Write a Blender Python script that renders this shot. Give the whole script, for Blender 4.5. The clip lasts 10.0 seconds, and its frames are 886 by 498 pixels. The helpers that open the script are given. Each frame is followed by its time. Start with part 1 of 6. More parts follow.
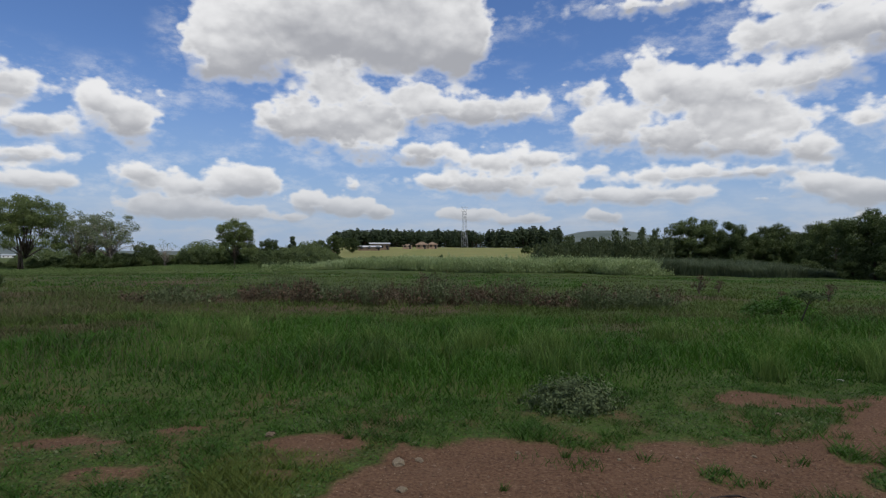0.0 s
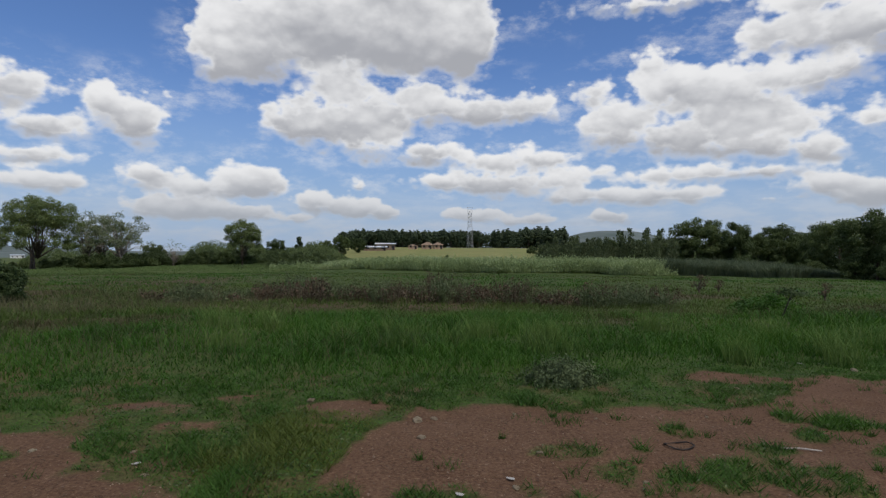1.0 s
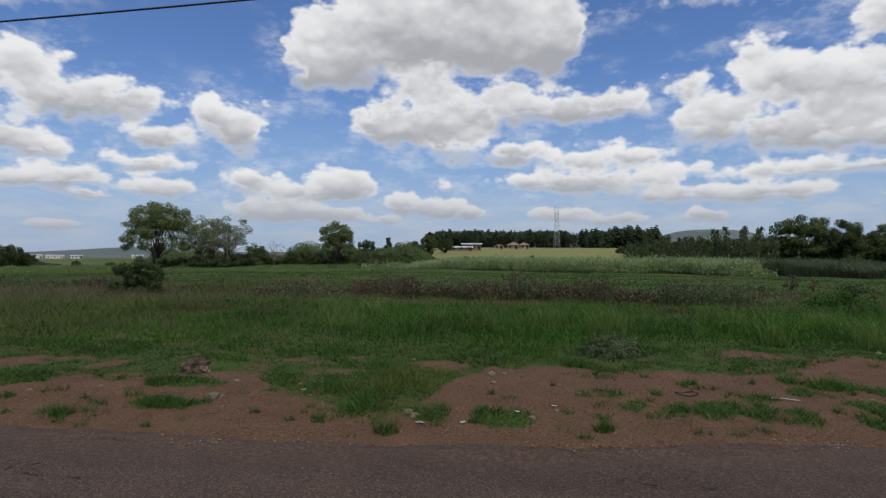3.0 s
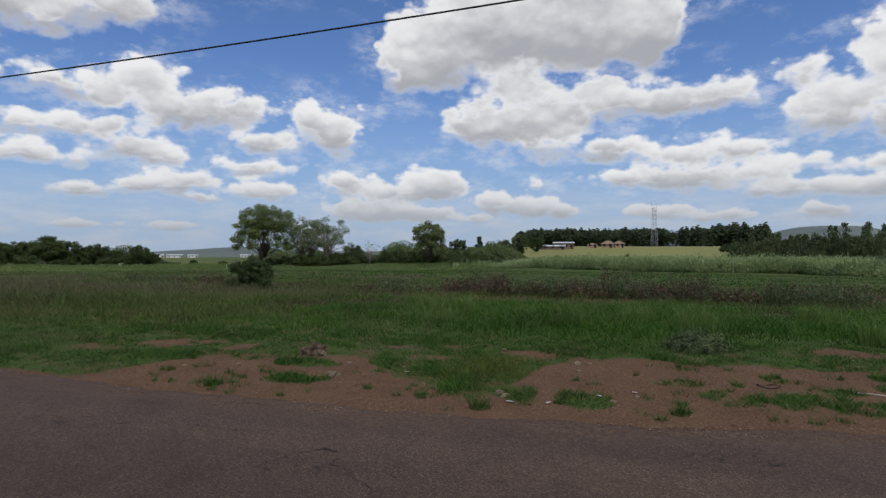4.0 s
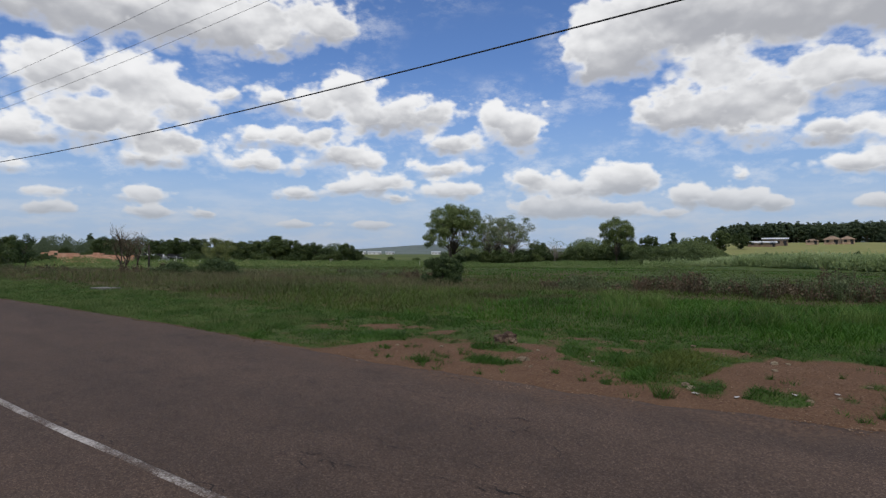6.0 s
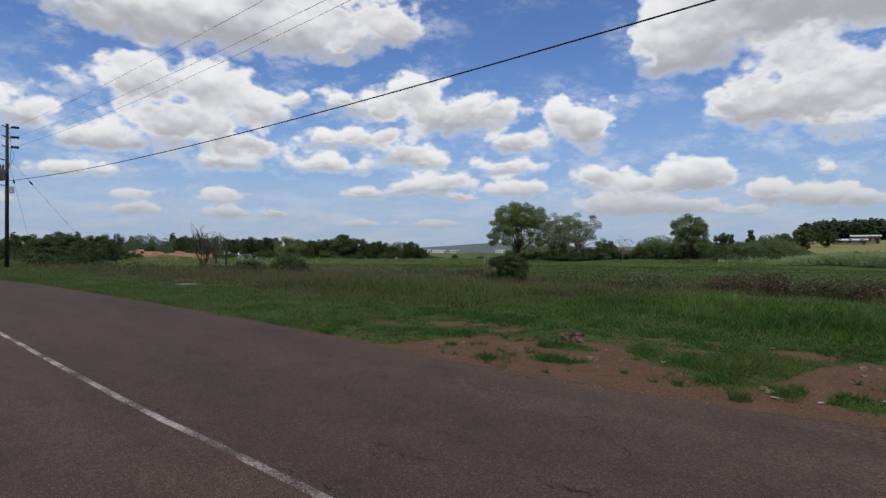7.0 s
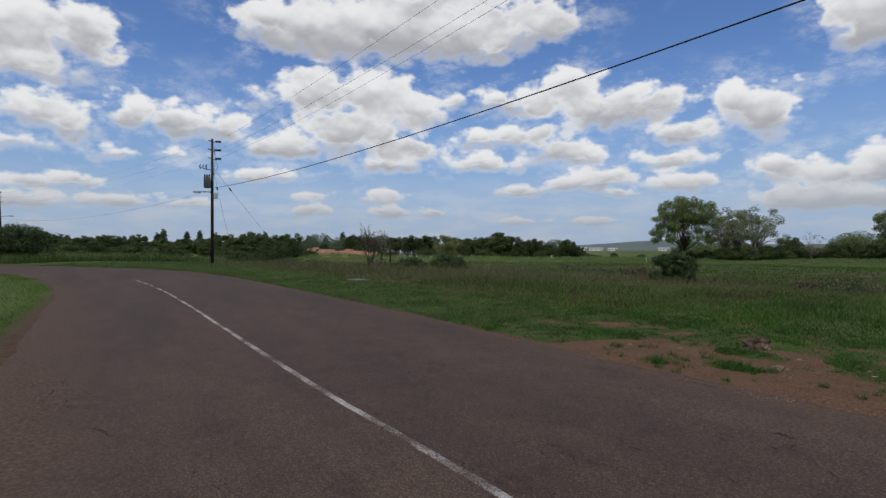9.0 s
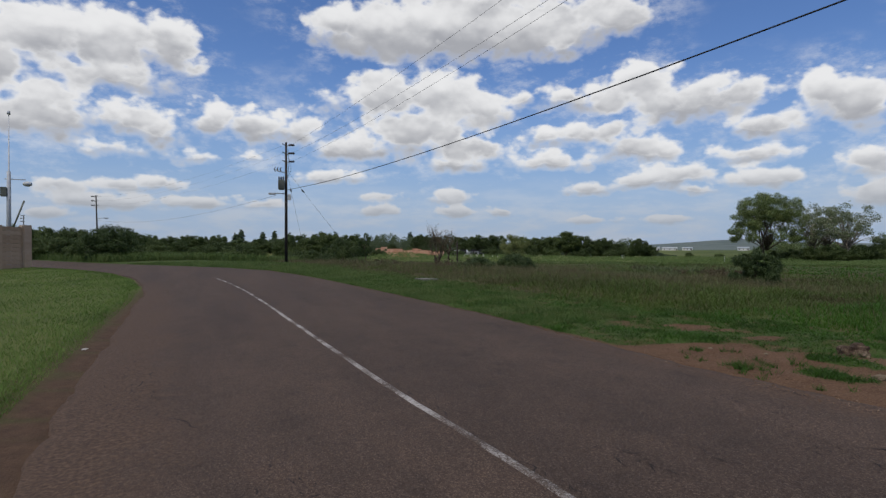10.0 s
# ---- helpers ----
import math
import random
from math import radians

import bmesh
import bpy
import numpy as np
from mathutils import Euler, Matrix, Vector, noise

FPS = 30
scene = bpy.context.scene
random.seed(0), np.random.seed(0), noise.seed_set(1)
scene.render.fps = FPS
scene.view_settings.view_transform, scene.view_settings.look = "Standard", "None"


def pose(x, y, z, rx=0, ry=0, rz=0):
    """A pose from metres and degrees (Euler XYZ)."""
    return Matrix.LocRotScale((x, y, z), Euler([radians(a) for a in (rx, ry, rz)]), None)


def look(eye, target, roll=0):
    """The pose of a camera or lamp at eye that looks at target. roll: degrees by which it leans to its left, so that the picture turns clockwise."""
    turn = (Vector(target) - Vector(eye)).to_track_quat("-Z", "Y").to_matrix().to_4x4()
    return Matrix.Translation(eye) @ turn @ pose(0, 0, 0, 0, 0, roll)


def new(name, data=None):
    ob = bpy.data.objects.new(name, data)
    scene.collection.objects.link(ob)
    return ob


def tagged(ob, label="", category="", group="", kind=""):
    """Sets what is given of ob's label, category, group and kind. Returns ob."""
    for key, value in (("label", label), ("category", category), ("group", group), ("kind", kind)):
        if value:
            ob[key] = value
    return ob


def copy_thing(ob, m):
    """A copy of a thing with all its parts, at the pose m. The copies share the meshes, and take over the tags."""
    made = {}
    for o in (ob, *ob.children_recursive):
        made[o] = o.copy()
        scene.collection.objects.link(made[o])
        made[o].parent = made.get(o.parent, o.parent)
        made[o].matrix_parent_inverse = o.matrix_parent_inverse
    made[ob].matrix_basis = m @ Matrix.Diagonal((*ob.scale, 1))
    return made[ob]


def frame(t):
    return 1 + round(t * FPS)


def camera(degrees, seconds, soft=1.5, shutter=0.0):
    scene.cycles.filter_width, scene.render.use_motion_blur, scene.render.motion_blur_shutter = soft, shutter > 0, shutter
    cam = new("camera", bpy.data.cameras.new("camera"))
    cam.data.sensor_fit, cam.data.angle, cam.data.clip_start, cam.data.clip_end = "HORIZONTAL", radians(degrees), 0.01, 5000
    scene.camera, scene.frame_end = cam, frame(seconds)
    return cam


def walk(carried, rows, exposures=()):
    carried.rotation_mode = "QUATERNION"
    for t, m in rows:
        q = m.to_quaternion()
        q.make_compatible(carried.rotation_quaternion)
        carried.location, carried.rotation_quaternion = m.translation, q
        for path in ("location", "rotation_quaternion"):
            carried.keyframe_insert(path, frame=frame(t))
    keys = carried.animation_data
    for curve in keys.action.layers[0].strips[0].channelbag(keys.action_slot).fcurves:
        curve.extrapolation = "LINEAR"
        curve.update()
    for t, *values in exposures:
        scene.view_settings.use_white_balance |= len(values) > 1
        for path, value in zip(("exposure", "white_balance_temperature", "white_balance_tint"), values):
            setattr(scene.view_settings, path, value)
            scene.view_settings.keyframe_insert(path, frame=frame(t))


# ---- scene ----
cam = camera(74.25, 10.0, soft=1.35)
walk(cam, [
    (0, pose(-0.036, -0.999, 1.543, 90.64, -0.05, 4.15)),
    (0.5, pose(-0.026, -1.490, 1.535, 90.64, -0.06, 4.33)),
    (1, pose(-0.007, -1.978, 1.521, 90.67, -0.06, 4.68)),
    (1.5, pose(0.062, -2.452, 1.507, 90.69, -0.05, 5.54)),
    (2, pose(0.137, -2.930, 1.497, 90.68, -0.04, 6.83)),
    (2.2, pose(0.175, -3.094, 1.494, 90.68, -0.04, 7.65)),
    (3.5, pose(0.465, -4.119, 1.471, 90.66, 0.01, 17.44)),
    (4, pose(0.550, -4.395, 1.466, 90.59, 0.04, 21.98)),
    (4.5, pose(0.644, -4.612, 1.462, 90.51, 0.04, 27.21)),
    (5, pose(0.729, -4.768, 1.456, 90.47, -0.04, 32.54)),
    (5.5, pose(0.796, -4.890, 1.452, 90.41, -0.03, 36.59)),
    (7, pose(0.864, -5.036, 1.450, 90.17, 0.00, 46.20)),
    (7.5, pose(0.856, -5.064, 1.450, 90.11, 0.02, 49.73)),
    (8, pose(0.840, -5.085, 1.449, 90.03, 0.01, 53.77)),
    (8.5, pose(0.822, -5.107, 1.448, 89.99, -0.01, 57.73)),
    (9, pose(0.795, -5.115, 1.447, 89.96, -0.01, 61.26)),
    (9.5, pose(0.762, -5.113, 1.444, 89.95, 0.02, 64.73)),
    (10, pose(0.731, -5.114, 1.443, 89.92, 0.03, 67.77)),
], exposures=[(0, -0.33), (3.5, -0.33), (5.0, -0.24), (5.7, -0.22), (7.0, -0.28), (8.0, -0.34), (10, -0.35)])

# ---- world, sun ----
SUN_EL, SUN_AZ = 62, -142        # degrees; azimuth to the left of +y


def sky_world():
    w = bpy.data.worlds.new("sky")
    scene.world = w
    w.use_nodes = True
    nt = w.node_tree
    nt.nodes.clear()

    tree_now = [nt]                                  # the tree that nodes are added to

    def nd(kind):
        return tree_now[0].nodes.new(kind)

    def sock(v, where):
        if isinstance(v, (int, float, tuple)):
            where.default_value = v
        else:
            tree_now[0].links.new(v, where)

    def m(op, a, b=0.0, c=0.0, clamp=False):
        n = nd("ShaderNodeMath")
        n.operation, n.use_clamp = op, clamp
        for i, v in enumerate((a, b, c)):
            sock(v, n.inputs[i])
        return n.outputs[0]

    def ramp(v, lo, hi, a=0.0, b=1.0):
        n = nd("ShaderNodeMapRange")
        n.interpolation_type = "SMOOTHSTEP"
        for i, q in enumerate((v, lo, hi, a, b)):
            sock(q, n.inputs[i])
        return n.outputs[0]

    tc = nd("ShaderNodeTexCoord")
    sep = nd("ShaderNodeSeparateXYZ")
    nt.links.new(tc.outputs["Generated"], sep.inputs[0])
    X, Y, Z = sep.outputs
    az = m("MULTIPLY", m("ARCTAN2", m("MULTIPLY", X, -1.0), Y), 57.2958)
    el = m("MULTIPLY", m("ARCSINE", Z), 57.2958)

    def noise(az_, el_, scale, detail, rough, seed):
        comb = nd("ShaderNodeCombineXYZ")
        sock(m("MULTIPLY", az_, 0.1), comb.inputs[0])
        sock(m("MULTIPLY", el_, 0.16), comb.inputs[1])
        comb.inputs[2].default_value = seed
        n = nd("ShaderNodeTexNoise")
        nt.links.new(comb.outputs[0], n.inputs["Vector"])
        n.inputs["Scale"].default_value = scale
        n.inputs["Detail"].default_value = detail
        n.inputs["Roughness"].default_value = rough
        return n.outputs["Fac"]

    def puffs(az_, el_, scale):
        """Rounded billows."""
        comb = nd("ShaderNodeCombineXYZ")
        sock(m("MULTIPLY", az_, 0.1), comb.inputs[0])
        sock(m("MULTIPLY", el_, 0.14), comb.inputs[1])
        n = nd("ShaderNodeTexVoronoi")
        n.feature, n.voronoi_dimensions = "SMOOTH_F1", "2D"
        nt.links.new(comb.outputs[0], n.inputs["Vector"])
        n.inputs["Scale"].default_value = scale
        n.inputs["Detail"].default_value = 2.0
        n.inputs["Roughness"].default_value = 0.45
        n.inputs["Smoothness"].default_value = 0.35
        return m("SUBTRACT", 0.45, n.outputs["Distance"])

    # cumulus lobes: azimuth, elevation, half width, half height (degrees)
    banks = []

    def bank(*lobes):
        banks.append(lobes)

    bank((23.6, 19.3, 4.7, 3.8), (16.4, 21.8, 6.9, 4.7), (8.8, 21.7, 8.2, 4.7), (2.8, 20.8, 3.4, 4.0), (12.1, 26.2, 15.5, 3.1),
         (25.5, 17.1, 2.2, 1.9), (14.8, 16.1, 3.9, 2.1))  # high bank
    bank((17.4, 12.6, 4.8, 2.2), (12.1, 12.8, 5.2, 2.5), (6.3, 14.7, 5.1, 1.9), (0.5, 13.9, 4.5, 1.6), (-4.0, 14.2, 2.5, 1.4),
         (12.1, 10.2, 3.5, 1.1), (5.5, 9.9, 4.1, 1.2), (-0.0, 9.1, 4.1, 1.2), (-5.0, 9.3, 3.1, 1.1), (-9.2, 7.9, 2.6, 0.6), (4.3, 7.2, 3.1, 0.8),
         (-1.1, 7.0, 4.5, 1.1), (-6.6, 7.1, 3.3, 0.9))  # middle shelves
    bank((-10.8, 5.7, 6.3, 0.7), (-16.8, 5.5, 4.2, 0.7), (1.6, 4.0, 3.2, 0.6), (-3.9, 3.4, 3.4, 0.5), (-11.3, 3.6, 2.2, 0.6), (-20.1, 7.4, 2.3, 0.7),
         (-15.8, 7.3, 3.0, 0.7), (-25.0, 7.4, 2.6, 0.5), (-29.0, 6.1, 2.3, 0.9), (-32.0, 5.1, 2.9, 1.1), (-24.5, 5.0, 1.3, 0.3),
         (-32.7, 3.0, 1.8, 0.4))  # low shelves
    bank((-9.9, 15.1, 2.0, 1.3), (-12.1, 12.1, 4.1, 1.9), (-15.4, 17.3, 2.1, 1.1), (-16.1, 15.1, 3.5, 2.0), (-19.2, 14.5, 4.3, 2.4),
         (-22.4, 12.1, 4.7, 2.7), (-23.9, 14.9, 4.0, 1.7), (-28.3, 14.7, 3.2, 1.4), (-30.6, 15.2, 1.3, 0.9), (-18.0, 10.6, 5.3, 1.7),
         (-23.7, 9.5, 4.5, 1.3), (-27.8, 8.8, 2.3, 1.3), (-26.6, 11.1, 2.7, 1.4))  # right bank
    bank((-24.2, 18.3, 2.2, 1.4), (-27.5, 18.4, 3.3, 1.8), (-30.6, 17.9, 3.4, 2.1), (-33.9, 17.5, 3.3, 2.3), (-28.7, 20.5, 6.1, 1.4),
         (-15.9, 22.2, 5.4, 0.6), (-31.9, 10.7, 2.1, 1.2), (-34.8, 10.8, 2.3, 1.5))  # far right
    bank((49.2, 15.1, 3.1, 1.9), (55.4, 14.2, 2.4, 1.2), (47.1, 12.9, 3.9, 1.7), (41.2, 13.2, 2.8, 1.6), (44.5, 13.3, 3.4, 1.7),
         (52.0, 13.5, 2.7, 1.7), (55.0, 10.7, 3.4, 1.1), (50.7, 11.2, 2.7, 1.2), (49.2, 9.5, 3.8, 1.2), (47.1, 8.7, 1.9, 0.9),
         (34.6, 12.8, 2.4, 1.9), (32.3, 11.4, 2.4, 2.1), (29.9, 13.4, 0.7, 0.6), (39.0, 10.5, 4.0, 1.1), (40.0, 8.1, 3.4, 0.8),
         (39.1, 6.1, 3.0, 0.8), (57.0, 8.3, 3.7, 0.9))  # twin puffs
    bank((53.5, 5.6, 2.1, 0.6), (48.8, 6.3, 3.2, 0.7), (46.0, 6.7, 2.6, 0.9), (44.4, 5.2, 1.5, 0.4), (31.3, 6.8, 2.6, 1.0), (23.0, 6.9, 3.2, 1.5),
         (26.9, 6.0, 3.4, 0.8), (29.1, 4.3, 4.1, 1.0), (23.7, 4.0, 2.7, 0.7), (19.1, 3.5, 1.6, 0.5), (17.1, 5.1, 2.4, 0.8), (13.3, 4.7, 2.9, 0.9),
         (10.5, 4.1, 1.5, 0.6), (12.9, 6.9, 0.7, 0.4))  # low row
    bank((77.8, 20.4, 3.1, 1.7), (72.4, 20.2, 7.2, 2.6), (65.2, 20.7, 7.8, 2.9), (58.1, 20.4, 6.0, 2.7), (51.8, 20.9, 3.7, 1.9),
         (56.5, 18.5, 1.4, 0.9), (64.1, 24.8, 17.4, 2.7))  # upper bank
    bank((78.4, 13.9, 2.0, 1.2), (73.5, 14.8, 3.6, 2.2), (68.0, 14.5, 4.5, 2.3), (64.1, 13.4, 3.1, 1.9), (70.2, 11.3, 5.7, 2.1),
         (65.7, 9.7, 4.8, 1.4), (66.8, 8.2, 3.4, 0.8), (76.7, 9.6, 4.1, 1.3), (59.7, 14.3, 1.6, 0.9), (57.6, 10.8, 1.8, 0.9))  # bend bank
    bank((89.0, 11.7, 2.8, 1.4), (85.0, 11.3, 3.5, 1.4), (81.4, 11.3, 2.1, 1.3), (91.0, 8.1, 1.4, 0.5), (85.9, 8.3, 2.1, 0.5),
         (95.5, 11.3, 2.5, 1.4), (97.2, 8.5, 2.2, 0.7), (93.6, 10.2, 1.7, 1.3), (78.4, 6.9, 3.0, 0.5))  # side puffs
    bank((102.7, 17.1, 4.3, 2.3), (97.2, 17.2, 4.3, 2.5), (92.7, 17.7, 2.6, 2.1), (90.9, 15.6, 1.3, 1.0), (98.0, 14.4, 5.9, 1.2),
         (102.7, 10.5, 4.2, 1.7), (101.2, 12.2, 3.2, 1.6), (106.6, 14.3, 3.0, 3.6))  # left bank
    bank((100.8, 5.2, 2.3, 0.6), (96.7, 5.4, 2.1, 0.6), (93.3, 5.7, 1.8, 0.6), (98.4, 4.0, 4.2, 0.6), (101.6, 2.9, 1.9, 0.4), (90.5, 4.2, 2.8, 0.6),
         (84.6, 4.1, 2.0, 0.5), (73.1, 5.0, 2.6, 0.5), (66.9, 5.0, 2.3, 0.7), (73.9, 3.7, 1.9, 0.6), (66.2, 3.5, 2.1, 0.5), (61.9, 3.5, 1.6, 0.4),
         (54.0, 2.7, 2.3, 0.3), (46.4, 2.7, 2.4, 0.4))  # horizon row

    size = ramp(el, 2.0, 13.0, 0.34, 1.0)            # clouds shrink towards the horizon
    n_edge = m("SUBTRACT", noise(az, el, 5.5, 8.0, 0.60, 3.1), 0.5)
    n_fine = m("SUBTRACT", noise(az, el, 16.0, 5.0, 0.6, 5.3), 0.5)
    warp = m("MULTIPLY", m("MULTIPLY", m("SUBTRACT", noise(az, el, 2.6, 4.0, 0.55, 7.7), 0.5), 2.4), size)
    lift = m("MULTIPLY", m("MULTIPLY", m("SUBTRACT", noise(az, el, 3.4, 4.0, 0.55, 17.9), 0.5), 1.7), size)
    aw, ew = m("ADD", az, warp), m("ADD", el, lift)
    def bank_group(lobes):
        """One cloud bank as a node group: how deep inside it, the weight and the relative height."""
        g = bpy.data.node_groups.new("cloud_bank", "ShaderNodeTree")
        for way, names in (("INPUT", ("az", "el")), ("OUTPUT", ("depth", "total", "height"))):
            for nm in names:
                g.interface.new_socket(nm, in_out=way, socket_type="NodeSocketFloat")
        tree_now[0] = g
        gi, go = nd("NodeGroupInput"), nd("NodeGroupOutput")
        depth, total, height = None, None, None
        for a, e, hw, hh in lobes:
            hw, hh = (1.12 * hw, 1.22 * hh) if e < 7.5 else (1.03 * hw, 1.06 * hh)
            u = m("MULTIPLY_ADD", gi.outputs[0], 1 / hw, -a / hw)
            v = m("MULTIPLY_ADD", gi.outputs[1], 1 / hh, -e / hh)
            q = m("MULTIPLY_ADD", u, u, m("MULTIPLY", v, v))
            near = m("POWER", 0.25, q)
            d = m("MULTIPLY_ADD", m("SQRT", q), -hh, hh)  # degrees inside the lobe
            depth = d if depth is None else m("SMOOTH_MAX", depth, d, 0.9)
            total = near if total is None else m("ADD", total, near)
            height = m("MULTIPLY", near, v) if height is None else m("MULTIPLY_ADD", near, v, height)
        for i, v in enumerate((depth, total, height)):
            sock(v, go.inputs[i])
        tree_now[0] = nt
        return g

    depth, total, height = None, None, None
    for lobes in banks:
        gn = nd("ShaderNodeGroup")
        gn.node_tree = bank_group(lobes)
        sock(aw, gn.inputs[0])
        sock(ew, gn.inputs[1])
        d, t, h = gn.outputs
        depth = d if depth is None else m("SMOOTH_MAX", depth, d, 0.9)
        total = t if total is None else m("ADD", total, t)
        height = h if height is None else m("ADD", height, h)
    height = m("DIVIDE", height, m("ADD", total, 0.03))
    # the same broken cumulus goes on over the rest of the sky
    free = m("MULTIPLY", m("SUBTRACT", noise(az, el, 0.55, 3.0, 0.5, 11.0), 0.5), 9.0)
    away = m("MAXIMUM", ramp(el, 25.0, 31.0), m("MAXIMUM", ramp(az, 107.0, 116.0), ramp(az, -37.0, -46.0)))
    depth = m("ADD", m("MULTIPLY", m("MAXIMUM", depth, -4.0), m("SUBTRACT", 1.0, away)), m("MULTIPLY", free, away))
    billow = m("MULTIPLY", puffs(az, el, 4.2), 1.2)
    rough = m("ADD", m("MULTIPLY", n_edge, 1.5), m("ADD", billow, m("MULTIPLY", n_fine, 0.3)))
    here = m("MULTIPLY_ADD", m("ADD", rough, 0.14), size, depth)
    # crisp billowing tops, softer bases
    soft = m("MULTIPLY", ramp(height, 0.1, -0.5, 0.85, 1.6), size)
    alpha = m("DIVIDE", m("ADD", here, m("MULTIPLY", soft, 0.45)), soft, clamp=True)
    alpha = m("MULTIPLY", m("MULTIPLY", alpha, alpha), m("MULTIPLY_ADD", alpha, -2.0, 3.0))
    body = alpha
    alpha = m("MULTIPLY", alpha, ramp(el, 0.3, 3.0, 0.3, 0.97))
    # torn shreds and thin veil beside the clouds
    shred = noise(az, m("MULTIPLY", el, 1.3), 2.2, 8.0, 0.66, 21.0)
    veil = m("MULTIPLY", m("MULTIPLY", ramp(shred, 0.46, 0.76), ramp(depth, -3.0, -0.1)), 0.5)
    alpha = m("MAXIMUM", alpha, veil)
    # thin cloud banked up near the horizon
    bank_n = noise(az, m("MULTIPLY", el, 2.2), 2.2, 6.0, 0.6, 31.0)
    alpha = m("MAXIMUM", alpha, m("MULTIPLY", m("MULTIPLY", ramp(bank_n, 0.36, 0.66, 0.35, 1.0), ramp(el, 7.5, 2.2)), 0.62))
    # sunlit tops, grey undersides; the relief of the billows
    def relief(scale, seed, step, detail):
        up_ = noise(az, m("ADD", el, step), scale, detail, 0.5, seed)
        return m("SUBTRACT", noise(az, el, scale, detail, 0.5, seed), up_)

    under = m("MULTIPLY_ADD", height, -1.25, 0.05)
    under = m("ADD", under, m("MULTIPLY", relief(1.8, 9.4, 1.3, 2.0), -1.3))
    under = m("ADD", under, m("MULTIPLY", relief(5.0, 4.4, 0.5, 3.0), -0.55))
    under = m("ADD", under, m("MULTIPLY", puffs(az, m("SUBTRACT", el, 0.35), 4.2), -0.35))
    shade = m("MULTIPLY", ramp(under, -0.75, 0.95), m("MAXIMUM", ramp(m("DIVIDE", here, size), -0.1, 1.2), ramp(height, -0.05, -0.5)))
    shade = m("MULTIPLY", shade, body)
    low = ramp(el, 1.0, 9.0)

    def mixc(f, a, b):
        n = nd("ShaderNodeMix")
        n.data_type = "RGBA"
        sock(f, n.inputs[0])
        for i, v in ((6, a), (7, b)):
            sock(v, n.inputs[i])
        return n.outputs[2]

    lit = mixc(low, (0.60, 0.635, 0.70, 1), (1.07, 1.07, 1.075, 1))
    grey = mixc(low, (0.47, 0.51, 0.575, 1), (0.50, 0.51, 0.545, 1))
    colour = mixc(shade, lit, grey)
    sky = nd("ShaderNodeTexSky")
    sky.sky_type, sky.sun_disc = "NISHITA", False
    sky.sun_elevation, sky.sun_rotation = radians(SUN_EL), radians(-SUN_AZ)
    sky.air_density, sky.dust_density, sky.ozone_density = 1.0, 0.2, 1.5
    tint = nd("ShaderNodeMix")
    tint.data_type, tint.blend_type = "RGBA", "MULTIPLY"
    tint.inputs[0].default_value = 1.0
    nt.links.new(sky.outputs[0], tint.inputs[6])
    tint.inputs[7].default_value = (0.68, 0.86, 1.19, 1)
    # pale blue haze towards the horizon
    hazy = mixc(ramp(el, -1.0, 19.0, 0.95, 0.0), tint.outputs[2], (2.95, 4.15, 6.1, 1))
    bg1, bg2, mx, out = nd("ShaderNodeBackground"), nd("ShaderNodeBackground"), nd("ShaderNodeMixShader"), nd("ShaderNodeOutputWorld")
    nt.links.new(hazy, bg1.inputs[0])
    bg1.inputs[1].default_value = 0.12
    nt.links.new(colour, bg2.inputs[0])
    bg2.inputs[1].default_value = 0.99
    nt.links.new(alpha, mx.inputs[0])
    nt.links.new(bg1.outputs[0], mx.inputs[1])
    nt.links.new(bg2.outputs[0], mx.inputs[2])
    nt.links.new(mx.outputs[0], out.inputs[0])


sky_world()
sun = new("sun", bpy.data.lights.new("sun", "SUN"))
sun.data.energy, sun.data.angle, sun.data.color = 3.0, radians(1.5), (1.0, 0.93, 0.83)
_a, _e = radians(SUN_AZ), radians(SUN_EL)
sun.matrix_world = look((0, 0, 0), (math.sin(_a) * math.cos(_e), -math.cos(_a) * math.cos(_e), -math.sin(_e)))

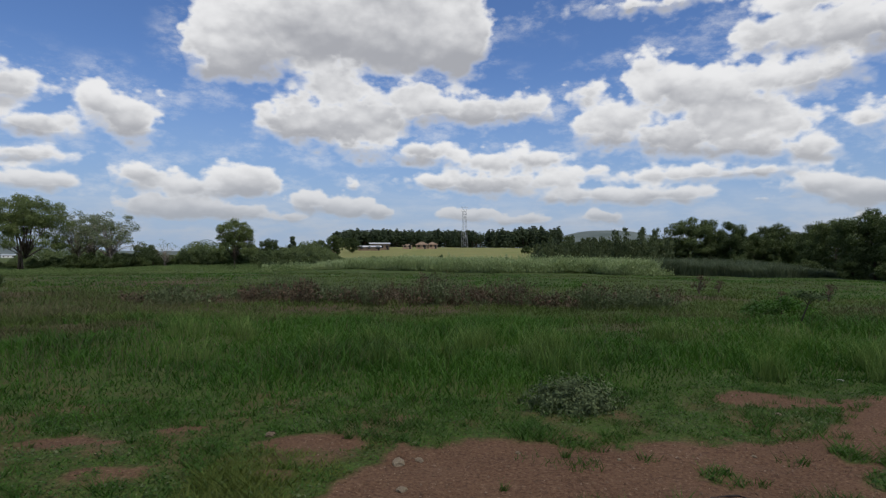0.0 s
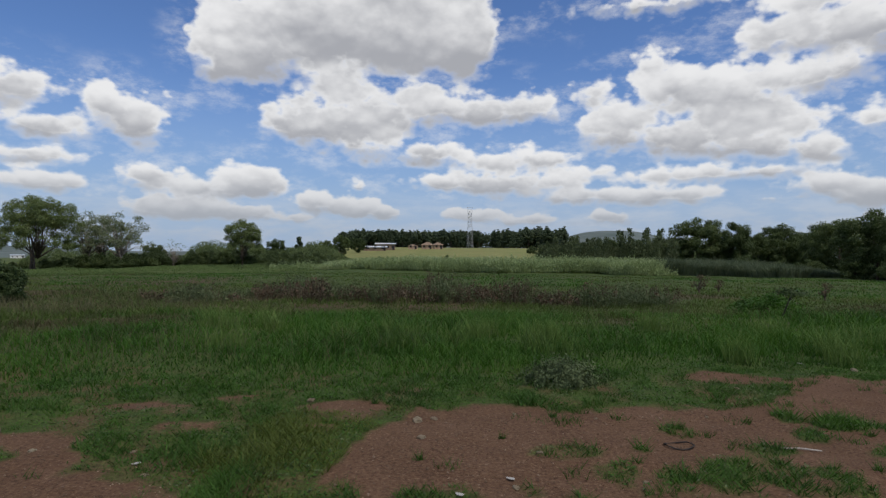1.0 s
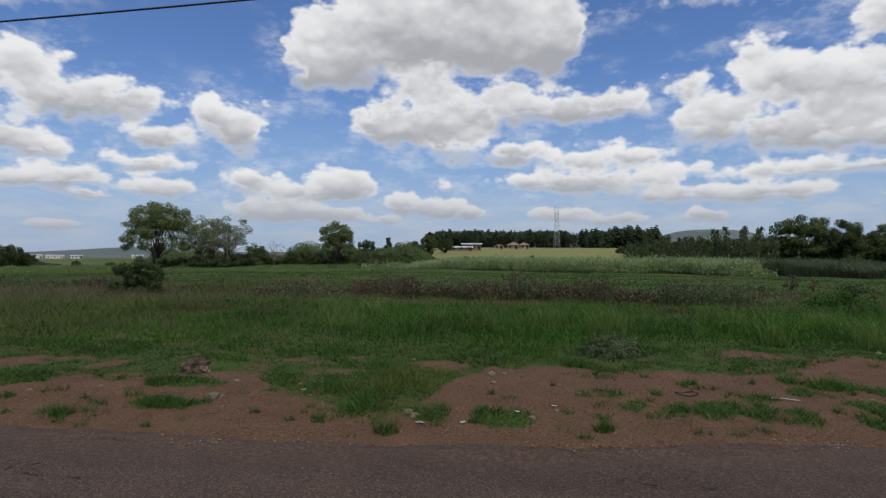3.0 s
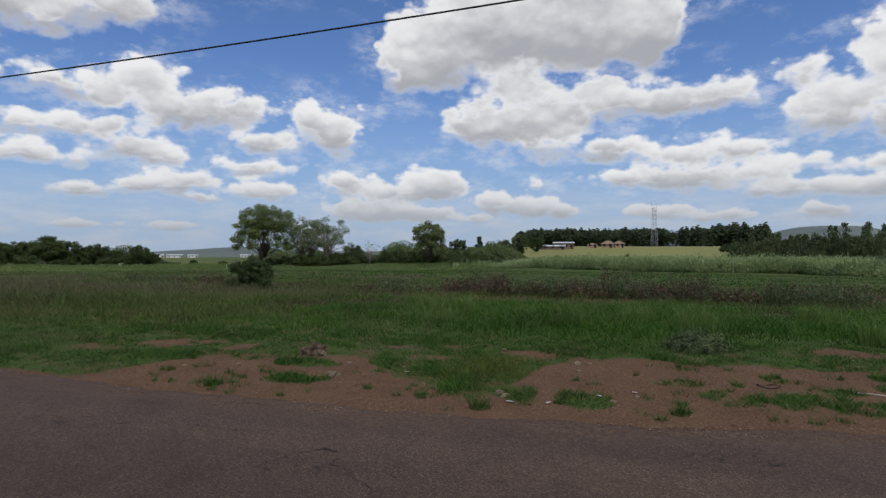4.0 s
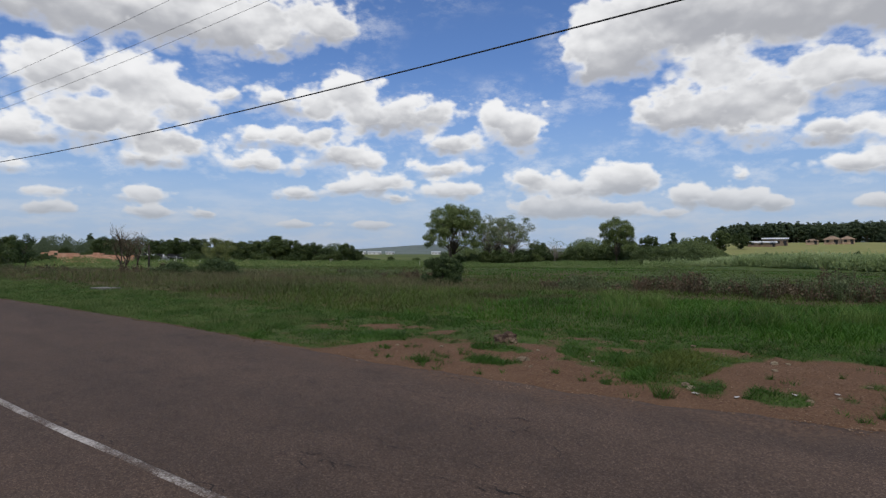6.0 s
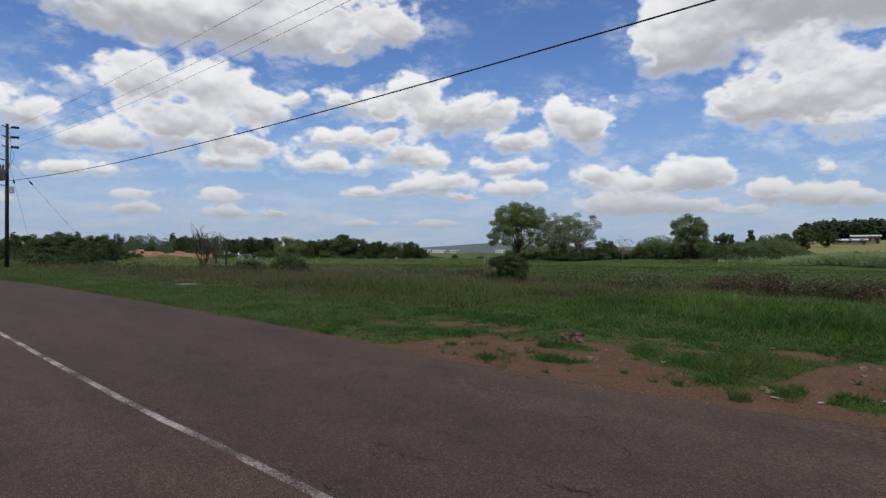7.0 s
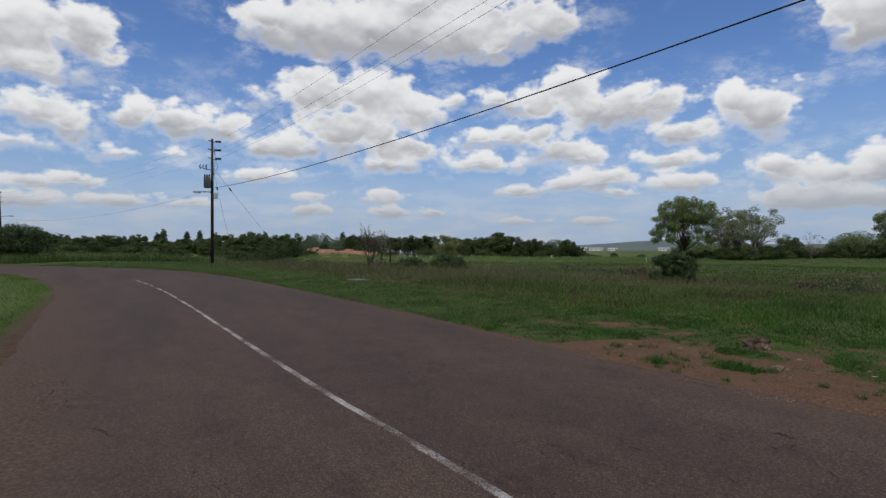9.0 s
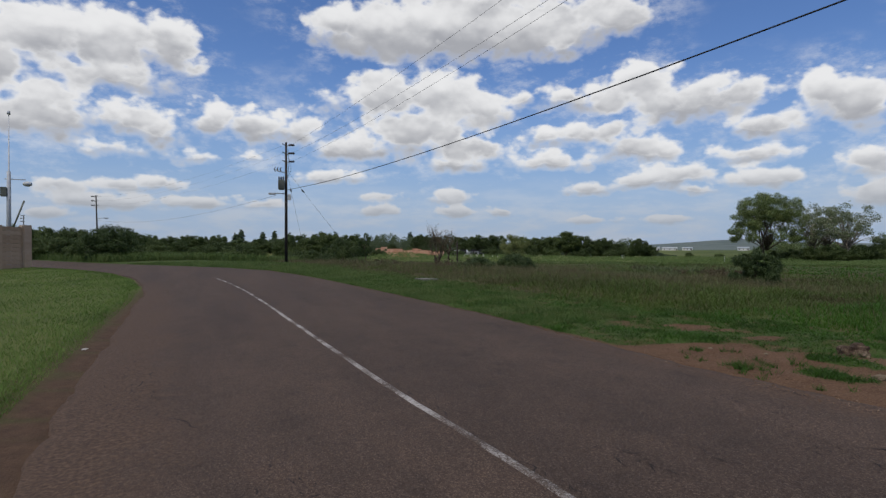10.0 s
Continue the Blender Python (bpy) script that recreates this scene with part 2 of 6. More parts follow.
# ---- materials ----
def material(name, stops, rough=0.9, scale=4.0, fine=40.0, bump=0.3, bump_scale=60.0, island=0.0, objrand=0.0, metal=0.0,
             coords="Object", spec=0.3, translucent=0.0, base_spread=0.25, coarse=1.0):
    """stops: base colours from low to high noise; two noise scales; island / objrand: brightness spread by piece."""
    mt = bpy.data.materials.new(name)
    mt.use_nodes = True
    nt = mt.node_tree
    b = nt.nodes["Principled BSDF"]
    b.inputs["Roughness"].default_value = rough
    b.inputs["Metallic"].default_value = metal
    b.inputs["Specular IOR Level"].default_value = spec
    tc = nt.nodes.new("ShaderNodeTexCoord")
    n1, n2 = nt.nodes.new("ShaderNodeTexNoise"), nt.nodes.new("ShaderNodeTexNoise")
    for n, s, d in ((n1, scale, 4.0), (n2, fine, 3.0)):
        nt.links.new(tc.outputs[coords], n.inputs["Vector"])
        n.inputs["Scale"].default_value, n.inputs["Detail"].default_value = s, d
    add = nt.nodes.new("ShaderNodeMath")
    add.operation = "MULTIPLY_ADD"
    nt.links.new(n2.outputs["Fac"], add.inputs[0])
    add.inputs[1].default_value = 0.5
    big = nt.nodes.new("ShaderNodeMath")
    big.operation = "MULTIPLY"
    nt.links.new(n1.outputs["Fac"], big.inputs[0])
    big.inputs[1].default_value = coarse
    nt.links.new(big.outputs[0], add.inputs[2])
    val = add.outputs[0]
    spread = base_spread
    for amount, kind, out in ((island, "ShaderNodeNewGeometry", "Random Per Island"), (objrand, "ShaderNodeObjectInfo", "Random")):
        if amount:
            g, mm = nt.nodes.new(kind), nt.nodes.new("ShaderNodeMath")
            mm.operation = "MULTIPLY_ADD"
            nt.links.new(g.outputs[out], mm.inputs[0])
            mm.inputs[1].default_value = amount
            nt.links.new(val, mm.inputs[2])
            val, spread = mm.outputs[0], spread + amount * 0.5
    lo = 0.25 + 0.5 * coarse + island * 0.5 + objrand * 0.5 - spread
    rmp = nt.nodes.new("ShaderNodeMapRange")
    rmp.inputs[1].default_value, rmp.inputs[2].default_value = lo, lo + 2 * spread
    nt.links.new(val, rmp.inputs[0])
    cr = nt.nodes.new("ShaderNodeValToRGB")
    nt.links.new(rmp.outputs[0], cr.inputs[0])
    els = cr.color_ramp.elements
    while len(els) < len(stops):
        els.new(0.5)
    for i, c in enumerate(stops):
        els[i].position, els[i].color = i / max(1, len(stops) - 1), (*c, 1)
    nt.links.new(cr.outputs[0], b.inputs["Base Color"])
    if bump:
        nb, bp = nt.nodes.new("ShaderNodeTexNoise"), nt.nodes.new("ShaderNodeBump")
        nt.links.new(tc.outputs[coords], nb.inputs["Vector"])
        nb.inputs["Scale"].default_value, nb.inputs["Detail"].default_value = bump_scale, 4.0
        nt.links.new(nb.outputs["Fac"], bp.inputs["Height"])
        bp.inputs["Strength"].default_value, bp.inputs["Distance"].default_value = bump, 0.02
        nt.links.new(bp.outputs[0], b.inputs["Normal"])
    if translucent:
        tr, mx = nt.nodes.new("ShaderNodeBsdfTranslucent"), nt.nodes.new("ShaderNodeMixShader")
        nt.links.new(cr.outputs[0], tr.inputs[0])
        mx.inputs[0].default_value = translucent
        nt.links.new(b.outputs[0], mx.inputs[1])
        nt.links.new(tr.outputs[0], mx.inputs[2])
        nt.links.new(mx.outputs[0], nt.nodes["Material Output"].inputs["Surface"])
    return mt


def ground_material():
    """Meadow floor; the attributes bare, dry and rust say where the soil, the pale field (far sunlight put into its
    colour) and the rusty weeds are.
    """
    mt = bpy.data.materials.new("ground")
    mt.use_nodes = True
    nt = mt.node_tree
    b = nt.nodes["Principled BSDF"]
    b.inputs["Roughness"].default_value, b.inputs["Specular IOR Level"].default_value = 0.95, 0.15
    tc = nt.nodes.new("ShaderNodeTexCoord")

    def nz(scale, detail=5.0):
        n = nt.nodes.new("ShaderNodeTexNoise")
        nt.links.new(tc.outputs["Object"], n.inputs["Vector"])
        n.inputs["Scale"].default_value, n.inputs["Detail"].default_value, n.inputs["Roughness"].default_value = scale, detail, 0.6
        return n.outputs["Fac"]

    def rampc(f, *stops):
        r = nt.nodes.new("ShaderNodeValToRGB")
        nt.links.new(f, r.inputs[0])
        els = r.color_ramp.elements
        while len(els) < len(stops):
            els.new(0.5)
        for i, (p, c) in enumerate(stops):
            els[i].position, els[i].color = p, (*c, 1)
        return r.outputs[0]

    def mix(f, a, c):
        n = nt.nodes.new("ShaderNodeMix")
        n.data_type = "RGBA"
        nt.links.new(f, n.inputs[0])
        nt.links.new(a, n.inputs[6])
        nt.links.new(c, n.inputs[7])
        return n.outputs[2]

    def attr(name):
        n = nt.nodes.new("ShaderNodeAttribute")
        n.attribute_name = name
        return n.outputs["Fac"]

    green = rampc(nz(0.35), (0.3, (0.030, 0.052, 0.012)), (0.5, (0.052, 0.084, 0.018)), (0.7, (0.066, 0.082, 0.026)))
    tuft = rampc(nz(34.0), (0.38, (0.040, 0.028, 0.013)), (0.48, (0.022, 0.040, 0.009)), (0.56, (0.046, 0.082, 0.014)), (0.66, (0.085, 0.125, 0.028)))
    half = nt.nodes.new("ShaderNodeValue")
    half.outputs[0].default_value = 0.6
    green = mix(half.outputs[0], green, tuft)
    rust = rampc(nz(0.8), (0.3, (0.050, 0.042, 0.022)), (0.7, (0.085, 0.052, 0.034)))
    # pale field grass; the sunlit look of the distance is put into the colour
    dry = rampc(nz(0.05), (0.3, (0.135, 0.155, 0.048)), (0.5, (0.20, 0.195, 0.072)), (0.7, (0.125, 0.165, 0.045)))
    soil = rampc(nz(2.3), (0.25, (0.054, 0.031, 0.018)), (0.5, (0.092, 0.053, 0.032)), (0.75, (0.136, 0.084, 0.053)))
    grit = rampc(nz(42.0), (0.36, (0.036, 0.019, 0.011)), (0.47, (0.092, 0.051, 0.029)), (0.58, (0.118, 0.068, 0.040)), (0.70, (0.22, 0.15, 0.10)))
    soil = mix(half.outputs[0], soil, grit)
    # darker brown variant of the soil
    dark_earth = rampc(nz(6.0), (0.3, (0.040, 0.026, 0.018)), (0.7, (0.078, 0.050, 0.034)))
    soil = mix(attr("dark_soil"), soil, dark_earth)
    c = mix(attr("rust"), green, rust)
    c = mix(attr("dry"), c, dry)
    # wooded far hills; pale bluish aerial haze is put into this colour
    wood = rampc(nz(0.01), (0.35, (0.070, 0.094, 0.088)), (0.65, (0.125, 0.15, 0.14)))
    c = mix(attr("wood"), c, wood)
    c = mix(attr("bare"), c, soil)
    nt.links.new(c, b.inputs["Base Color"])
    bp = nt.nodes.new("ShaderNodeBump")
    nt.links.new(nz(38.0), bp.inputs["Height"])
    bp.inputs["Strength"].default_value, bp.inputs["Distance"].default_value = 0.55, 0.03
    nt.links.new(bp.outputs[0], b.inputs["Normal"])
    return mt


def asphalt_material(name, paint=False):
    """Coarse aggregate in dark brownish binder; paint: the same surface under a worn white coat. The attribute dust brings soil onto it."""
    mt = bpy.data.materials.new(name)
    mt.use_nodes = True
    nt = mt.node_tree
    b = nt.nodes["Principled BSDF"]
    b.inputs["Roughness"].default_value, b.inputs["Specular IOR Level"].default_value = 0.82, 0.22
    tc = nt.nodes.new("ShaderNodeTexCoord")

    def nz(scale, detail=4.0, stretch=None, rough=0.55):
        n = nt.nodes.new("ShaderNodeTexNoise")
        src = tc.outputs["Object"]
        if stretch:
            mp = nt.nodes.new("ShaderNodeMapping")
            mp.inputs["Scale"].default_value = stretch
            nt.links.new(src, mp.inputs[0])
            src = mp.outputs[0]
        nt.links.new(src, n.inputs["Vector"])
        n.inputs["Scale"].default_value, n.inputs["Detail"].default_value, n.inputs["Roughness"].default_value = scale, detail, rough
        return n.outputs["Fac"]

    def rampc(f, *stops):
        r = nt.nodes.new("ShaderNodeValToRGB")
        nt.links.new(f, r.inputs[0])
        els = r.color_ramp.elements
        while len(els) < len(stops):
            els.new(0.5)
        for i, (p, c) in enumerate(stops):
            els[i].position, els[i].color = p, (*c, 1)
        return r.outputs[0]

    def mixed(f, a, c, blend="MIX"):
        n = nt.nodes.new("ShaderNodeMix")
        n.data_type, n.blend_type = "RGBA", blend
        if isinstance(f, float):
            n.inputs[0].default_value = f
        else:
            nt.links.new(f, n.inputs[0])
        nt.links.new(a, n.inputs[6])
        nt.links.new(c, n.inputs[7])
        return n.outputs[2]

    vo = nt.nodes.new("ShaderNodeTexVoronoi")
    nt.links.new(tc.outputs["Object"], vo.inputs["Vector"])
    vo.inputs["Scale"].default_value = 115.0
    sep = nt.nodes.new("ShaderNodeSeparateColor")
    nt.links.new(vo.outputs["Color"], sep.inputs[0])
    stones = rampc(sep.outputs[0], (0.0, (0.030, 0.021, 0.016)), (0.45, (0.058, 0.042, 0.032)), (0.8, (0.088, 0.066, 0.051)), (0.97, (0.19, 0.155, 0.13)))
    binder = rampc(nz(48.0, 5.0, None, 0.7), (0.36, (0.024, 0.017, 0.013)), (0.5, (0.062, 0.045, 0.034)), (0.66, (0.112, 0.084, 0.064)))
    c = mixed(0.5, stones, binder)
    # wheel tracks and washed streaks along the road, blotches of bleeding binder
    streak = rampc(nz(1.0, 4.0, (0.10, 0.9, 1.0)), (0.30, (0.64, 0.585, 0.575)), (0.5, (0.83, 0.75, 0.72)), (0.7, (1.0, 0.90, 0.855)))
    c = mixed(1.0, c, streak, "MULTIPLY")
    blotch = rampc(nz(1.9, 7.0, None, 0.68), (0.30, (0.62, 0.62, 0.64)), (0.42, (0.92, 0.92, 0.92)), (0.6, (1.05, 1.04, 1.03)), (0.75, (1.2, 1.17, 1.13)))
    c = mixed(1.0, c, blotch, "MULTIPLY")
    at = nt.nodes.new("ShaderNodeAttribute")
    at.attribute_name = "dust"
    earth = rampc(nz(30.0, 5.0), (0.35, (0.042, 0.026, 0.018)), (0.55, (0.072, 0.045, 0.030)), (0.7, (0.11, 0.074, 0.051)))
    grains = nt.nodes.new("ShaderNodeMapRange")
    nt.links.new(nz(14.0, 8.0, None, 0.75), grains.inputs[0])
    grains.inputs[1].default_value, grains.inputs[2].default_value = 0.35, 0.6
    grains.inputs[3].default_value, grains.inputs[4].default_value = -0.7, 0.0
    dm = nt.nodes.new("ShaderNodeMath")
    dm.operation, dm.use_clamp = "MULTIPLY_ADD", True
    nt.links.new(at.outputs["Fac"], dm.inputs[0])
    dm.inputs[1].default_value = 1.6
    nt.links.new(grains.outputs[0], dm.inputs[2])
    c = mixed(dm.outputs[0], c, earth)
    if paint:
        coat = rampc(nz(26.0, 5.0), (0.3, (0.20, 0.185, 0.175)), (0.7, (0.46, 0.44, 0.42)))
        worn = nt.nodes.new("ShaderNodeMath")
        worn.operation = "ADD"
        nt.links.new(nz(55.0, 8.0, None, 0.8), worn.inputs[0])
        nt.links.new(nz(1.3, 3.0), worn.inputs[1])
        wr = nt.nodes.new("ShaderNodeMapRange")
        nt.links.new(worn.outputs[0], wr.inputs[0])
        wr.inputs[1].default_value, wr.inputs[2].default_value, wr.inputs[3].default_value, wr.inputs[4].default_value = 0.93, 1.10, 0.05, 0.9
        c = mixed(wr.outputs[0], c, coat)
    nt.links.new(c, b.inputs["Base Color"])
    bp = nt.nodes.new("ShaderNodeBump")
    nt.links.new(vo.outputs["Distance"], bp.inputs["Height"])
    bp.inputs["Strength"].default_value, bp.inputs["Distance"].default_value = 0.5, 0.006
    nt.links.new(bp.outputs[0], b.inputs["Normal"])
    return mt


M_GROUND = ground_material()
M_TAR = asphalt_material("asphalt")
M_PAINT = asphalt_material("worn_paint", True)
M_CRUMB = material("soil_crumb", [(0.040, 0.022, 0.013), (0.095, 0.055, 0.032), (0.15, 0.095, 0.060), (0.30, 0.24, 0.18)], 0.95, 1.0, 60, 0, island=0.7)
M_CRACK = material("crack", [(0.012, 0.010, 0.010), (0.022, 0.018, 0.017)], 0.95, 20, 90, 0.0)
M_TURF = material("turf", [(0.020, 0.044, 0.008), (0.036, 0.096, 0.011), (0.068, 0.145, 0.017)], 0.7, 1.2, 9, 0, island=0.5, translucent=0.35)
M_YTURF = material("yellow_turf", [(0.046, 0.062, 0.013), (0.080, 0.112, 0.018), (0.130, 0.155, 0.030)], 0.7, 1.2, 9, 0, island=0.5, translucent=0.35)
M_MEADOW = material("meadow_grass", [(0.083, 0.072, 0.034), (0.056, 0.074, 0.020), (0.066, 0.108, 0.019), (0.084, 0.130, 0.025), (0.125, 0.121, 0.052)], 0.7, 0.16, 0.9, 0,
                    island=0.14, translucent=0.4, base_spread=0.14)
M_LUSH = material("lush_grass", [(0.024, 0.050, 0.009), (0.034, 0.095, 0.009), (0.049, 0.130, 0.011), (0.085, 0.148, 0.021)], 0.65, 0.3, 1.6, 0, island=0.3, translucent=0.4, base_spread=0.16)
M_SEED = material("seed_heads", [(0.070, 0.066, 0.032), (0.105, 0.098, 0.048), (0.165, 0.155, 0.080)], 0.8, 0.4, 3, 0, island=0.5, translucent=0.2)
M_VERGE = material("verge_grass", [(0.056, 0.094, 0.024), (0.088, 0.138, 0.037), (0.150, 0.180, 0.066)], 0.7, 0.6, 5, 0, island=0.4, translucent=0.4)
M_LAWN = material("lawn", [(0.062, 0.098, 0.026), (0.100, 0.172, 0.034), (0.175, 0.24, 0.068)], 0.7, 0.35, 6, 0, island=0.3, translucent=0.4)
M_GREYLEAF = material("grey_leaf", [(0.040, 0.062, 0.024), (0.072, 0.102, 0.040), (0.12, 0.15, 0.066)], 0.7, 3, 12, 0, island=0.5, translucent=0.2)
M_REED = material("reed_leaf", [(0.13, 0.185, 0.072), (0.26, 0.335, 0.14), (0.46, 0.52, 0.29)], 0.6, 0.12, 1.5, 0, island=0.45, translucent=0.45)
# reed colour darkened to carry a cloud shadow
M_REED_SHADED = material("shaded_reed_leaf", [(0.052, 0.074, 0.038), (0.090, 0.120, 0.062), (0.155, 0.190, 0.108)], 0.6, 0.12, 1.5, 0, island=0.45, translucent=0.4)
M_CANE = material("cane_leaf", [(0.044, 0.062, 0.026), (0.086, 0.114, 0.046), (0.170, 0.204, 0.098)], 0.6, 0.15, 1.5, 0, island=0.5, translucent=0.4)
M_RUSTLEAF = material("rusty_weed", [(0.040, 0.042, 0.020), (0.066, 0.058, 0.032), (0.10, 0.070, 0.044), (0.15, 0.080, 0.052)], 0.8, 0.5, 4, 0, island=0.5, translucent=0.15)
M_LEAF = material("tree_leaf", [(0.034, 0.051, 0.017), (0.066, 0.098, 0.031), (0.145, 0.185, 0.058)], 0.6, 0.5, 3, 0, island=0.45, objrand=0.4, translucent=0.4)
M_BUSH = material("dark_bush_leaf", [(0.022, 0.040, 0.012), (0.042, 0.070, 0.020), (0.070, 0.105, 0.030)], 0.6, 0.5, 3, 0, island=0.45, translucent=0.3)
M_GUM = material("gum_leaf", [(0.076, 0.107, 0.035), (0.138, 0.182, 0.061), (0.228, 0.268, 0.104)], 0.55, 0.4, 3, 0, island=0.45, translucent=0.4)
M_FAR = material("far_leaf", [(0.030, 0.046, 0.024), (0.052, 0.076, 0.036), (0.085, 0.112, 0.052)], 0.7, 0.2, 2, 0, island=0.45, translucent=0.3)
M_PALEGUM = material("pale_gum_leaf", [(0.086, 0.113, 0.055), (0.159, 0.194, 0.101), (0.273, 0.302, 0.172)], 0.55, 0.4, 3, 0, island=0.45, translucent=0.4)
M_PINE = material("pine_needles", [(0.026, 0.043, 0.022), (0.048, 0.072, 0.034), (0.079, 0.106, 0.050)], 0.7, 0.3, 2, 0, island=0.4, objrand=0.3)
M_WILLOW = material("willow_leaf", [(0.085, 0.105, 0.034), (0.150, 0.175, 0.060), (0.235, 0.255, 0.105)], 0.6, 0.6, 3, 0, island=0.4, translucent=0.3)
M_BARK = material("bark", [(0.045, 0.034, 0.025), (0.085, 0.066, 0.050), (0.14, 0.115, 0.09)], 0.9, 3, 25, 0.6, 20)
M_PALEBARK = material("pale_bark", [(0.10, 0.085, 0.065), (0.19, 0.165, 0.135), (0.30, 0.27, 0.22)], 0.85, 2, 18, 0.4, 14)
M_ROCK = material("rock", [(0.022, 0.013, 0.009), (0.060, 0.037, 0.024), (0.20, 0.155, 0.105)], 0.9, 11, 60, 0.8, 30)
M_STONE = material("stone", [(0.089, 0.058, 0.036), (0.164, 0.130, 0.087), (0.246, 0.218, 0.154)], 0.9, 9, 50, 0.5, 50, objrand=0.5)
M_GRAVEL = material("gravel", [(0.07, 0.042, 0.027), (0.12, 0.078, 0.052), (0.21, 0.15, 0.11)], 0.9, 9, 50, 0, island=0.6)
M_PALE = material("pale_litter", [(0.198, 0.186, 0.174), (0.322, 0.310, 0.291), (0.434, 0.422, 0.403)], 0.7, 15, 60, 0.2, 60)
M_POLE = material("creosoted_wood", [(0.012, 0.010, 0.009), (0.026, 0.021, 0.018), (0.050, 0.042, 0.036)], 0.85, 2, 30, 0.4, 25)
M_STEEL = material("dull_steel", [(0.16, 0.17, 0.16), (0.24, 0.25, 0.24), (0.33, 0.34, 0.33)], 0.5, 4, 30, 0.1, 30, metal=0.6)
M_TRAFO = material("transformer_grey", [(0.075, 0.082, 0.070), (0.11, 0.12, 0.10), (0.15, 0.16, 0.14)], 0.6, 5, 30, 0.1, 30)
M_BOX = material("light_grey_paint", [(0.33, 0.35, 0.37), (0.45, 0.47, 0.49), (0.55, 0.57, 0.58)], 0.6, 4, 30, 0.05, 30)
M_INSUL = material("porcelain_brown", [(0.016, 0.010, 0.008), (0.028, 0.018, 0.014)], 0.25, 8, 40, 0.0, spec=0.5)
M_WIRE = material("wire", [(0.035, 0.035, 0.036), (0.060, 0.060, 0.062)], 0.6, 3, 20, 0.0, metal=0.3)
M_CABLE = material("black_cable", [(0.010, 0.010, 0.010), (0.018, 0.018, 0.018)], 0.7, 3, 20, 0.0)
M_WALL = material("tan_concrete", [(0.27, 0.19, 0.13), (0.36, 0.26, 0.185), (0.44, 0.335, 0.25)], 0.9, 3, 30, 0.3, 40, objrand=0.5)
M_MORTAR = material("mortar", [(0.22, 0.19, 0.16), (0.30, 0.27, 0.23)], 0.95, 5, 40, 0.3, 60)
M_ORANGE = material("raw_brick", [(0.36, 0.17, 0.105), (0.50, 0.275, 0.18), (0.62, 0.40, 0.29)], 0.9, 0.8, 8, 0.3, 10)
M_WHITE = material("white_render", [(0.60, 0.59, 0.57), (0.72, 0.71, 0.69), (0.80, 0.80, 0.78)], 0.8, 0.6, 6, 0.1, 10)
M_TIN = material("roof_sheet", [(0.42, 0.44, 0.46), (0.55, 0.57, 0.59), (0.66, 0.68, 0.70)], 0.45, 0.5, 6, 0.1, 10, metal=0.3)
M_THATCH = material("brown_roof", [(0.14, 0.095, 0.065), (0.21, 0.15, 0.105), (0.28, 0.205, 0.15)], 0.9, 0.7, 8, 0.3, 12)
M_TAN = material("tan_wall", [(0.30, 0.20, 0.13), (0.40, 0.28, 0.19), (0.48, 0.36, 0.26)], 0.9, 0.7, 8, 0.2, 12)
M_DARK = material("dark_opening", [(0.012, 0.012, 0.013), (0.028, 0.028, 0.030)], 0.4, 2, 10, 0.0)
M_CONC = material("concrete", [(0.095, 0.092, 0.078), (0.13, 0.125, 0.11), (0.17, 0.165, 0.15)], 0.9, 4, 40, 0.4, 40)
M_MASTW = material("white_mast", [(0.34, 0.36, 0.39), (0.42, 0.44, 0.47), (0.50, 0.52, 0.55)], 0.5, 2, 12, 0.0)
M_DRYSTICK = material("dry_stick", [(0.20, 0.17, 0.14), (0.32, 0.29, 0.25), (0.42, 0.39, 0.35)], 0.9, 12, 60, 0.3, 60)


# ---- mesh helpers ----
RNG = np.random.default_rng(11)


def mesh_np(name, verts, faces, mat, smooth=False):
    me = bpy.data.meshes.new(name)
    v = np.ascontiguousarray(np.asarray(verts, dtype=np.float32).reshape(-1, 3))
    f = np.ascontiguousarray(np.asarray(faces, dtype=np.int32))
    me.vertices.add(len(v))
    me.vertices.foreach_set("co", v.ravel())
    me.loops.add(f.size)
    me.loops.foreach_set("vertex_index", f.ravel())
    me.polygons.add(len(f))
    me.polygons.foreach_set("loop_start", np.arange(0, f.size, f.shape[1], dtype=np.int32))
    me.polygons.foreach_set("use_smooth", np.full(len(f), smooth, dtype=bool))
    me.materials.append(mat)
    me.update(calc_edges=True)
    return me


def part(name, me, parent, label="", m=None):
    ob = new(name, me)
    ob.parent = parent
    if m is not None:
        ob.matrix_basis = m
    return tagged(ob, label)


def from_bm(name, bm, mat, smooth=False):
    me = bpy.data.meshes.new(name)
    bm.to_mesh(me)
    bm.free()
    me.materials.append(mat)
    if smooth:
        me.polygons.foreach_set("use_smooth", np.ones(len(me.polygons), dtype=bool))
    return me


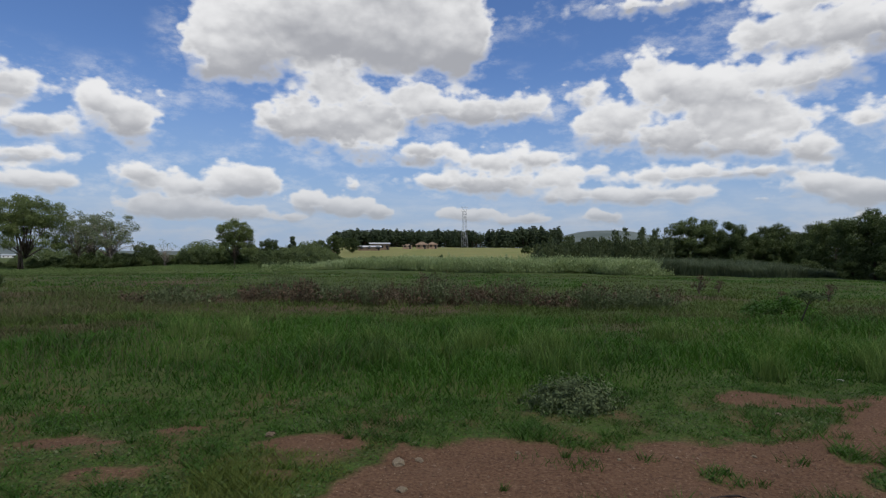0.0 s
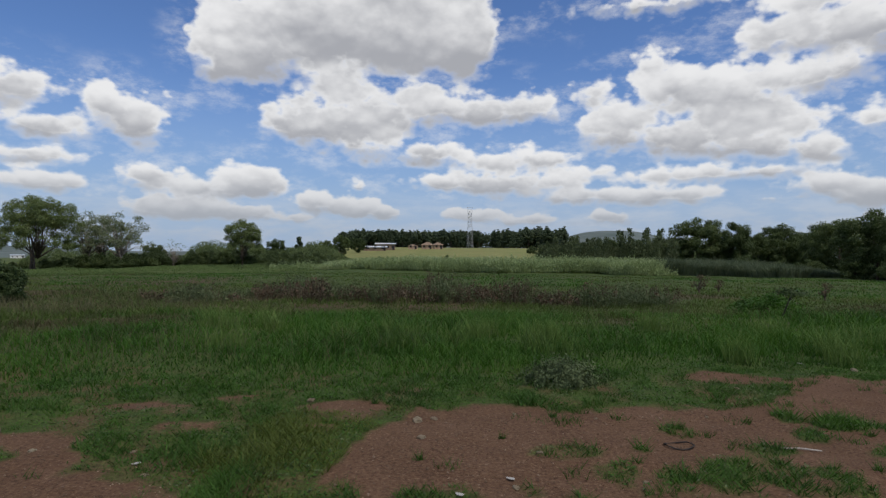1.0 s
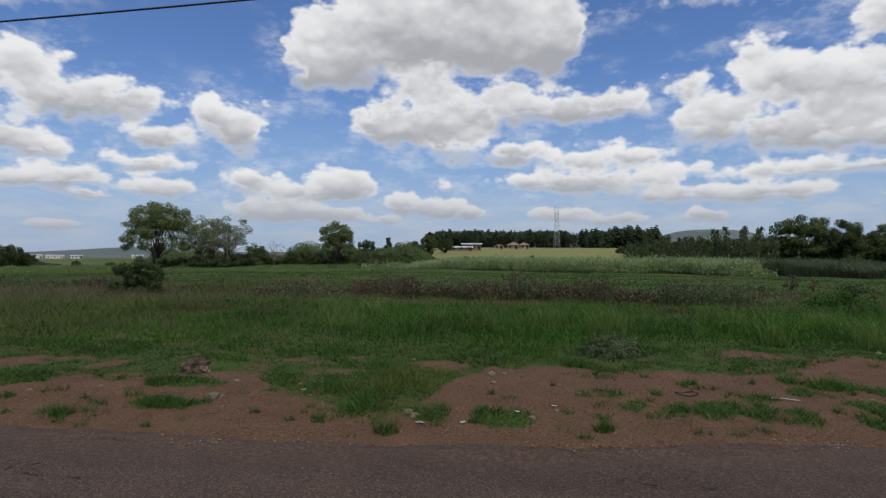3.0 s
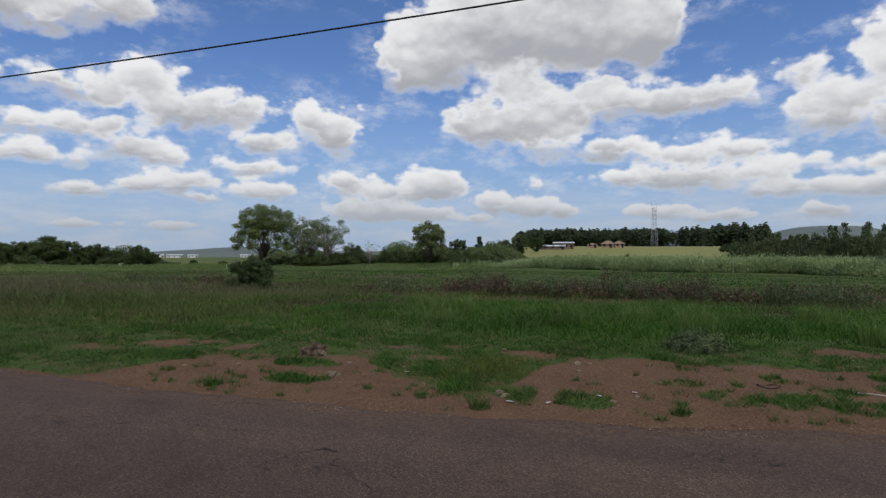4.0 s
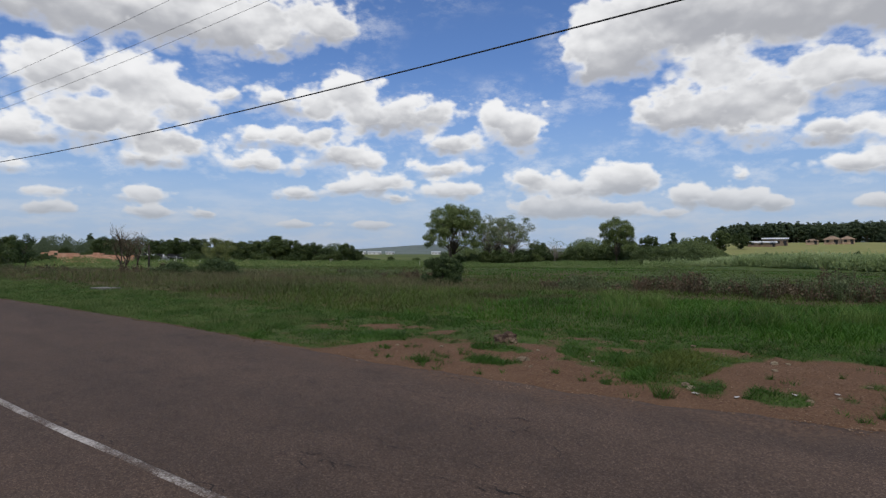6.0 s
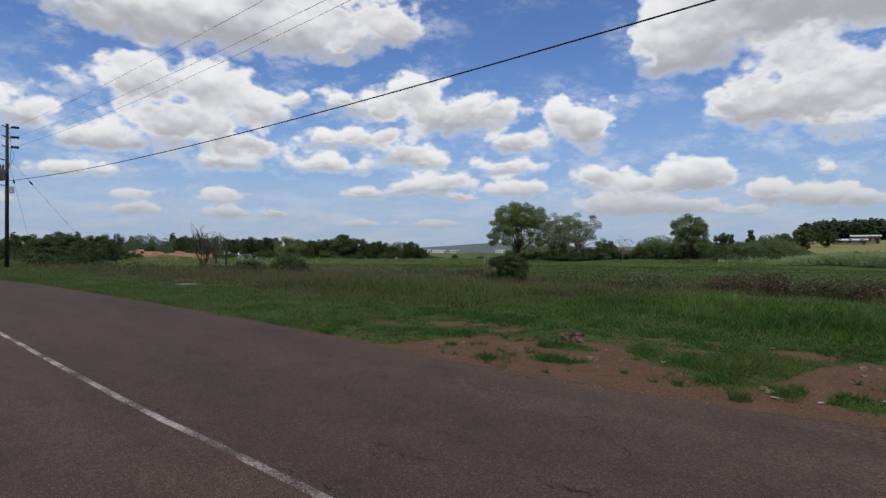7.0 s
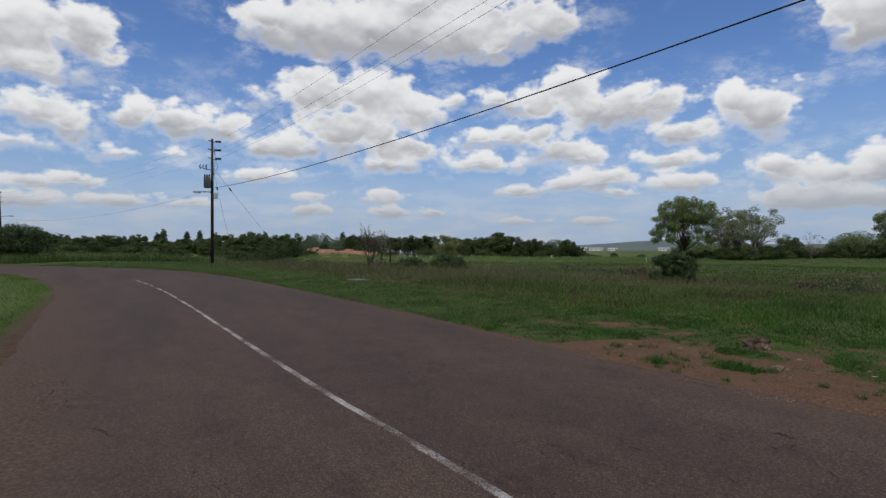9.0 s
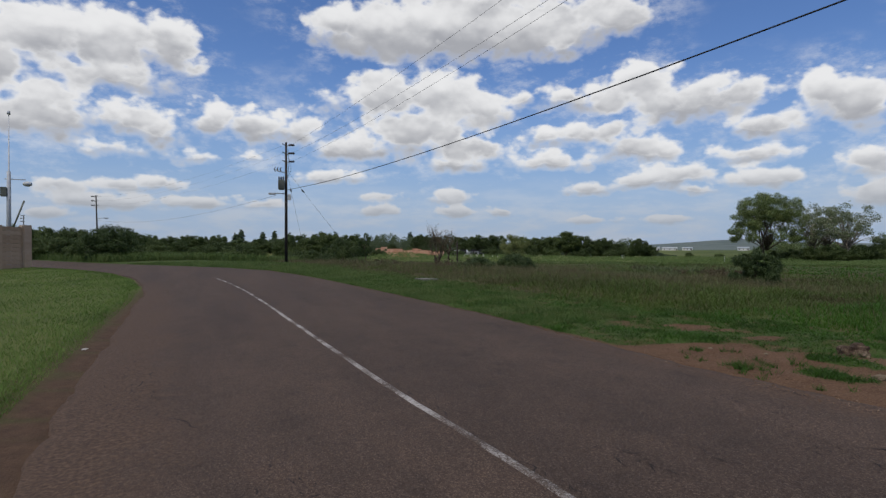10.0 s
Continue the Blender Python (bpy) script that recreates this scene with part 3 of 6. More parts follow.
def tube(points, radii, sides=6):
    """Vertices and quads of a tapered tube through points."""
    pts = [Vector(p) for p in points]
    vs, fs = [], []
    for i, p in enumerate(pts):
        d = (pts[min(i + 1, len(pts) - 1)] - pts[max(i - 1, 0)]).normalized()
        a = d.orthogonal().normalized() if abs(d.z) < 0.99 else Vector((1, 0, 0))
        b = d.cross(a).normalized()
        a = b.cross(d)
        for k in range(sides):
            w = 2 * math.pi * k / sides
            vs.append(tuple(p + radii[i] * (math.cos(w) * a + math.sin(w) * b)))
    for i in range(len(pts) - 1):
        for k in range(sides):
            j = (k + 1) % sides
            fs.append((i * sides + k, i * sides + j, (i + 1) * sides + j, (i + 1) * sides + k))
    fs.append(tuple(range(sides - 1, -1, -1)))
    fs.append(tuple(range((len(pts) - 1) * sides, len(pts) * sides)))
    return vs, fs


def tube_mesh(name, points, radii, mat, sides=6, smooth=True):
    me = bpy.data.meshes.new(name)
    me.from_pydata(*(lambda v, f: (v, [], f))(*tube(points, radii, sides)))
    me.materials.append(mat)
    if smooth:
        me.polygons.foreach_set("use_smooth", np.ones(len(me.polygons), dtype=bool))
    return me


def box_bm(bm, x0, x1, y0, y1, z0, z1, bevel=0.0):
    r = bmesh.ops.create_cube(bm, size=1)
    bmesh.ops.scale(bm, vec=(x1 - x0, y1 - y0, z1 - z0), verts=r["verts"])
    bmesh.ops.translate(bm, vec=((x0 + x1) / 2, (y0 + y1) / 2, (z0 + z1) / 2), verts=r["verts"])
    if bevel:
        es = list({e for v in r["verts"] for e in v.link_edges})
        bmesh.ops.bevel(bm, geom=es, offset=bevel, segments=2, affect="EDGES")


def box(name, x0, x1, y0, y1, z0, z1, mat, bevel=0.0):
    bm = bmesh.new()
    box_bm(bm, x0, x1, y0, y1, z0, z1, bevel)
    return from_bm(name, bm, mat)


def empty(name, m, label, category, group=""):
    ob = new(name)
    ob.matrix_basis = m
    return tagged(ob, label, category, group)


def sstep(a, b, x):
    t = np.clip((x - a) / (b - a), 0, 1)
    return t * t * (3 - 2 * t)


def vnoise(x, y, scale, seed=0):
    """Smooth value noise in -1..1 for arrays."""
    x, y = np.asarray(x, float) / scale + seed * 17.3, np.asarray(y, float) / scale - seed * 9.1
    xi, yi = np.floor(x), np.floor(y)
    fx, fy = x - xi, y - yi
    fx, fy = fx * fx * (3 - 2 * fx), fy * fy * (3 - 2 * fy)

    def h(a, b):
        s = np.sin(a * 127.1 + b * 311.7 + seed * 74.7) * 43758.5453
        return 2 * (s - np.floor(s)) - 1
    return (h(xi, yi) * (1 - fx) + h(xi + 1, yi) * fx) * (1 - fy) + (h(xi, yi + 1) * (1 - fx) + h(xi + 1, yi + 1) * fx) * fy


# ---- the lie of the land ----
ROAD_R = [(40, 9.0), (12, 3.3), (2.5, 1.45), (0.6, 0.95), (-0.8, 0.62), (-2, 0.42), (-3.3, 0.3), (-5, 0.2), (-7.2, 0.13), (-9.6, 0.05),
          (-12.4, -0.12), (-15.5, -0.32), (-19.9, -0.67), (-24.6, -1.12), (-30.5, -2.05), (-36, -3.9), (-42.3, -7.0), (-52, -11.9), (-69, -19.5), (-110, -36)]
ROAD_L = [(40, -5.28), (12, -5.98), (2.5, -6.18), (0.6, -6.23), (-0.8, -6.26), (-2, -6.28), (-3.3, -6.3), (-5, -6.38), (-7.2, -6.48), (-9.6, -6.56),
          (-12.4, -6.64), (-15.5, -6.78), (-19.9, -6.87), (-24.6, -7.37), (-29.5, -8.1), (-34.5, -9.45), (-40.7, -11.8), (-51, -16.7), (-68, -25.5), (-108, -44)]
LAWN = [(40, -6.5), (0, -6.85), (-13, -6.95), (-17.2, -6.98), (-22.4, -7.2), (-27.8, -7.95), (-34.5, -9.6), (-40.7, -12.0), (-51, -17.2), (-68, -26.2), (-108, -45)]
LINE = [(40, -1.0), (12, -2.3), (2.5, -2.85), (-2.3, -3.06), (-3.8, -3.16), (-5.2, -3.26), (-7.45, -3.37), (-9.8, -3.47), (-13, -3.6), (-15.1, -3.69), (-18.5, -3.87),
        (-22.6, -4.21), (-26, -4.6), (-28, -4.88)]


def along(poly, x):
    p = np.array(poly[::-1], float)
    return np.interp(x, p[:, 0], p[:, 1])


def plane(x, y):
    return -0.01222 * np.clip(x, -75, 60) + 0.03492 * np.clip(y, -30, 12)


def land(x, y):
    x, y = np.asarray(x, float), np.asarray(y, float)
    yr, yl = along(ROAD_R, x), along(LAWN, x)
    d = y - yr
    meadow = -0.62 - 0.006 * np.clip(x, -70, 60)
    z = plane(x, y) * (1 - sstep(2.5, 22, d)) + meadow * sstep(2.5, 22, d)
    z = z + 0.035 * vnoise(x, y, 0.9, 1) * sstep(0.4, 1.5, d) + 0.012 * vnoise(x, y, 0.25, 2) * sstep(0.1, 0.5, d)
    z = z + 0.10 * vnoise(x, y, 6.0, 3) * sstep(5, 10, d)
    dist = np.hypot(x, y + 4)
    az = np.degrees(np.arctan2(-x, y + 4))
    z = z - 0.5 * sstep(55, 95, dist) * sstep(100, 70, np.abs(az - 5))
    z = z - 0.6 * sstep(80, 120, dist) * sstep(12, 20, az) * sstep(72, 60, az)
    # the farm field rises beyond the reeds
    z = z + 8.2 * sstep(120, 430, dist) * sstep(-26, -12, az) * sstep(24, 12, az)
    z = z + 0.006 * np.clip(dist - 430, 0, 1500) * sstep(-30, -12, az) * sstep(30, 12, az)
    # far hills
    z = z + (26 + 14 * vnoise(az, 0 * az, 9.0, 5)) * sstep(1300, 3000, dist)
    z = z + 50 * np.exp(-(np.abs(az + 11.5) / 6.0) ** 3) * sstep(1000, 1500, dist) * sstep(3000, 1700, dist)
    z = z + 10 * np.exp(-((az - 41.5) / 5) ** 2) * sstep(1700, 2800, dist)
    # verge on the inner side of the bend: a low earth bank up to the lawn
    z = np.where(y < yl, z + 0.07 * sstep(0, 0.25, yl - y) + 0.02 * vnoise(x, y, 1.3, 6) * sstep(0.2, 1, yl - y), z)
    # bed under the road
    tl = along(ROAD_L, x)
    inside = sstep(0.0, 0.12, y - tl) * sstep(0.0, 0.12, yr - y) * (np.abs(x) < 109)
    return z - 0.05 * inside - 0.012


def land1(x, y):
    return float(land(np.array([x]), np.array([y]))[0])


# far edge of the bare strip along the road; a tongue of turf crosses it
STRIP = [(-6.9, -0.05), (-6.21, 0.2), (-5.84, 0.61), (-5.6, 1.2), (-5.13, 1.73), (-4.47, 1.99), (-3.86, 2.35), (-3.36, 2.49), (-2.8, 1.99), (-2.19, 1.69), (-1.75, 1.43),
         (-1.4, 1.12), (-1.17, 1.3), (-1.0, 2.6), (-0.66, 3.23), (-0.19, 3.55), (0.98, 3.59), (1.57, 3.54), (2.23, 3.79), (2.77, 4.14), (3.47, 4.78), (4.96, 5.36), (9, 6.5)]
# patches: x, y, half length, half width, turn
BARE = [(-6.46, 2.43, 0.79, 0.29, 19), (-5.34, 2.38, 0.28, 0.25, 19), (-2.47, 2.61, 0.25, 0.17, 7), (-3.08, 3.19, 0.37, 0.14, 7), (-1.25, 3.38, 0.28, 0.18, 7), (2.73, 5.0, 0.49, 0.27, 7),
        (3.86, 4.91, 0.44, 0.35, 7), (-3.19, 3.10, 0.34, 0.23, 5), (-2.38, 2.65, 0.20, 0.17, 5), (-1.34, 3.31, 0.42, 0.18, 5), (-1.45, 2.72, 0.18, 0.13, 5), (-2.48, 3.56, 0.26, 0.08, 5)]
GREEN = [(-3.80, 1.81, 0.42, 0.18, 7), (-3.42, 1.11, 0.38, 0.21, 7), (-1.92, 1.07, 0.06, 0.07, 7), (-0.97, 1.39, 0.22, 0.29, 7), (-0.26, 1.48, 0.34, 0.32, 7), (0.24, 1.76, 0.08, 0.11, 7),
         (0.57, 1.65, 0.09, 0.13, 7), (1.65, 2.06, 0.92, 0.38, 7), (2.11, 2.61, 0.25, 0.13, 7), (1.50, 2.97, 0.13, 0.15, 7), (0.58, 2.40, 0.24, 0.10, 7), (1.14, 2.49, 0.10, 0.09, 7)]
GREEN += [(2.62, 3.03, 0.18, 0.18, 7), (3.08, 3.42, 0.30, 0.18, 7), (2.68, 3.58, 0.13, 0.16, 7), (3.03, 2.63, 0.32, 0.30, 7), (3.59, 3.18, 0.22, 0.24, 7), (3.01, 2.19, 0.35, 0.31, 7),
          (-2.84, 2.19, 0.24, 0.20, 7), (-5.63, 1.59, 0.25, 0.19, 19), (-5.36, 1.98, 0.30, 0.16, 19), (0.37, 3.72, 0.24, 0.24, 5), (-1.93, 2.23, 0.80, 0.62, 19), (-1.63, 1.64, 0.32, 0.43, 7)]


def patches(spots, x, y):
    """Above 0 inside any of the patches."""
    g = np.full(np.shape(x), -3.0)
    for cx, cy, rx, ry, turn in spots:
        c, sn = math.cos(radians(turn)), math.sin(radians(turn))
        g = np.maximum(g, 1 - (((x - cx) * c + (y - cy) * sn) / rx) ** 2 - (((y - cy) * c - (x - cx) * sn) / ry) ** 2)
    return g


def turfy(x, y):
    """Above 0 inside the thick grass patches of the verge."""
    return patches(GREEN, x, y)


def soil(x, y):
    """1 on bare earth, 0 under grass."""
    x, y = np.asarray(x, float), np.asarray(y, float)
    wob = 0.62 * vnoise(x, y, 0.5, 8) + 0.5 * vnoise(x, y, 0.19, 9) + 0.3 * vnoise(x, y, 0.08, 10)
    s = np.where(x < -6.9, -3.0, np.clip((along(STRIP[::-1], x) - y) / 0.22, -3, 2.5))
    s = np.maximum(s, patches(BARE, x, y))
    d = y - along(ROAD_R, x)
    edge = 1 - d / (0.10 + 0.22 * sstep(-7.5, -4.5, x))
    s = np.maximum(s, np.where(d > -0.5, edge, -3))
    b = sstep(-0.35, 0.35, s + 0.9 * wob) * (1 - sstep(-0.3, 0.4, turfy(x, y) + 1.1 * wob - 0.15))
    left = along(ROAD_L, x) - y
    bank = sstep(-0.8, -0.5, left) * sstep(0.05, -0.12, along(LAWN, x) - y + 0.12 * vnoise(x, y, 0.3, 12))
    thin = 0.12 + 0.6 * vnoise(x, y, 0.34, 18) + 0.35 * vnoise(x, y, 0.12, 28)
    b = np.maximum(b, np.clip(thin, 0, 0.8) * sstep(5.6, 4.2, y) * sstep(-24, -9, x))
    return np.where(y < -3, bank, b * (d > -0.3))


def axis(fine_lo, fine_hi, step, far, grow):
    a = list(np.arange(fine_lo, fine_hi, step))
    s, v = step, fine_hi
    up = [v]
    while v < far:
        s *= grow
        v += s
        up.append(v)
    s, v = step, fine_lo
    dn = []
    while v > -far:
        s *= grow
        v -= s
        dn.append(v)
    return np.array(dn[::-1] + a + up)


def build_ground():
    xs, ys = axis(-9.0, 4.6, 0.06, 4300, 1.075), axis(-0.1, 5.4, 0.06, 4300, 1.075)
    gx, gy = np.meshgrid(xs, ys)
    gz = land(gx, gy)
    n, mth = len(xs), len(ys)
    idx = np.arange(n * mth).reshape(mth, n)
    f = np.stack([idx[:-1, :-1], idx[:-1, 1:], idx[1:, 1:], idx[1:, :-1]], -1).reshape(-1, 4)
    me = mesh_np("ground", np.stack([gx, gy, gz], -1), f, M_GROUND, True)
    x, y = gx.ravel(), gy.ravel()
    dist, az = np.hypot(x, y + 4), np.degrees(np.arctan2(-x, y + 4))
    # far fields coloured paler to look sunlit beyond the dimmer foreground
    dry = sstep(128, 150, dist) * sstep(-14, -9, az) * sstep(19, 14, az) * 0.9
    dry = np.maximum(dry, sstep(85, 110, dist) * sstep(15, 35, az) * (0.3 + 0.7 * sstep(42, 52, az)) * np.clip(0.45 + 0.35 * vnoise(x, y, 40, 14) + 0.3 * vnoise(x, y, 13, 17), 0, 0.8))
    rust = (y > along(ROAD_R, x) + 3) * sstep(9, 20, dist) * sstep(75, 45, dist) * (1 - 0.9 * sstep(34, 44, dist) * sstep(27, 18, az)) * sstep(-0.2, 0.7, vnoise(x, y, 7, 15) + 0.6 * vnoise(x, y, 2.5, 16) + 0.35 * sstep(0, 35, az) * sstep(75, 55, az))
    # far hills that take the wooded colour with the haze in it
    wood = np.clip(sstep(700, 1100, dist), 0, 1)
    dr = y - along(ROAD_R, x)
    # darker soil left of the road and in a lip along its right edge
    dark_soil = np.maximum((y < -3) * 0.8, sstep(0.22, 0.08, dr) * (dr > -0.5) * sstep(-5, -8, x) * 0.8)
    dry = np.where(y < along(LAWN, x), np.where(dist < 70, 0.25, dry), dry)
    for nm, v in (("dark_soil", dark_soil), ("wood", wood), ("bare", soil(x, y)), ("dry", np.clip(dry, 0, 1)), ("rust", np.clip(rust, 0, 1))):
        me.attributes.new(nm, "FLOAT", "POINT").data.foreach_set("value", v.astype(np.float32))
    tagged(new("ground", me), "green meadow with bare reddish soil beside the road", "ground", kind="structure")


build_ground()


def ribbon(a, b, xs, cols, lift, mat, name, wobble=0.0):
    """A strip between two edges given by x; the outer columns dip into the ground."""
    ya, yb = along(a, xs), along(b, xs)
    u = np.concatenate([[0], np.linspace(0.004, 0.996, cols - 2), [1]]) if cols > 9 else np.linspace(0, 1, cols)
    gx = np.repeat(xs[:, None], cols, 1)
    yb = yb + wobble * (vnoise(xs, 0 * xs, 0.5, 20) + 0.6 * vnoise(xs, 0 * xs, 0.17, 21))
    ya = ya + wobble * (vnoise(xs, 0 * xs, 0.6, 22) + 0.6 * vnoise(xs, 0 * xs, 0.2, 23))
    gy = ya[:, None] * (1 - u) + yb[:, None] * u
    gz = plane(gx, gy) + lift + 0.0025 * vnoise(gx, gy, 1.4, 24)
    gz[:, 0] -= 0.05
    gz[:, -1] -= 0.05
    idx = np.arange(gx.size).reshape(gx.shape)
    f = np.stack([idx[:-1, :-1], idx[1:, :-1], idx[1:, 1:], idx[:-1, 1:]], -1).reshape(-1, 4)
    return mesh_np(name, np.stack([gx, gy, gz], -1), f[:, ::-1], mat, True)


ROAD_XS = np.concatenate([np.arange(-108, -40, 1.0), np.arange(-40, -12, 0.4), np.arange(-12, 5, 0.12), np.arange(5, 38, 1.0)])
road = tagged(new("road", ribbon(ROAD_L, ROAD_R, ROAD_XS, 62, 0.0, M_TAR, "road", 0.05)),
              "dark brownish grey worn asphalt road bending to one side", "road", kind="structure")
_v = np.empty(3 * len(road.data.vertices))
road.data.vertices.foreach_get("co", _v)
_x, _y = _v[0::3], _v[1::3]
_r, _l = along(ROAD_R, _x) - _y, _y - along(ROAD_L, _x)
_n = 0.35 * vnoise(_x, _y, 0.5, 26) + 0.25 * vnoise(_x, _y, 0.17, 27)
_dust = np.clip(sstep(0.75, 0.0, _r + _n * 0.5) * (0.45 + 0.45 * sstep(-6.5, -3, _x)) + sstep(1.5, 0.3, _l + _n * 0.7) * sstep(-34, -14, _x), 0, 1)
road.data.attributes.new("dust", "FLOAT", "POINT").data.foreach_set("value", _dust.astype(np.float32))
_lx = np.concatenate([np.arange(-27, -12, 0.3), np.arange(-12, 6, 0.08), np.arange(6, 38, 1.0)])
_half = 0.058
_lo = [(x, y - _half) for x, y in LINE]
_hi = [(x, y + _half) for x, y in LINE]
_me = ribbon(_lo, _hi, _lx, 5, 0.008, M_PAINT, "center_line", 0.007)
tagged(new("center_line", _me), "worn white centre line painted on the asphalt", "road marking", kind="structure")


# ---- plants ----
def blades(name, x, y, h, w, lean, mat, three=True):
    """Grass blades rooted at x, y: one narrow bent leaf each."""
    n = len(x)
    z = land(x, y)
    a = RNG.uniform(0, 2 * np.pi, n)
    ca, sa = np.cos(a), np.sin(a)
    b = RNG.uniform(0, 2 * np.pi, n)
    lx, ly = np.cos(b) * lean * h, np.sin(b) * lean * h
    base = np.stack([x, y, z - 0.01], -1)
    side = np.stack([ca * w, sa * w, 0 * w], -1) * 0.5
    tip = base + np.stack([lx, ly, h], -1)
    if three:
        mid = base + np.stack([lx * 0.3, ly * 0.3, h * 0.58], -1)
        v = np.stack([base - side, base + side, mid + side * 0.8, mid - side * 0.8, tip], 1).reshape(-1, 3)
        o = np.arange(n)[:, None] * 5
        tri = np.concatenate([o + [0, 1, 2], o + [0, 2, 3], o + [3, 2, 4]], 1).reshape(-1, 3)
    else:
        v = np.stack([base - side, base + side, tip], 1).reshape(-1, 3)
        tri = np.arange(n * 3).reshape(-1, 3)
    return mesh_np(name, v, tri, mat)


def stuff(name, me, label, category):
    return tagged(new(name, me), label, category, kind="stuff")


def meadow_edge(x):
    """Where the tall grass begins beyond the verge."""
    return np.interp(x, [-60, -30, -20, -12, -7, -4.4, -2.7, -1, 0.4, 3, 8, 20], [-1.5, 1.6, 2.2, 2.6, 3.1, 3.5, 3.9, 4.1, 4.7, 5.4, 6.4, 9.0])


def grow_grass():
    # short turf on the verge
    n = 320000
    x = np.where(RNG.uniform(0, 1, n) < 0.78, RNG.uniform(-9, 5.5, n), -9 - 13 * RNG.uniform(0, 1, n) ** 1.5)
    y = along(ROAD_R, x) + RNG.uniform(0.02, 5.2, n)
    tufty = vnoise(x, y, 0.14, 35) + 0.5 * vnoise(x, y, 0.06, 38)
    keep = (soil(x, y) < RNG.uniform(0.45, 0.9, n)) & (y < meadow_edge(x) + 0.6) & ((tufty > RNG.uniform(-1.2, 0.15, n)) | (turfy(x, y) > RNG.uniform(-0.2, 0.5, n)))
    x, y = x[keep], y[keep]
    tall = 0.45 + 0.8 * sstep(-0.3, 0.8, vnoise(x, y, 0.5, 31)) + 0.6 * sstep(0, 0.9, vnoise(x, y, 0.14, 35))
    tall = tall * (1 + 0.7 * sstep(-0.1, 0.5, turfy(x, y)))
    h = RNG.uniform(0.02, 0.065, len(x)) * tall
    wide = RNG.uniform(0.005, 0.013, len(x)) + 0.0006 * np.clip(-x - 7, 0, 20)
    olive = ((x + 1.3) / 0.75) ** 2 + ((y - 2.35) / 0.95) ** 2 + 0.9 * vnoise(x, y, 0.3, 49) < 1.0
    for mask, name, mt, text in ((~olive, "verge_turf", M_TURF, "short bright green patchy grass on the verge"),
                                 (olive, "yellowish_turf", M_YTURF, "short yellowish green grass on the verge")):
        stuff(name, blades(name, x[mask], y[mask], h[mask], wide[mask], 1.0, mt, False), text, "grass")
    # further verge, towards the bend
    n = 90000
    x = -8 - 42 * RNG.uniform(0, 1, n) ** 1.3
    y = along(ROAD_R, x) + RNG.uniform(0.05, 1, n) ** 1.2 * (meadow_edge(x) - along(ROAD_R, x) + 0.5)
    h = RNG.uniform(0.03, 0.10, n) * (0.75 + 0.02 * -x) * (0.6 + 0.8 * sstep(-0.5, 0.8, vnoise(x, y, 0.6, 39)))
    stuff("verge_grass", blades("verge_grass", x, y, h, 0.006 + 0.0005 * -x, 0.7, M_VERGE, False),
          "green uneven grass along the bend of the road", "grass")
    # tall meadow
    n = 330000
    r = 5.5 * np.exp(RNG.uniform(0, math.log(85 / 5.5), n))
    az = np.radians(RNG.uniform(-46, 92, n))
    x, y = -r * np.sin(az), -3 + r * np.cos(az)
    d = y - meadow_edge(x)
    keep = (d > RNG.uniform(-0.4, 0.9, n)) & (x > -75)
    x, y, r, d = x[keep], y[keep], r[keep], d[keep]
    lush = 0.75 + 0.5 * vnoise(x, y, 2.2, 33) + 0.25 * vnoise(x, y, 0.7, 34)
    h = RNG.uniform(0.10, 0.27, len(x)) * np.clip(lush, 0.3, 1.5) * (0.4 + 0.6 * sstep(0, 2.2, d))
    w = 0.0040 + 0.0011 * r * RNG.uniform(0.6, 1.2, len(x))
    fresh = 1.2 * sstep(-11, -3.5, x) * sstep(17, 9, y) + 0.45 * vnoise(x, y, 1.6, 44) + 0.25 * vnoise(x, y, 0.5, 45) > 0.55
    fresh |= (np.hypot(x, y + 3) > 40) & (np.degrees(np.arctan2(-x, y + 3)) < 38) & (vnoise(x, y, 9, 52) + 0.5 * vnoise(x, y, 3, 53) > 0.0)
    h = h * (1 - 0.5 * sstep(32, 55, np.hypot(x, y + 3)))
    for mask, name, mt, text in ((~fresh, "meadow_grass", M_MEADOW, "tall green meadow grass with browner patches"),
                                 (fresh, "lush_grass", M_LUSH, "tall lush bright green grass behind the verge")):
        stuff(name, blades(name, x[mask], y[mask], h[mask] * (1.15 if mt is M_LUSH else 1.0), w[mask], 0.75, mt), text, "grass")
    # pale seed heads over the meadow
    n = 42000
    r = 7.5 * np.exp(RNG.uniform(0, math.log(70 / 7.5), n))
    az = np.radians(RNG.uniform(-44, 90, n))
    x, y = -r * np.sin(az), -3 + r * np.cos(az)
    patch = vnoise(x, y, 5, 36) + 0.6 * vnoise(x, y, 1.6, 37) + 0.9 * sstep(12, 45, np.degrees(az))
    keep = (y > meadow_edge(x) + 1.2) & (patch > RNG.uniform(-0.2, 1.2, n)) & (x > -70)
    x, y, r = x[keep], y[keep], r[keep]
    stuff("seed_grass", blades("seed_grass", x, y, RNG.uniform(0.20, 0.42, len(x)), 0.0012 + 0.00030 * r, 0.5, M_SEED),
          "thin brownish grass stalks with pale seed heads", "grass")
    n = 46000
    x = -10 - 45 * RNG.uniform(0, 1, n) ** 1.2
    y = meadow_edge(x) - 0.3 + 24 * RNG.uniform(0, 1, n) ** 1.8
    r = np.hypot(x, y + 5)
    h = RNG.uniform(0.18, 0.55, n) * sstep(-0.5, 2.5, y - meadow_edge(x) + 0.4)
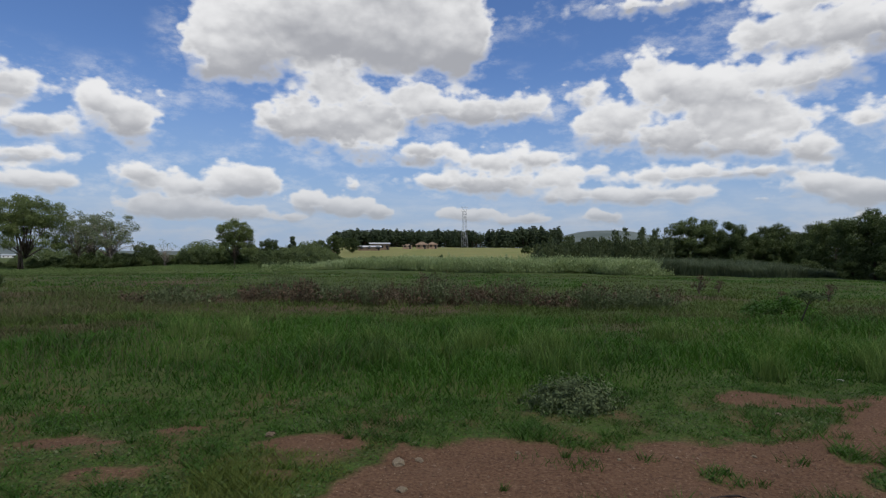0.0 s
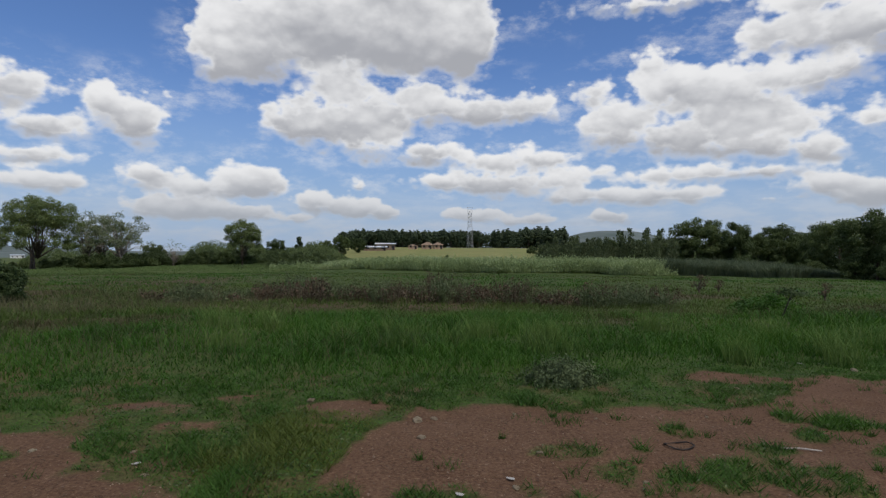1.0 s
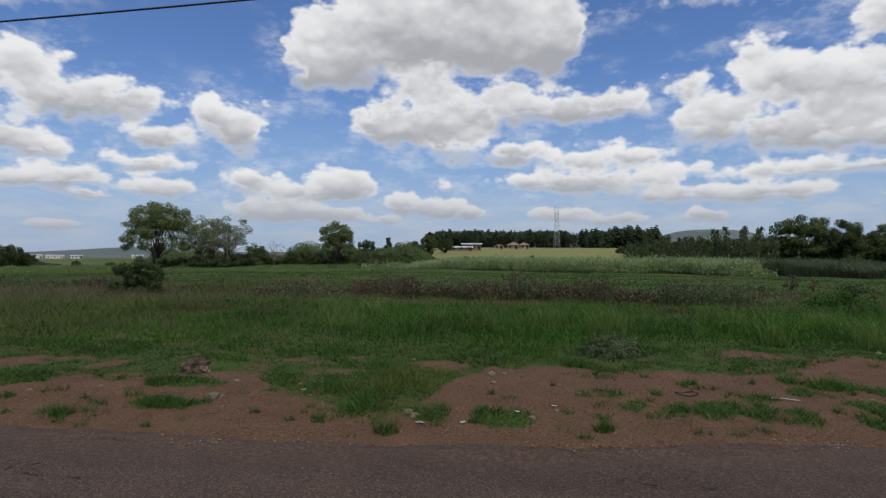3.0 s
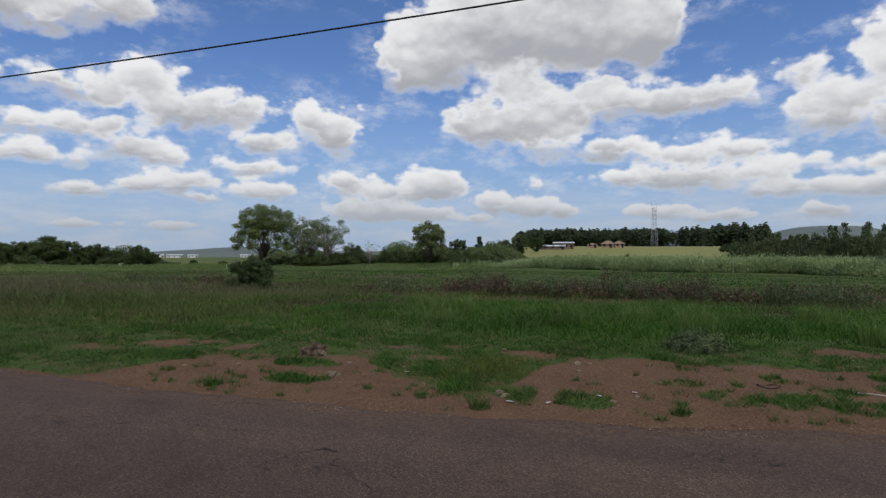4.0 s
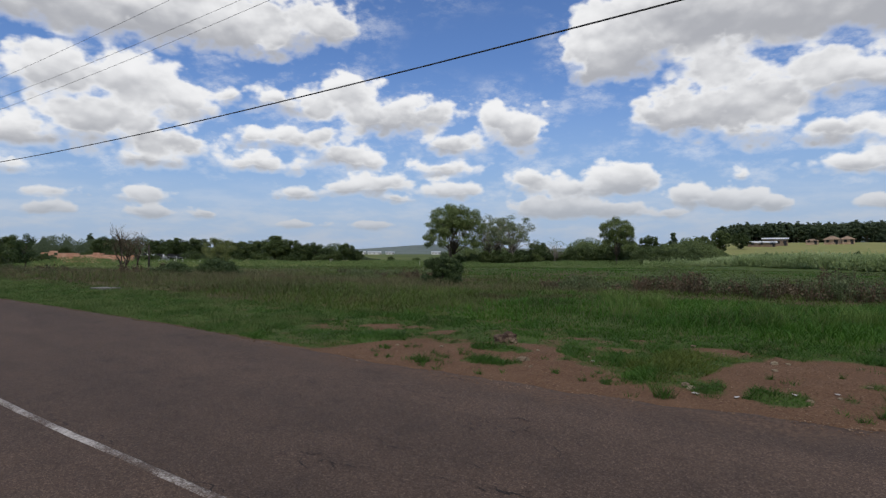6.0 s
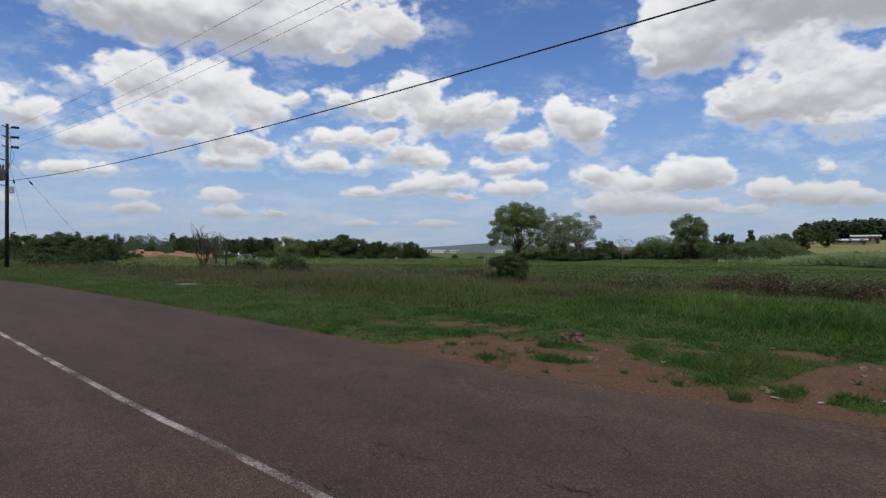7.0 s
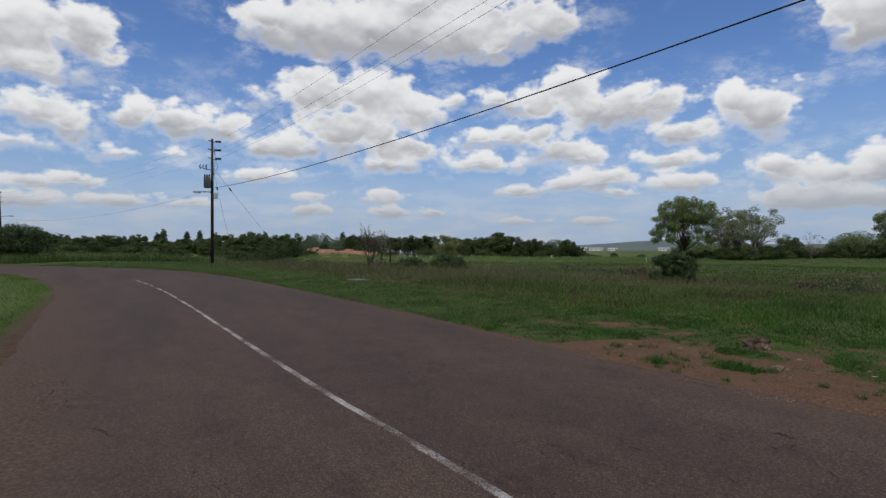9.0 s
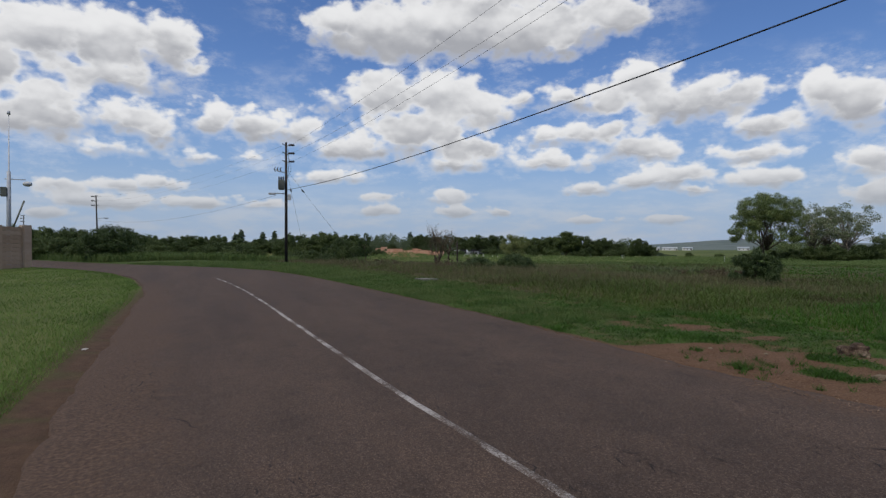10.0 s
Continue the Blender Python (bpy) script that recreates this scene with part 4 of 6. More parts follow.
    keep = vnoise(x, y, 4, 47) + 0.5 * vnoise(x, y, 1.2, 48) > RNG.uniform(-1.1, 0.6, n)
    stuff("tall_seed_grass", blades("tall_seed_grass", x[keep], y[keep], h[keep], (0.0016 + 0.00034 * r)[keep], 0.5, M_SEED),
          "fuzzy pale grass going to seed beside the bend", "grass")
    n = 36000
    az, r = np.radians(RNG.uniform(80, 103, n)), 58 + 45 * RNG.uniform(0, 1, n) ** 1.3
    x, y = 0.7 - r * np.sin(az), -5 + r * np.cos(az)
    keep = y > along(ROAD_R, x) + 0.6
    stuff("bend_grass", blades("bend_grass", x[keep], y[keep], RNG.uniform(0.3, 0.95, keep.sum()), RNG.uniform(0.03, 0.07, keep.sum()), 0.5, M_VERGE),
          "long pale grass on the outside of the bend", "grass")
    # rough pasture between the meadow and the far scrub
    n = 90000
    r = 78 + 75 * RNG.uniform(0, 1, n)
    az = np.radians(RNG.uniform(12, 84, n))
    x, y = -r * np.sin(az), -3 + r * np.cos(az)
    h = RNG.uniform(0.08, 0.32, n) * (0.55 + 0.6 * sstep(-0.4, 0.7, vnoise(x, y, 11, 54) + 0.5 * vnoise(x, y, 3, 55)))
    keep = (y > along(ROAD_R, x) + 3) & (vnoise(x, y, 15, 56) + 0.5 * vnoise(x, y, 5, 57) > RNG.uniform(-1.2, 0.5, n))
    stuff("pasture_grass", blades("pasture_grass", x[keep], y[keep], h[keep], RNG.uniform(0.03, 0.08, n)[keep], 0.6, M_VERGE, False),
          "uneven yellowish green pasture below the far scrub", "grass")
    # mown lawn inside the bend
    n = 90000
    x = -5.5 - 46 * RNG.uniform(0, 1, n) ** 1.7
    y = along(LAWN, x) - RNG.uniform(0, 1, n) ** 1.4 * (4 + 0.25 * -x)
    h = RNG.uniform(0.03, 0.075, n) * (1 + 0.8 * (RNG.uniform(0, 1, n) < 0.06))
    stuff("lawn", blades("lawn", x, y, h, 0.007 + 0.0006 * -x, 0.6, M_LAWN, False), "mown light green lawn inside the bend", "lawn")
    # reed bed: broad leaves on tall stems
    n = 88000
    az = np.radians(RNG.uniform(-37, 21, n))
    azd = np.degrees(az)
    front = 91 + 5 * vnoise(azd, 0 * azd, 4, 41) + 24 * sstep(0, 20, azd)
    r = front + 26 * RNG.uniform(0, 1, n) ** 1.5
    x, y = -r * np.sin(az), -3 + r * np.cos(az)
    top = 2.3 + 0.35 * vnoise(x, y, 5, 42) + 0.2 * vnoise(x, y, 1.6, 43) - 0.3 * sstep(6, 16, azd) - 1.3 * sstep(-21, -30, azd)
    top = top * (0.25 + 0.75 * sstep(20, 11, azd + 2.0 * vnoise(x, y, 4, 60)))
    # reeds right of this bearing get the cloud shadow as a darker leaf colour
    pale = azd + 2.5 * vnoise(x, y, 6, 46) > -16.0
    hr, wr = top * RNG.uniform(0.55, 1.08, n), RNG.uniform(0.07, 0.15, n)
    for mask, name, mt, text in ((pale, "reed_bed", M_REED, "pale green dense reed bed along the valley floor"),
                                 (~pale, "shaded_reed_bed", M_REED_SHADED, "darker bluish green reeds, cloud shadow put into their colour")):
        stuff(name, blades(name, x[mask], y[mask], hr[mask], wr[mask], 0.45, mt), text, "reeds")
    # broad arching leaves of the reeds, clump by clump
    n = 60000
    azd = RNG.uniform(-17, 21, n)
    az = np.radians(azd)
    r = 91 + 5 * vnoise(azd, 0 * azd, 4, 41) + 24 * sstep(0, 20, azd) - 1.5 + 24 * RNG.uniform(0, 1, n) ** 2
    x, y = -r * np.sin(az), -3 + r * np.cos(az)
    tuft = vnoise(x, y, 3.2, 58) + 0.7 * vnoise(x, y, 1.1, 59)
    keep = tuft > RNG.uniform(-0.9, 0.3, n)
    x, y, tuft, azd = x[keep], y[keep], tuft[keep], azd[keep]
    n = len(x)
    hgt = (1.6 + 0.75 * tuft + 0.4 * RNG.normal(0, 1, n)) * RNG.uniform(0.1, 1.0, n) ** 0.7 * sstep(-17, -13, azd + 0.8 * RNG.normal(0, 1, n)) * (1 - 0.35 * sstep(6, 16, azd))
    hgt = np.maximum(hgt, 0.1)
    up = RNG.normal(0, 1, (n, 3)) * [0.6, 0.6, 0.5] + [0, -0.5, 0.5]
    c = np.stack([x, y, land(x, y) + hgt], -1)
    stuff("reed_leaves", leaf_mesh("reed_leaves", c, up, RNG.uniform(0.07, 0.22, n), M_REED, 1.6), "broad arching pale green reed leaves", "reeds")
    plume = []
    for k in range(95):
        az, r = math.radians(-4.6 - 12.5 * k / 95 + RNG.uniform(-0.3, 0.3)), RNG.uniform(116, 136)
        m, hh = 260, RNG.uniform(4.2, 6.9) * (1.28 if k % 9 in (2, 3) else 1.0) * (0.8 if k < 25 else 1.0)
        u = RNG.uniform(0.05, 1, m) ** 0.75
        p = RNG.normal(0, 1, (m, 3)) * (0.75 * (1.05 - u) ** 0.5)[:, None] * [1, 1, 0.3]
        lean = RNG.normal(0, 0.35, 2)
        p += np.stack([-r * math.sin(az) + lean[0] * u ** 2, -3 + r * math.cos(az) + lean[1] * u ** 2, hh * u], -1)
        plume.append(p)
    p = np.concatenate(plume)
    p[:, 2] += land(p[:, 0], p[:, 1])
    stuff("cane_plumes", leaf_mesh("cane_plumes", p, RNG.normal(0, 1, p.shape) * [1, 1, 0.2], RNG.uniform(0.14, 0.34, len(p)), M_CANE, 1.5),
          "feathery upright cane plumes behind the reeds", "cane")
    xs, ys, hs = [], [], []
    for k in range(30):
        az, r = math.radians(-5 - 11.6 * k / 30 + RNG.uniform(-0.3, 0.3)), RNG.uniform(118, 138)
        m, hh = 800, RNG.uniform(3.2, 5.0)
        u, a = RNG.normal(0, 1, m) * RNG.uniform(0.7, 1.3), RNG.uniform(0, 6.28, m)
        xs.append(-r * math.sin(az) + u * np.cos(a))
        ys.append(-3 + r * math.cos(az) + u * np.sin(a))
        hs.append(hh * RNG.uniform(0.35, 1.08, m) * np.exp(-0.05 * u * u))
    x, y, h = np.concatenate(xs), np.concatenate(ys), np.concatenate(hs)
    stuff("giant_cane", blades("giant_cane", x, y, h, RNG.uniform(0.10, 0.26, len(x)), 0.32, M_CANE),
          "tall green cane thicket behind the reeds", "cane")
    # small tufts standing on the bare soil
    xs, ys, hs = [], [], []
    for k in range(300):
        cx = RNG.uniform(-7, 5.5)
        cy = float(along(ROAD_R, cx)) + RNG.uniform(0.08, 4.2)
        m, rr = int(RNG.uniform(14, 60)), RNG.uniform(0.02, 0.09)
        u, a = rr * RNG.uniform(0, 1, m) ** 0.5, RNG.uniform(0, 6.28, m)
        xs.append(cx + 1.5 * u * np.cos(a))
        ys.append(cy + u * np.sin(a))
        hs.append(RNG.uniform(0.03, 0.10, m))
    for cx, cy, rr, hh in ((-1.19, 0.84, 0.10, 0.17), (-4.15, 0.58, 0.09, 0.16), (0.55, 1.3, 0.08, 0.12), (-5.2, 0.95, 0.1, 0.08)):
        u, a = rr * RNG.uniform(0, 1, 160) ** 0.5, RNG.uniform(0, 6.28, 160)
        xs.append(cx + u * np.cos(a))
        ys.append(cy + u * np.sin(a))
        hs.append(hh * RNG.uniform(0.5, 1.1, 160))
    x, y, h = np.concatenate(xs), np.concatenate(ys), np.concatenate(hs)
    stuff("soil_tufts", blades("soil_tufts", x, y, h, RNG.uniform(0.004, 0.009, len(x)), 0.7, M_TURF, False), "small green tufts on the bare soil", "grass")
    # lighter tussocks in the meadow
    xs, ys, hs = [], [], []
    for k in range(26):
        cx, cy = RNG.uniform(-5.5, 6.0), RNG.uniform(5.8, 9.5)
        m, rr = 130, RNG.uniform(0.12, 0.3)
        u, a = rr * RNG.uniform(0, 1, m) ** 0.5, RNG.uniform(0, 6.28, m)
        xs.append(cx + 1.4 * u * np.cos(a))
        ys.append(cy + u * np.sin(a))
        hs.append(RNG.uniform(0.22, 0.48, m))
    x, y, h = np.concatenate(xs), np.concatenate(ys), np.concatenate(hs)
    stuff("tussock_grass", blades("tussock_grass", x, y, h, RNG.uniform(0.006, 0.012, len(x)), 0.5, M_LAWN), "lighter green grass tussocks in the meadow", "grass")


def leaf_mesh(name, centres, outward, size, mat, droop=0.0):
    """Diamond leaves, two triangles each."""
    n = len(centres)
    nrm = outward + RNG.normal(0, 0.5, (n, 3))
    nrm /= np.linalg.norm(nrm, axis=1)[:, None] + 1e-9
    t = np.cross(nrm, RNG.normal(0, 1, (n, 3)))
    t[:, 2] -= droop
    t /= np.linalg.norm(t, axis=1)[:, None] + 1e-9
    s = np.cross(nrm, t)
    a, b = t * size[:, None], s * size[:, None] * 0.55
    v = np.stack([centres - a, centres + b, centres + a, centres - b], 1).reshape(-1, 3)
    return mesh_np(name, v, np.arange(4 * n).reshape(-1, 4), mat)


def creeping_weeds():
    """Small flat leaves of the plants that creep over the verge."""
    global RNG
    RNG = np.random.default_rng(19)
    for name, mat, n, seed, label in (("clover_mat", M_TURF, 90000, 61, "small-leaved green plants creeping over the verge"),
                                      ("grey_mat", M_GREYLEAF, 34000, 64, "grey-green creeping weeds on the verge")):
        x = RNG.uniform(-8.5, 5.5, n)
        y = along(ROAD_R, x) + RNG.uniform(0.03, 4.6, n)
        patch = vnoise(x, y, 0.55, seed) + 0.7 * vnoise(x, y, 0.17, seed + 1)
        keep = (patch > RNG.uniform(-0.4, 0.5, n)) & (soil(x, y) < RNG.uniform(0.4, 0.85, n)) & (y < meadow_edge(x) + 0.5)
        x, y = x[keep], y[keep]
        up = np.tile([0.0, 0.0, 1.0], (len(x), 1))
        c = np.stack([x, y, land(x, y) + RNG.uniform(0.004, 0.045, len(x))], -1)
        stuff(name, leaf_mesh(name, c, up, RNG.uniform(0.006, 0.016, len(x)), mat), label, "weeds")


def crown_points(clumps, per_area, flat=0.0):
    cs, out = [], []
    for (cx, cy, cz, rx, ry, rz) in clumps:
        n = max(12, int(per_area * (rx * ry + rx * rz + ry * rz)))
        d = RNG.normal(0, 1, (n, 3))
        d /= np.linalg.norm(d, axis=1)[:, None]
        rad = RNG.uniform(0.35, 1.05, n) ** 0.5
        rad *= 1 + 0.22 * np.sin(5 * d[:, 0] + cx) * np.sin(5 * d[:, 1] + cy) + 0.12 * RNG.normal(0, 1, n)
        p = d * rad[:, None] * [rx, ry, rz]
        if flat:
            p[:, 2] = np.maximum(p[:, 2], -flat * rz)
        cs.append(p + [cx, cy, cz])
        out.append(d)
    return np.concatenate(cs), np.concatenate(out)


def tree(name, label, category, h, width, bole, clump_n, leaf, mat, bark=M_BARK, seed=1, per_area=26, spread=0.36, limbs=5, stems=1, shape="round",
         group="", droop=0.0, clump=0.30):
    """A tree at the origin: trunk, limbs and a crown of clumped leaves."""
    global RNG
    RNG = np.random.default_rng(seed)
    root = empty(name, Matrix(), label, category, group)
    rx, cz, rz = width / 2, (h + bole) / 2, (h - bole) / 2
    clumps = []
    for i in range(clump_n):
        for _ in range(30):
            d = RNG.uniform(-1, 1, 3)
            if d @ d < 1:
                break
        if shape == "cone":
            u = RNG.uniform(0, 1)
            k = (1 - u) * 0.85 + 0.12
            p = np.array([d[0] * rx * k, d[1] * rx * k, bole + u * (h - bole) * 0.94])
            rr = clump * rx * (0.5 + 0.7 * k)
            clumps.append((*p, rr, rr, rr * 0.6))
            continue
        k = 1 - clump * 0.9
        if shape == "dome":
            d = d / max(np.linalg.norm(d), 1e-3) * RNG.uniform(0.72, 1.0)
            d[2] = abs(d[2]) * 1.3 - 0.75 if d[2] < 0.1 else d[2]
            if i % 5 == 0:
                d *= 0.5
        p = np.array([d[0] * rx * k, d[1] * rx * k, cz + d[2] * rz * k])
        if shape == "umbrella" and p[2] < cz:
            p[2] = cz + abs(d[2]) * rz * 0.4
        rr = RNG.uniform(0.7, 1.25) * clump * rx
        clumps.append((*p, rr, rr, rr * RNG.uniform(0.6, 0.95)))
    tr = max(0.06, h * 0.013)
    for s in range(stems):
        off = (RNG.uniform(-1, 1) * 0.05 * width * (stems > 1), RNG.uniform(-1, 1) * 0.05 * width * (stems > 1))
        lean = RNG.uniform(-0.05, 0.05, 2) * h * (1 + (stems > 1))
        top = cz if shape != "cone" else h * 0.96
        pts = [(off[0], off[1], -0.4)] + [(off[0] + lean[0] * u * u, off[1] + lean[1] * u * u, u * top) for u in (0.1, 0.4, 0.7, 1.0)]
        part("trunk", tube_mesh("trunk", pts, [tr * 1.5, tr * 1.1, tr * 0.9, tr * 0.7, tr * 0.35], bark, 7), root)
    order = RNG.permutation(len(clumps))[:limbs]
    for i in order:
        c = np.array(clumps[i][:3])
        z0 = max(0.15 * h, min(bole * RNG.uniform(0.7, 1.1), c[2] * 0.8))
        p0 = np.array([0, 0, z0])
        mid = p0 * 0.45 + c * 0.55 + [0, 0, 0.06 * h]
        part("limb", tube_mesh("limb", [p0, (p0 + mid) / 2 + RNG.normal(0, 0.02 * h, 3), mid, c], [tr * 0.55, tr * 0.45, tr * 0.3, tr * 0.1], bark, 5), root)
    cs, out = crown_points(clumps, per_area)
    part("crown", leaf_mesh("crown", cs, out + [0, 0, 0.25], leaf * RNG.uniform(0.6, 1.3, len(cs)), mat, droop), root)
    return root


def far_wood(name, label, eye, az0, az1, d, depth, h, rough, leaf, n, mat, seed, low=0.0):
    """A continuous band of woodland: leaves under an uneven skyline."""
    global RNG
    RNG = np.random.default_rng(seed)
    azd = RNG.uniform(az0, az1, n)
    a, r = np.radians(azd), d + depth * RNG.uniform(0, 1, n)
    x, y = eye[0] - r * np.sin(a), eye[1] + r * np.cos(a)
    m = 57.3 / d
    q = 0.3 * m * r
    top = h * (1 + rough * (vnoise(azd, q, 9 * m, seed) + 0.6 * vnoise(azd, q, 3.5 * m, seed + 1) + 0.3 * vnoise(azd, q, 1.3 * m, seed + 2)))
    span = abs(az1 - az0)
    top = np.maximum(top, 0.25 * h) * sstep(0, 0.14 * span, azd - min(az0, az1)) * sstep(0, 0.14 * span, max(az0, az1) - azd)
    u = RNG.uniform(0, 1, n) ** 0.6
    c = np.stack([x, y, land(x, y) + low + top * u], -1)
    out = np.stack([np.sin(a), -np.cos(a), 0.6 + 0 * a], -1) + 0.5 * np.stack([np.sin(azd / m * 1.7), np.cos(azd / m * 1.3), 0 * a], -1)
    return tagged(new(name, leaf_mesh(name, c, out, leaf * RNG.uniform(0.5, 1.3, n), mat)), label, "woodland", kind="stuff")


def at_bearing(eye, az, d):
    return eye[0] - d * math.sin(radians(az)), eye[1] + d * math.cos(radians(az))


grow_grass()
creeping_weeds()

E0, E1 = (0.0, -2.0), (0.73, -5.1)      # early and late standing points that bearings are given from


def place(ob, x, y, turn=0.0, s=1.0, sz=None):
    ob.matrix_basis = pose(x, y, land1(x, y), 0, 0, turn) @ Matrix.Diagonal((s, s, sz or s, 1))
    return ob


def more(ob, x, y, turn=0.0, s=1.0, sz=None):
    return copy_thing(ob, pose(x, y, land1(x, y), 0, 0, turn) @ Matrix.Diagonal((s / ob.scale[0], s / ob.scale[0], (sz or s) / ob.scale[2], 1)))


# ---- trees ----
gum = tree("gum_tree", "large dense dark green gum tree with a rounded crown", "tree", 14.9, 16.6, 2.3, 210, 0.13, M_GUM, M_BARK, 5, 95, limbs=26, stems=3, clump=0.125, shape="dome")
place(gum, *at_bearing(E0, 39.4, 138), 20)
pale = tree("pale_gum_tree", "thin grey-green gum tree with pale forking limbs", "tree", 13.0, 11.5, 3.0, 75, 0.13, M_PALEGUM, M_PALEBARK, 8, 62, limbs=34, stems=3, clump=0.145, shape="dome",
            group="gum trees")
place(pale, *at_bearing(E0, 36.0, 146), 0, 1.15, 1.0)
more(pale, *at_bearing(E0, 33.6, 141), 130, 1.2, 0.97)
more(pale, *at_bearing(E0, 34.9, 152), 220, 1.1, 0.95)
rnd = tree("round_tree", "mid-sized tree with a round green crown on a straight bole", "tree", 11.7, 10.0, 2.0, 120, 0.12, M_GUM, M_BARK, 12, 130, limbs=16, clump=0.165, shape="dome")
place(rnd, *at_bearing(E0, 23.6, 140), 40)
bare_tree = tree("bare_tree", "half-bare greyish tree above green bushes", "tree", 6.8, 7.0, 1.0, 40, 0.10, M_PALEGUM, M_PALEBARK, 21, 14, limbs=36, stems=4, clump=0.15)
place(bare_tree, *at_bearing(E0, 29.3, 146))

broad_a = tree("broadleaf_tree", "dense dark green broadleaf tree in the tree line", "tree", 8.0, 8.0, 0.3, 90, 0.11, M_LEAF, M_BARK, 31, 230, limbs=8, clump=0.17, group="tree line")
broad_b = tree("broadleaf_tree", "dense dark green broadleaf tree in the tree line", "tree", 7.0, 9.0, 0.2, 90, 0.11, M_LEAF, M_BARK, 32, 230, limbs=8, group="tree line", clump=0.16)
broad_c = tree("broadleaf_tree", "dense dark green broadleaf tree in the tree line", "tree", 9.0, 6.5, 0.3, 80, 0.10, M_LEAF, M_BARK, 33, 230, limbs=8, group="tree line", clump=0.26)
pine_a = tree("pine_tree", "tall dark green pine in the plantation", "tree", 14.0, 6.4, 1.0, 60, 0.26, M_PINE, M_BARK, 41, 90, limbs=0, shape="cone", group="pine wood", clump=0.34)
pine_b = tree("pine_tree", "tall dark green pine in the plantation", "tree", 13.0, 7.0, 2.5, 60, 0.26, M_PINE, M_BARK, 42, 90, limbs=6, group="pine wood", clump=0.24)
conif = tree("cypress", "dark green pointed cypress in the far tree line", "tree", 9.0, 4.4, 0.2, 60, 0.16, M_PINE, M_BARK, 43, 160, limbs=0, shape="cone", group="cypresses", clump=0.42)
shrub_a = tree("shrub", "rounded green shrub in the meadow scrub", "shrub", 3.2, 4.6, -0.3, 60, 0.085, M_LEAF, M_BARK, 51, 300, limbs=6, group="scrub", clump=0.2)
shrub_b = tree("shrub", "rounded green shrub in the meadow scrub", "shrub", 2.6, 5.0, -0.3, 60, 0.085, M_LEAF, M_BARK, 52, 300, limbs=6, group="scrub", clump=0.19)

place(broad_a, *at_bearing(E0, -18.9, 122), 0, 1.4)
place(broad_b, *at_bearing(E0, -25.3, 128), 30, 1.25, 1.35)
place(broad_c, *at_bearing(E0, -21.9, 120), 70, 0.95, 1.12)
rows = random.Random(3)
for az, d, k, s, sz in ((-31.9, 90, 0, 1.25, 1.20), (-29.4, 104, 1, 1.15, 1.25), (-28.0, 118, 2, 1.0, 1.02), (-34.8, 86, 1, 1.3, 1.35), (-26.9, 132, 1, 1.0, 1.15),
                        (-23.6, 126, 1, 1.0, 1.05), (-20.4, 128, 1, 1.0, 1.0), (-17.2, 130, 1, 0.9, 0.9), (-9.0, 128, 1, 0.8, 0.85), (-11.2, 132, 0, 0.8, 0.9), (-13.8, 130, 2, 0.9, 0.75), (-7.0, 134, 1, 0.8, 0.7), (-15.8, 126, 1, 0.9, 0.85), (-37.5, 84, 0, 1.3, 1.3), (-40, 88, 1, 1.4, 1.4),
                        (20.6, 205, 0, 0.95, 1.12), (16.0, 205, 1, 0.85, 1.0), (14.6, 215, 0, 1.0, 1.12), (22.3, 190, 1, 0.9, 0.95), (17.4, 190, 1, 0.9, 0.85),
                        (26.5, 178, 1, 1.0, 0.85), (31.0, 168, 0, 0.9, 0.8), (19.3, 180, 1, 1.0, 0.75), (24.8, 185, 1, 0.9, 0.75), (12.9, 260, 1, 1.0, 1.0),
                        (64.4, 190, 0, 1.1, 0.95), (62.8, 195, 1, 1.2, 1.05), (65.8, 200, 1, 1.0, 0.95), (59.0, 185, 1, 0.9, 0.9), (57.3, 186, 1, 1.0, 0.95),
                        (55.9, 178, 2, 1.5, 0.93), (54.6, 180, 1, 0.95, 0.98), (53.3, 182, 1, 0.8, 0.75), (52.4, 176, 0, 0.75, 0.78), (51.0, 180, 1, 0.8, 0.62), (49.3, 165, 0, 0.72, 0.74),
                        (60.2, 200, 0, 1.0, 0.9), (58.1, 200, 0, 0.9, 0.9), (48.2, 190, 1, 0.6, 0.5), (68.6, 215, 0, 0.9, 0.9), (70.0, 190, 0, 0.9, 0.92),
                        (76.4, 120, 1, 0.8, 0.75), (78.6, 118, 1, 0.85, 0.72), (80.2, 120, 0, 0.8, 0.62), (81.5, 140, 1, 0.9, 0.8), (79.4, 150, 0, 0.9, 0.85)):
    more((broad_a, broad_b, broad_c)[k], *at_bearing(E0 if az < 48 else E1, az, d), rows.uniform(0, 360), s, sz)
far_wood("far_wood", "dark green wood along the far edge of the meadow", E1, 46.0, 78, 205, 30, 3.6, 0.75, 0.19, 70000, M_FAR, 101)
far_wood("far_wood", "dark green wood beyond the bend", E1, 70, 114, 235, 30, 4.7, 0.6, 0.21, 70000, M_FAR, 102)
far_wood("scrub_belt", "mixed green scrub below the gum trees", E0, 12.5, 42, 158, 22, 4.4, 0.6, 0.17, 60000, M_LEAF, 103)
far_wood("scrub_edge", "low pale scrub along the edge of the meadow", E0, 15, 50, 104, 40, 0.6, 0.9, 0.10, 30000, M_VERGE, 104)
far_wood("scrub_edge", "low pale green scrub along the edge of the meadow", E1, 40, 80, 104, 62, 0.7, 0.8, 0.11, 30000, M_VERGE, 105)
far_wood("far_wood", "dark green wood behind the reeds", E0, -46, -3.5, 142, 18, 5.8, 0.5, 0.17, 70000, M_LEAF, 106)
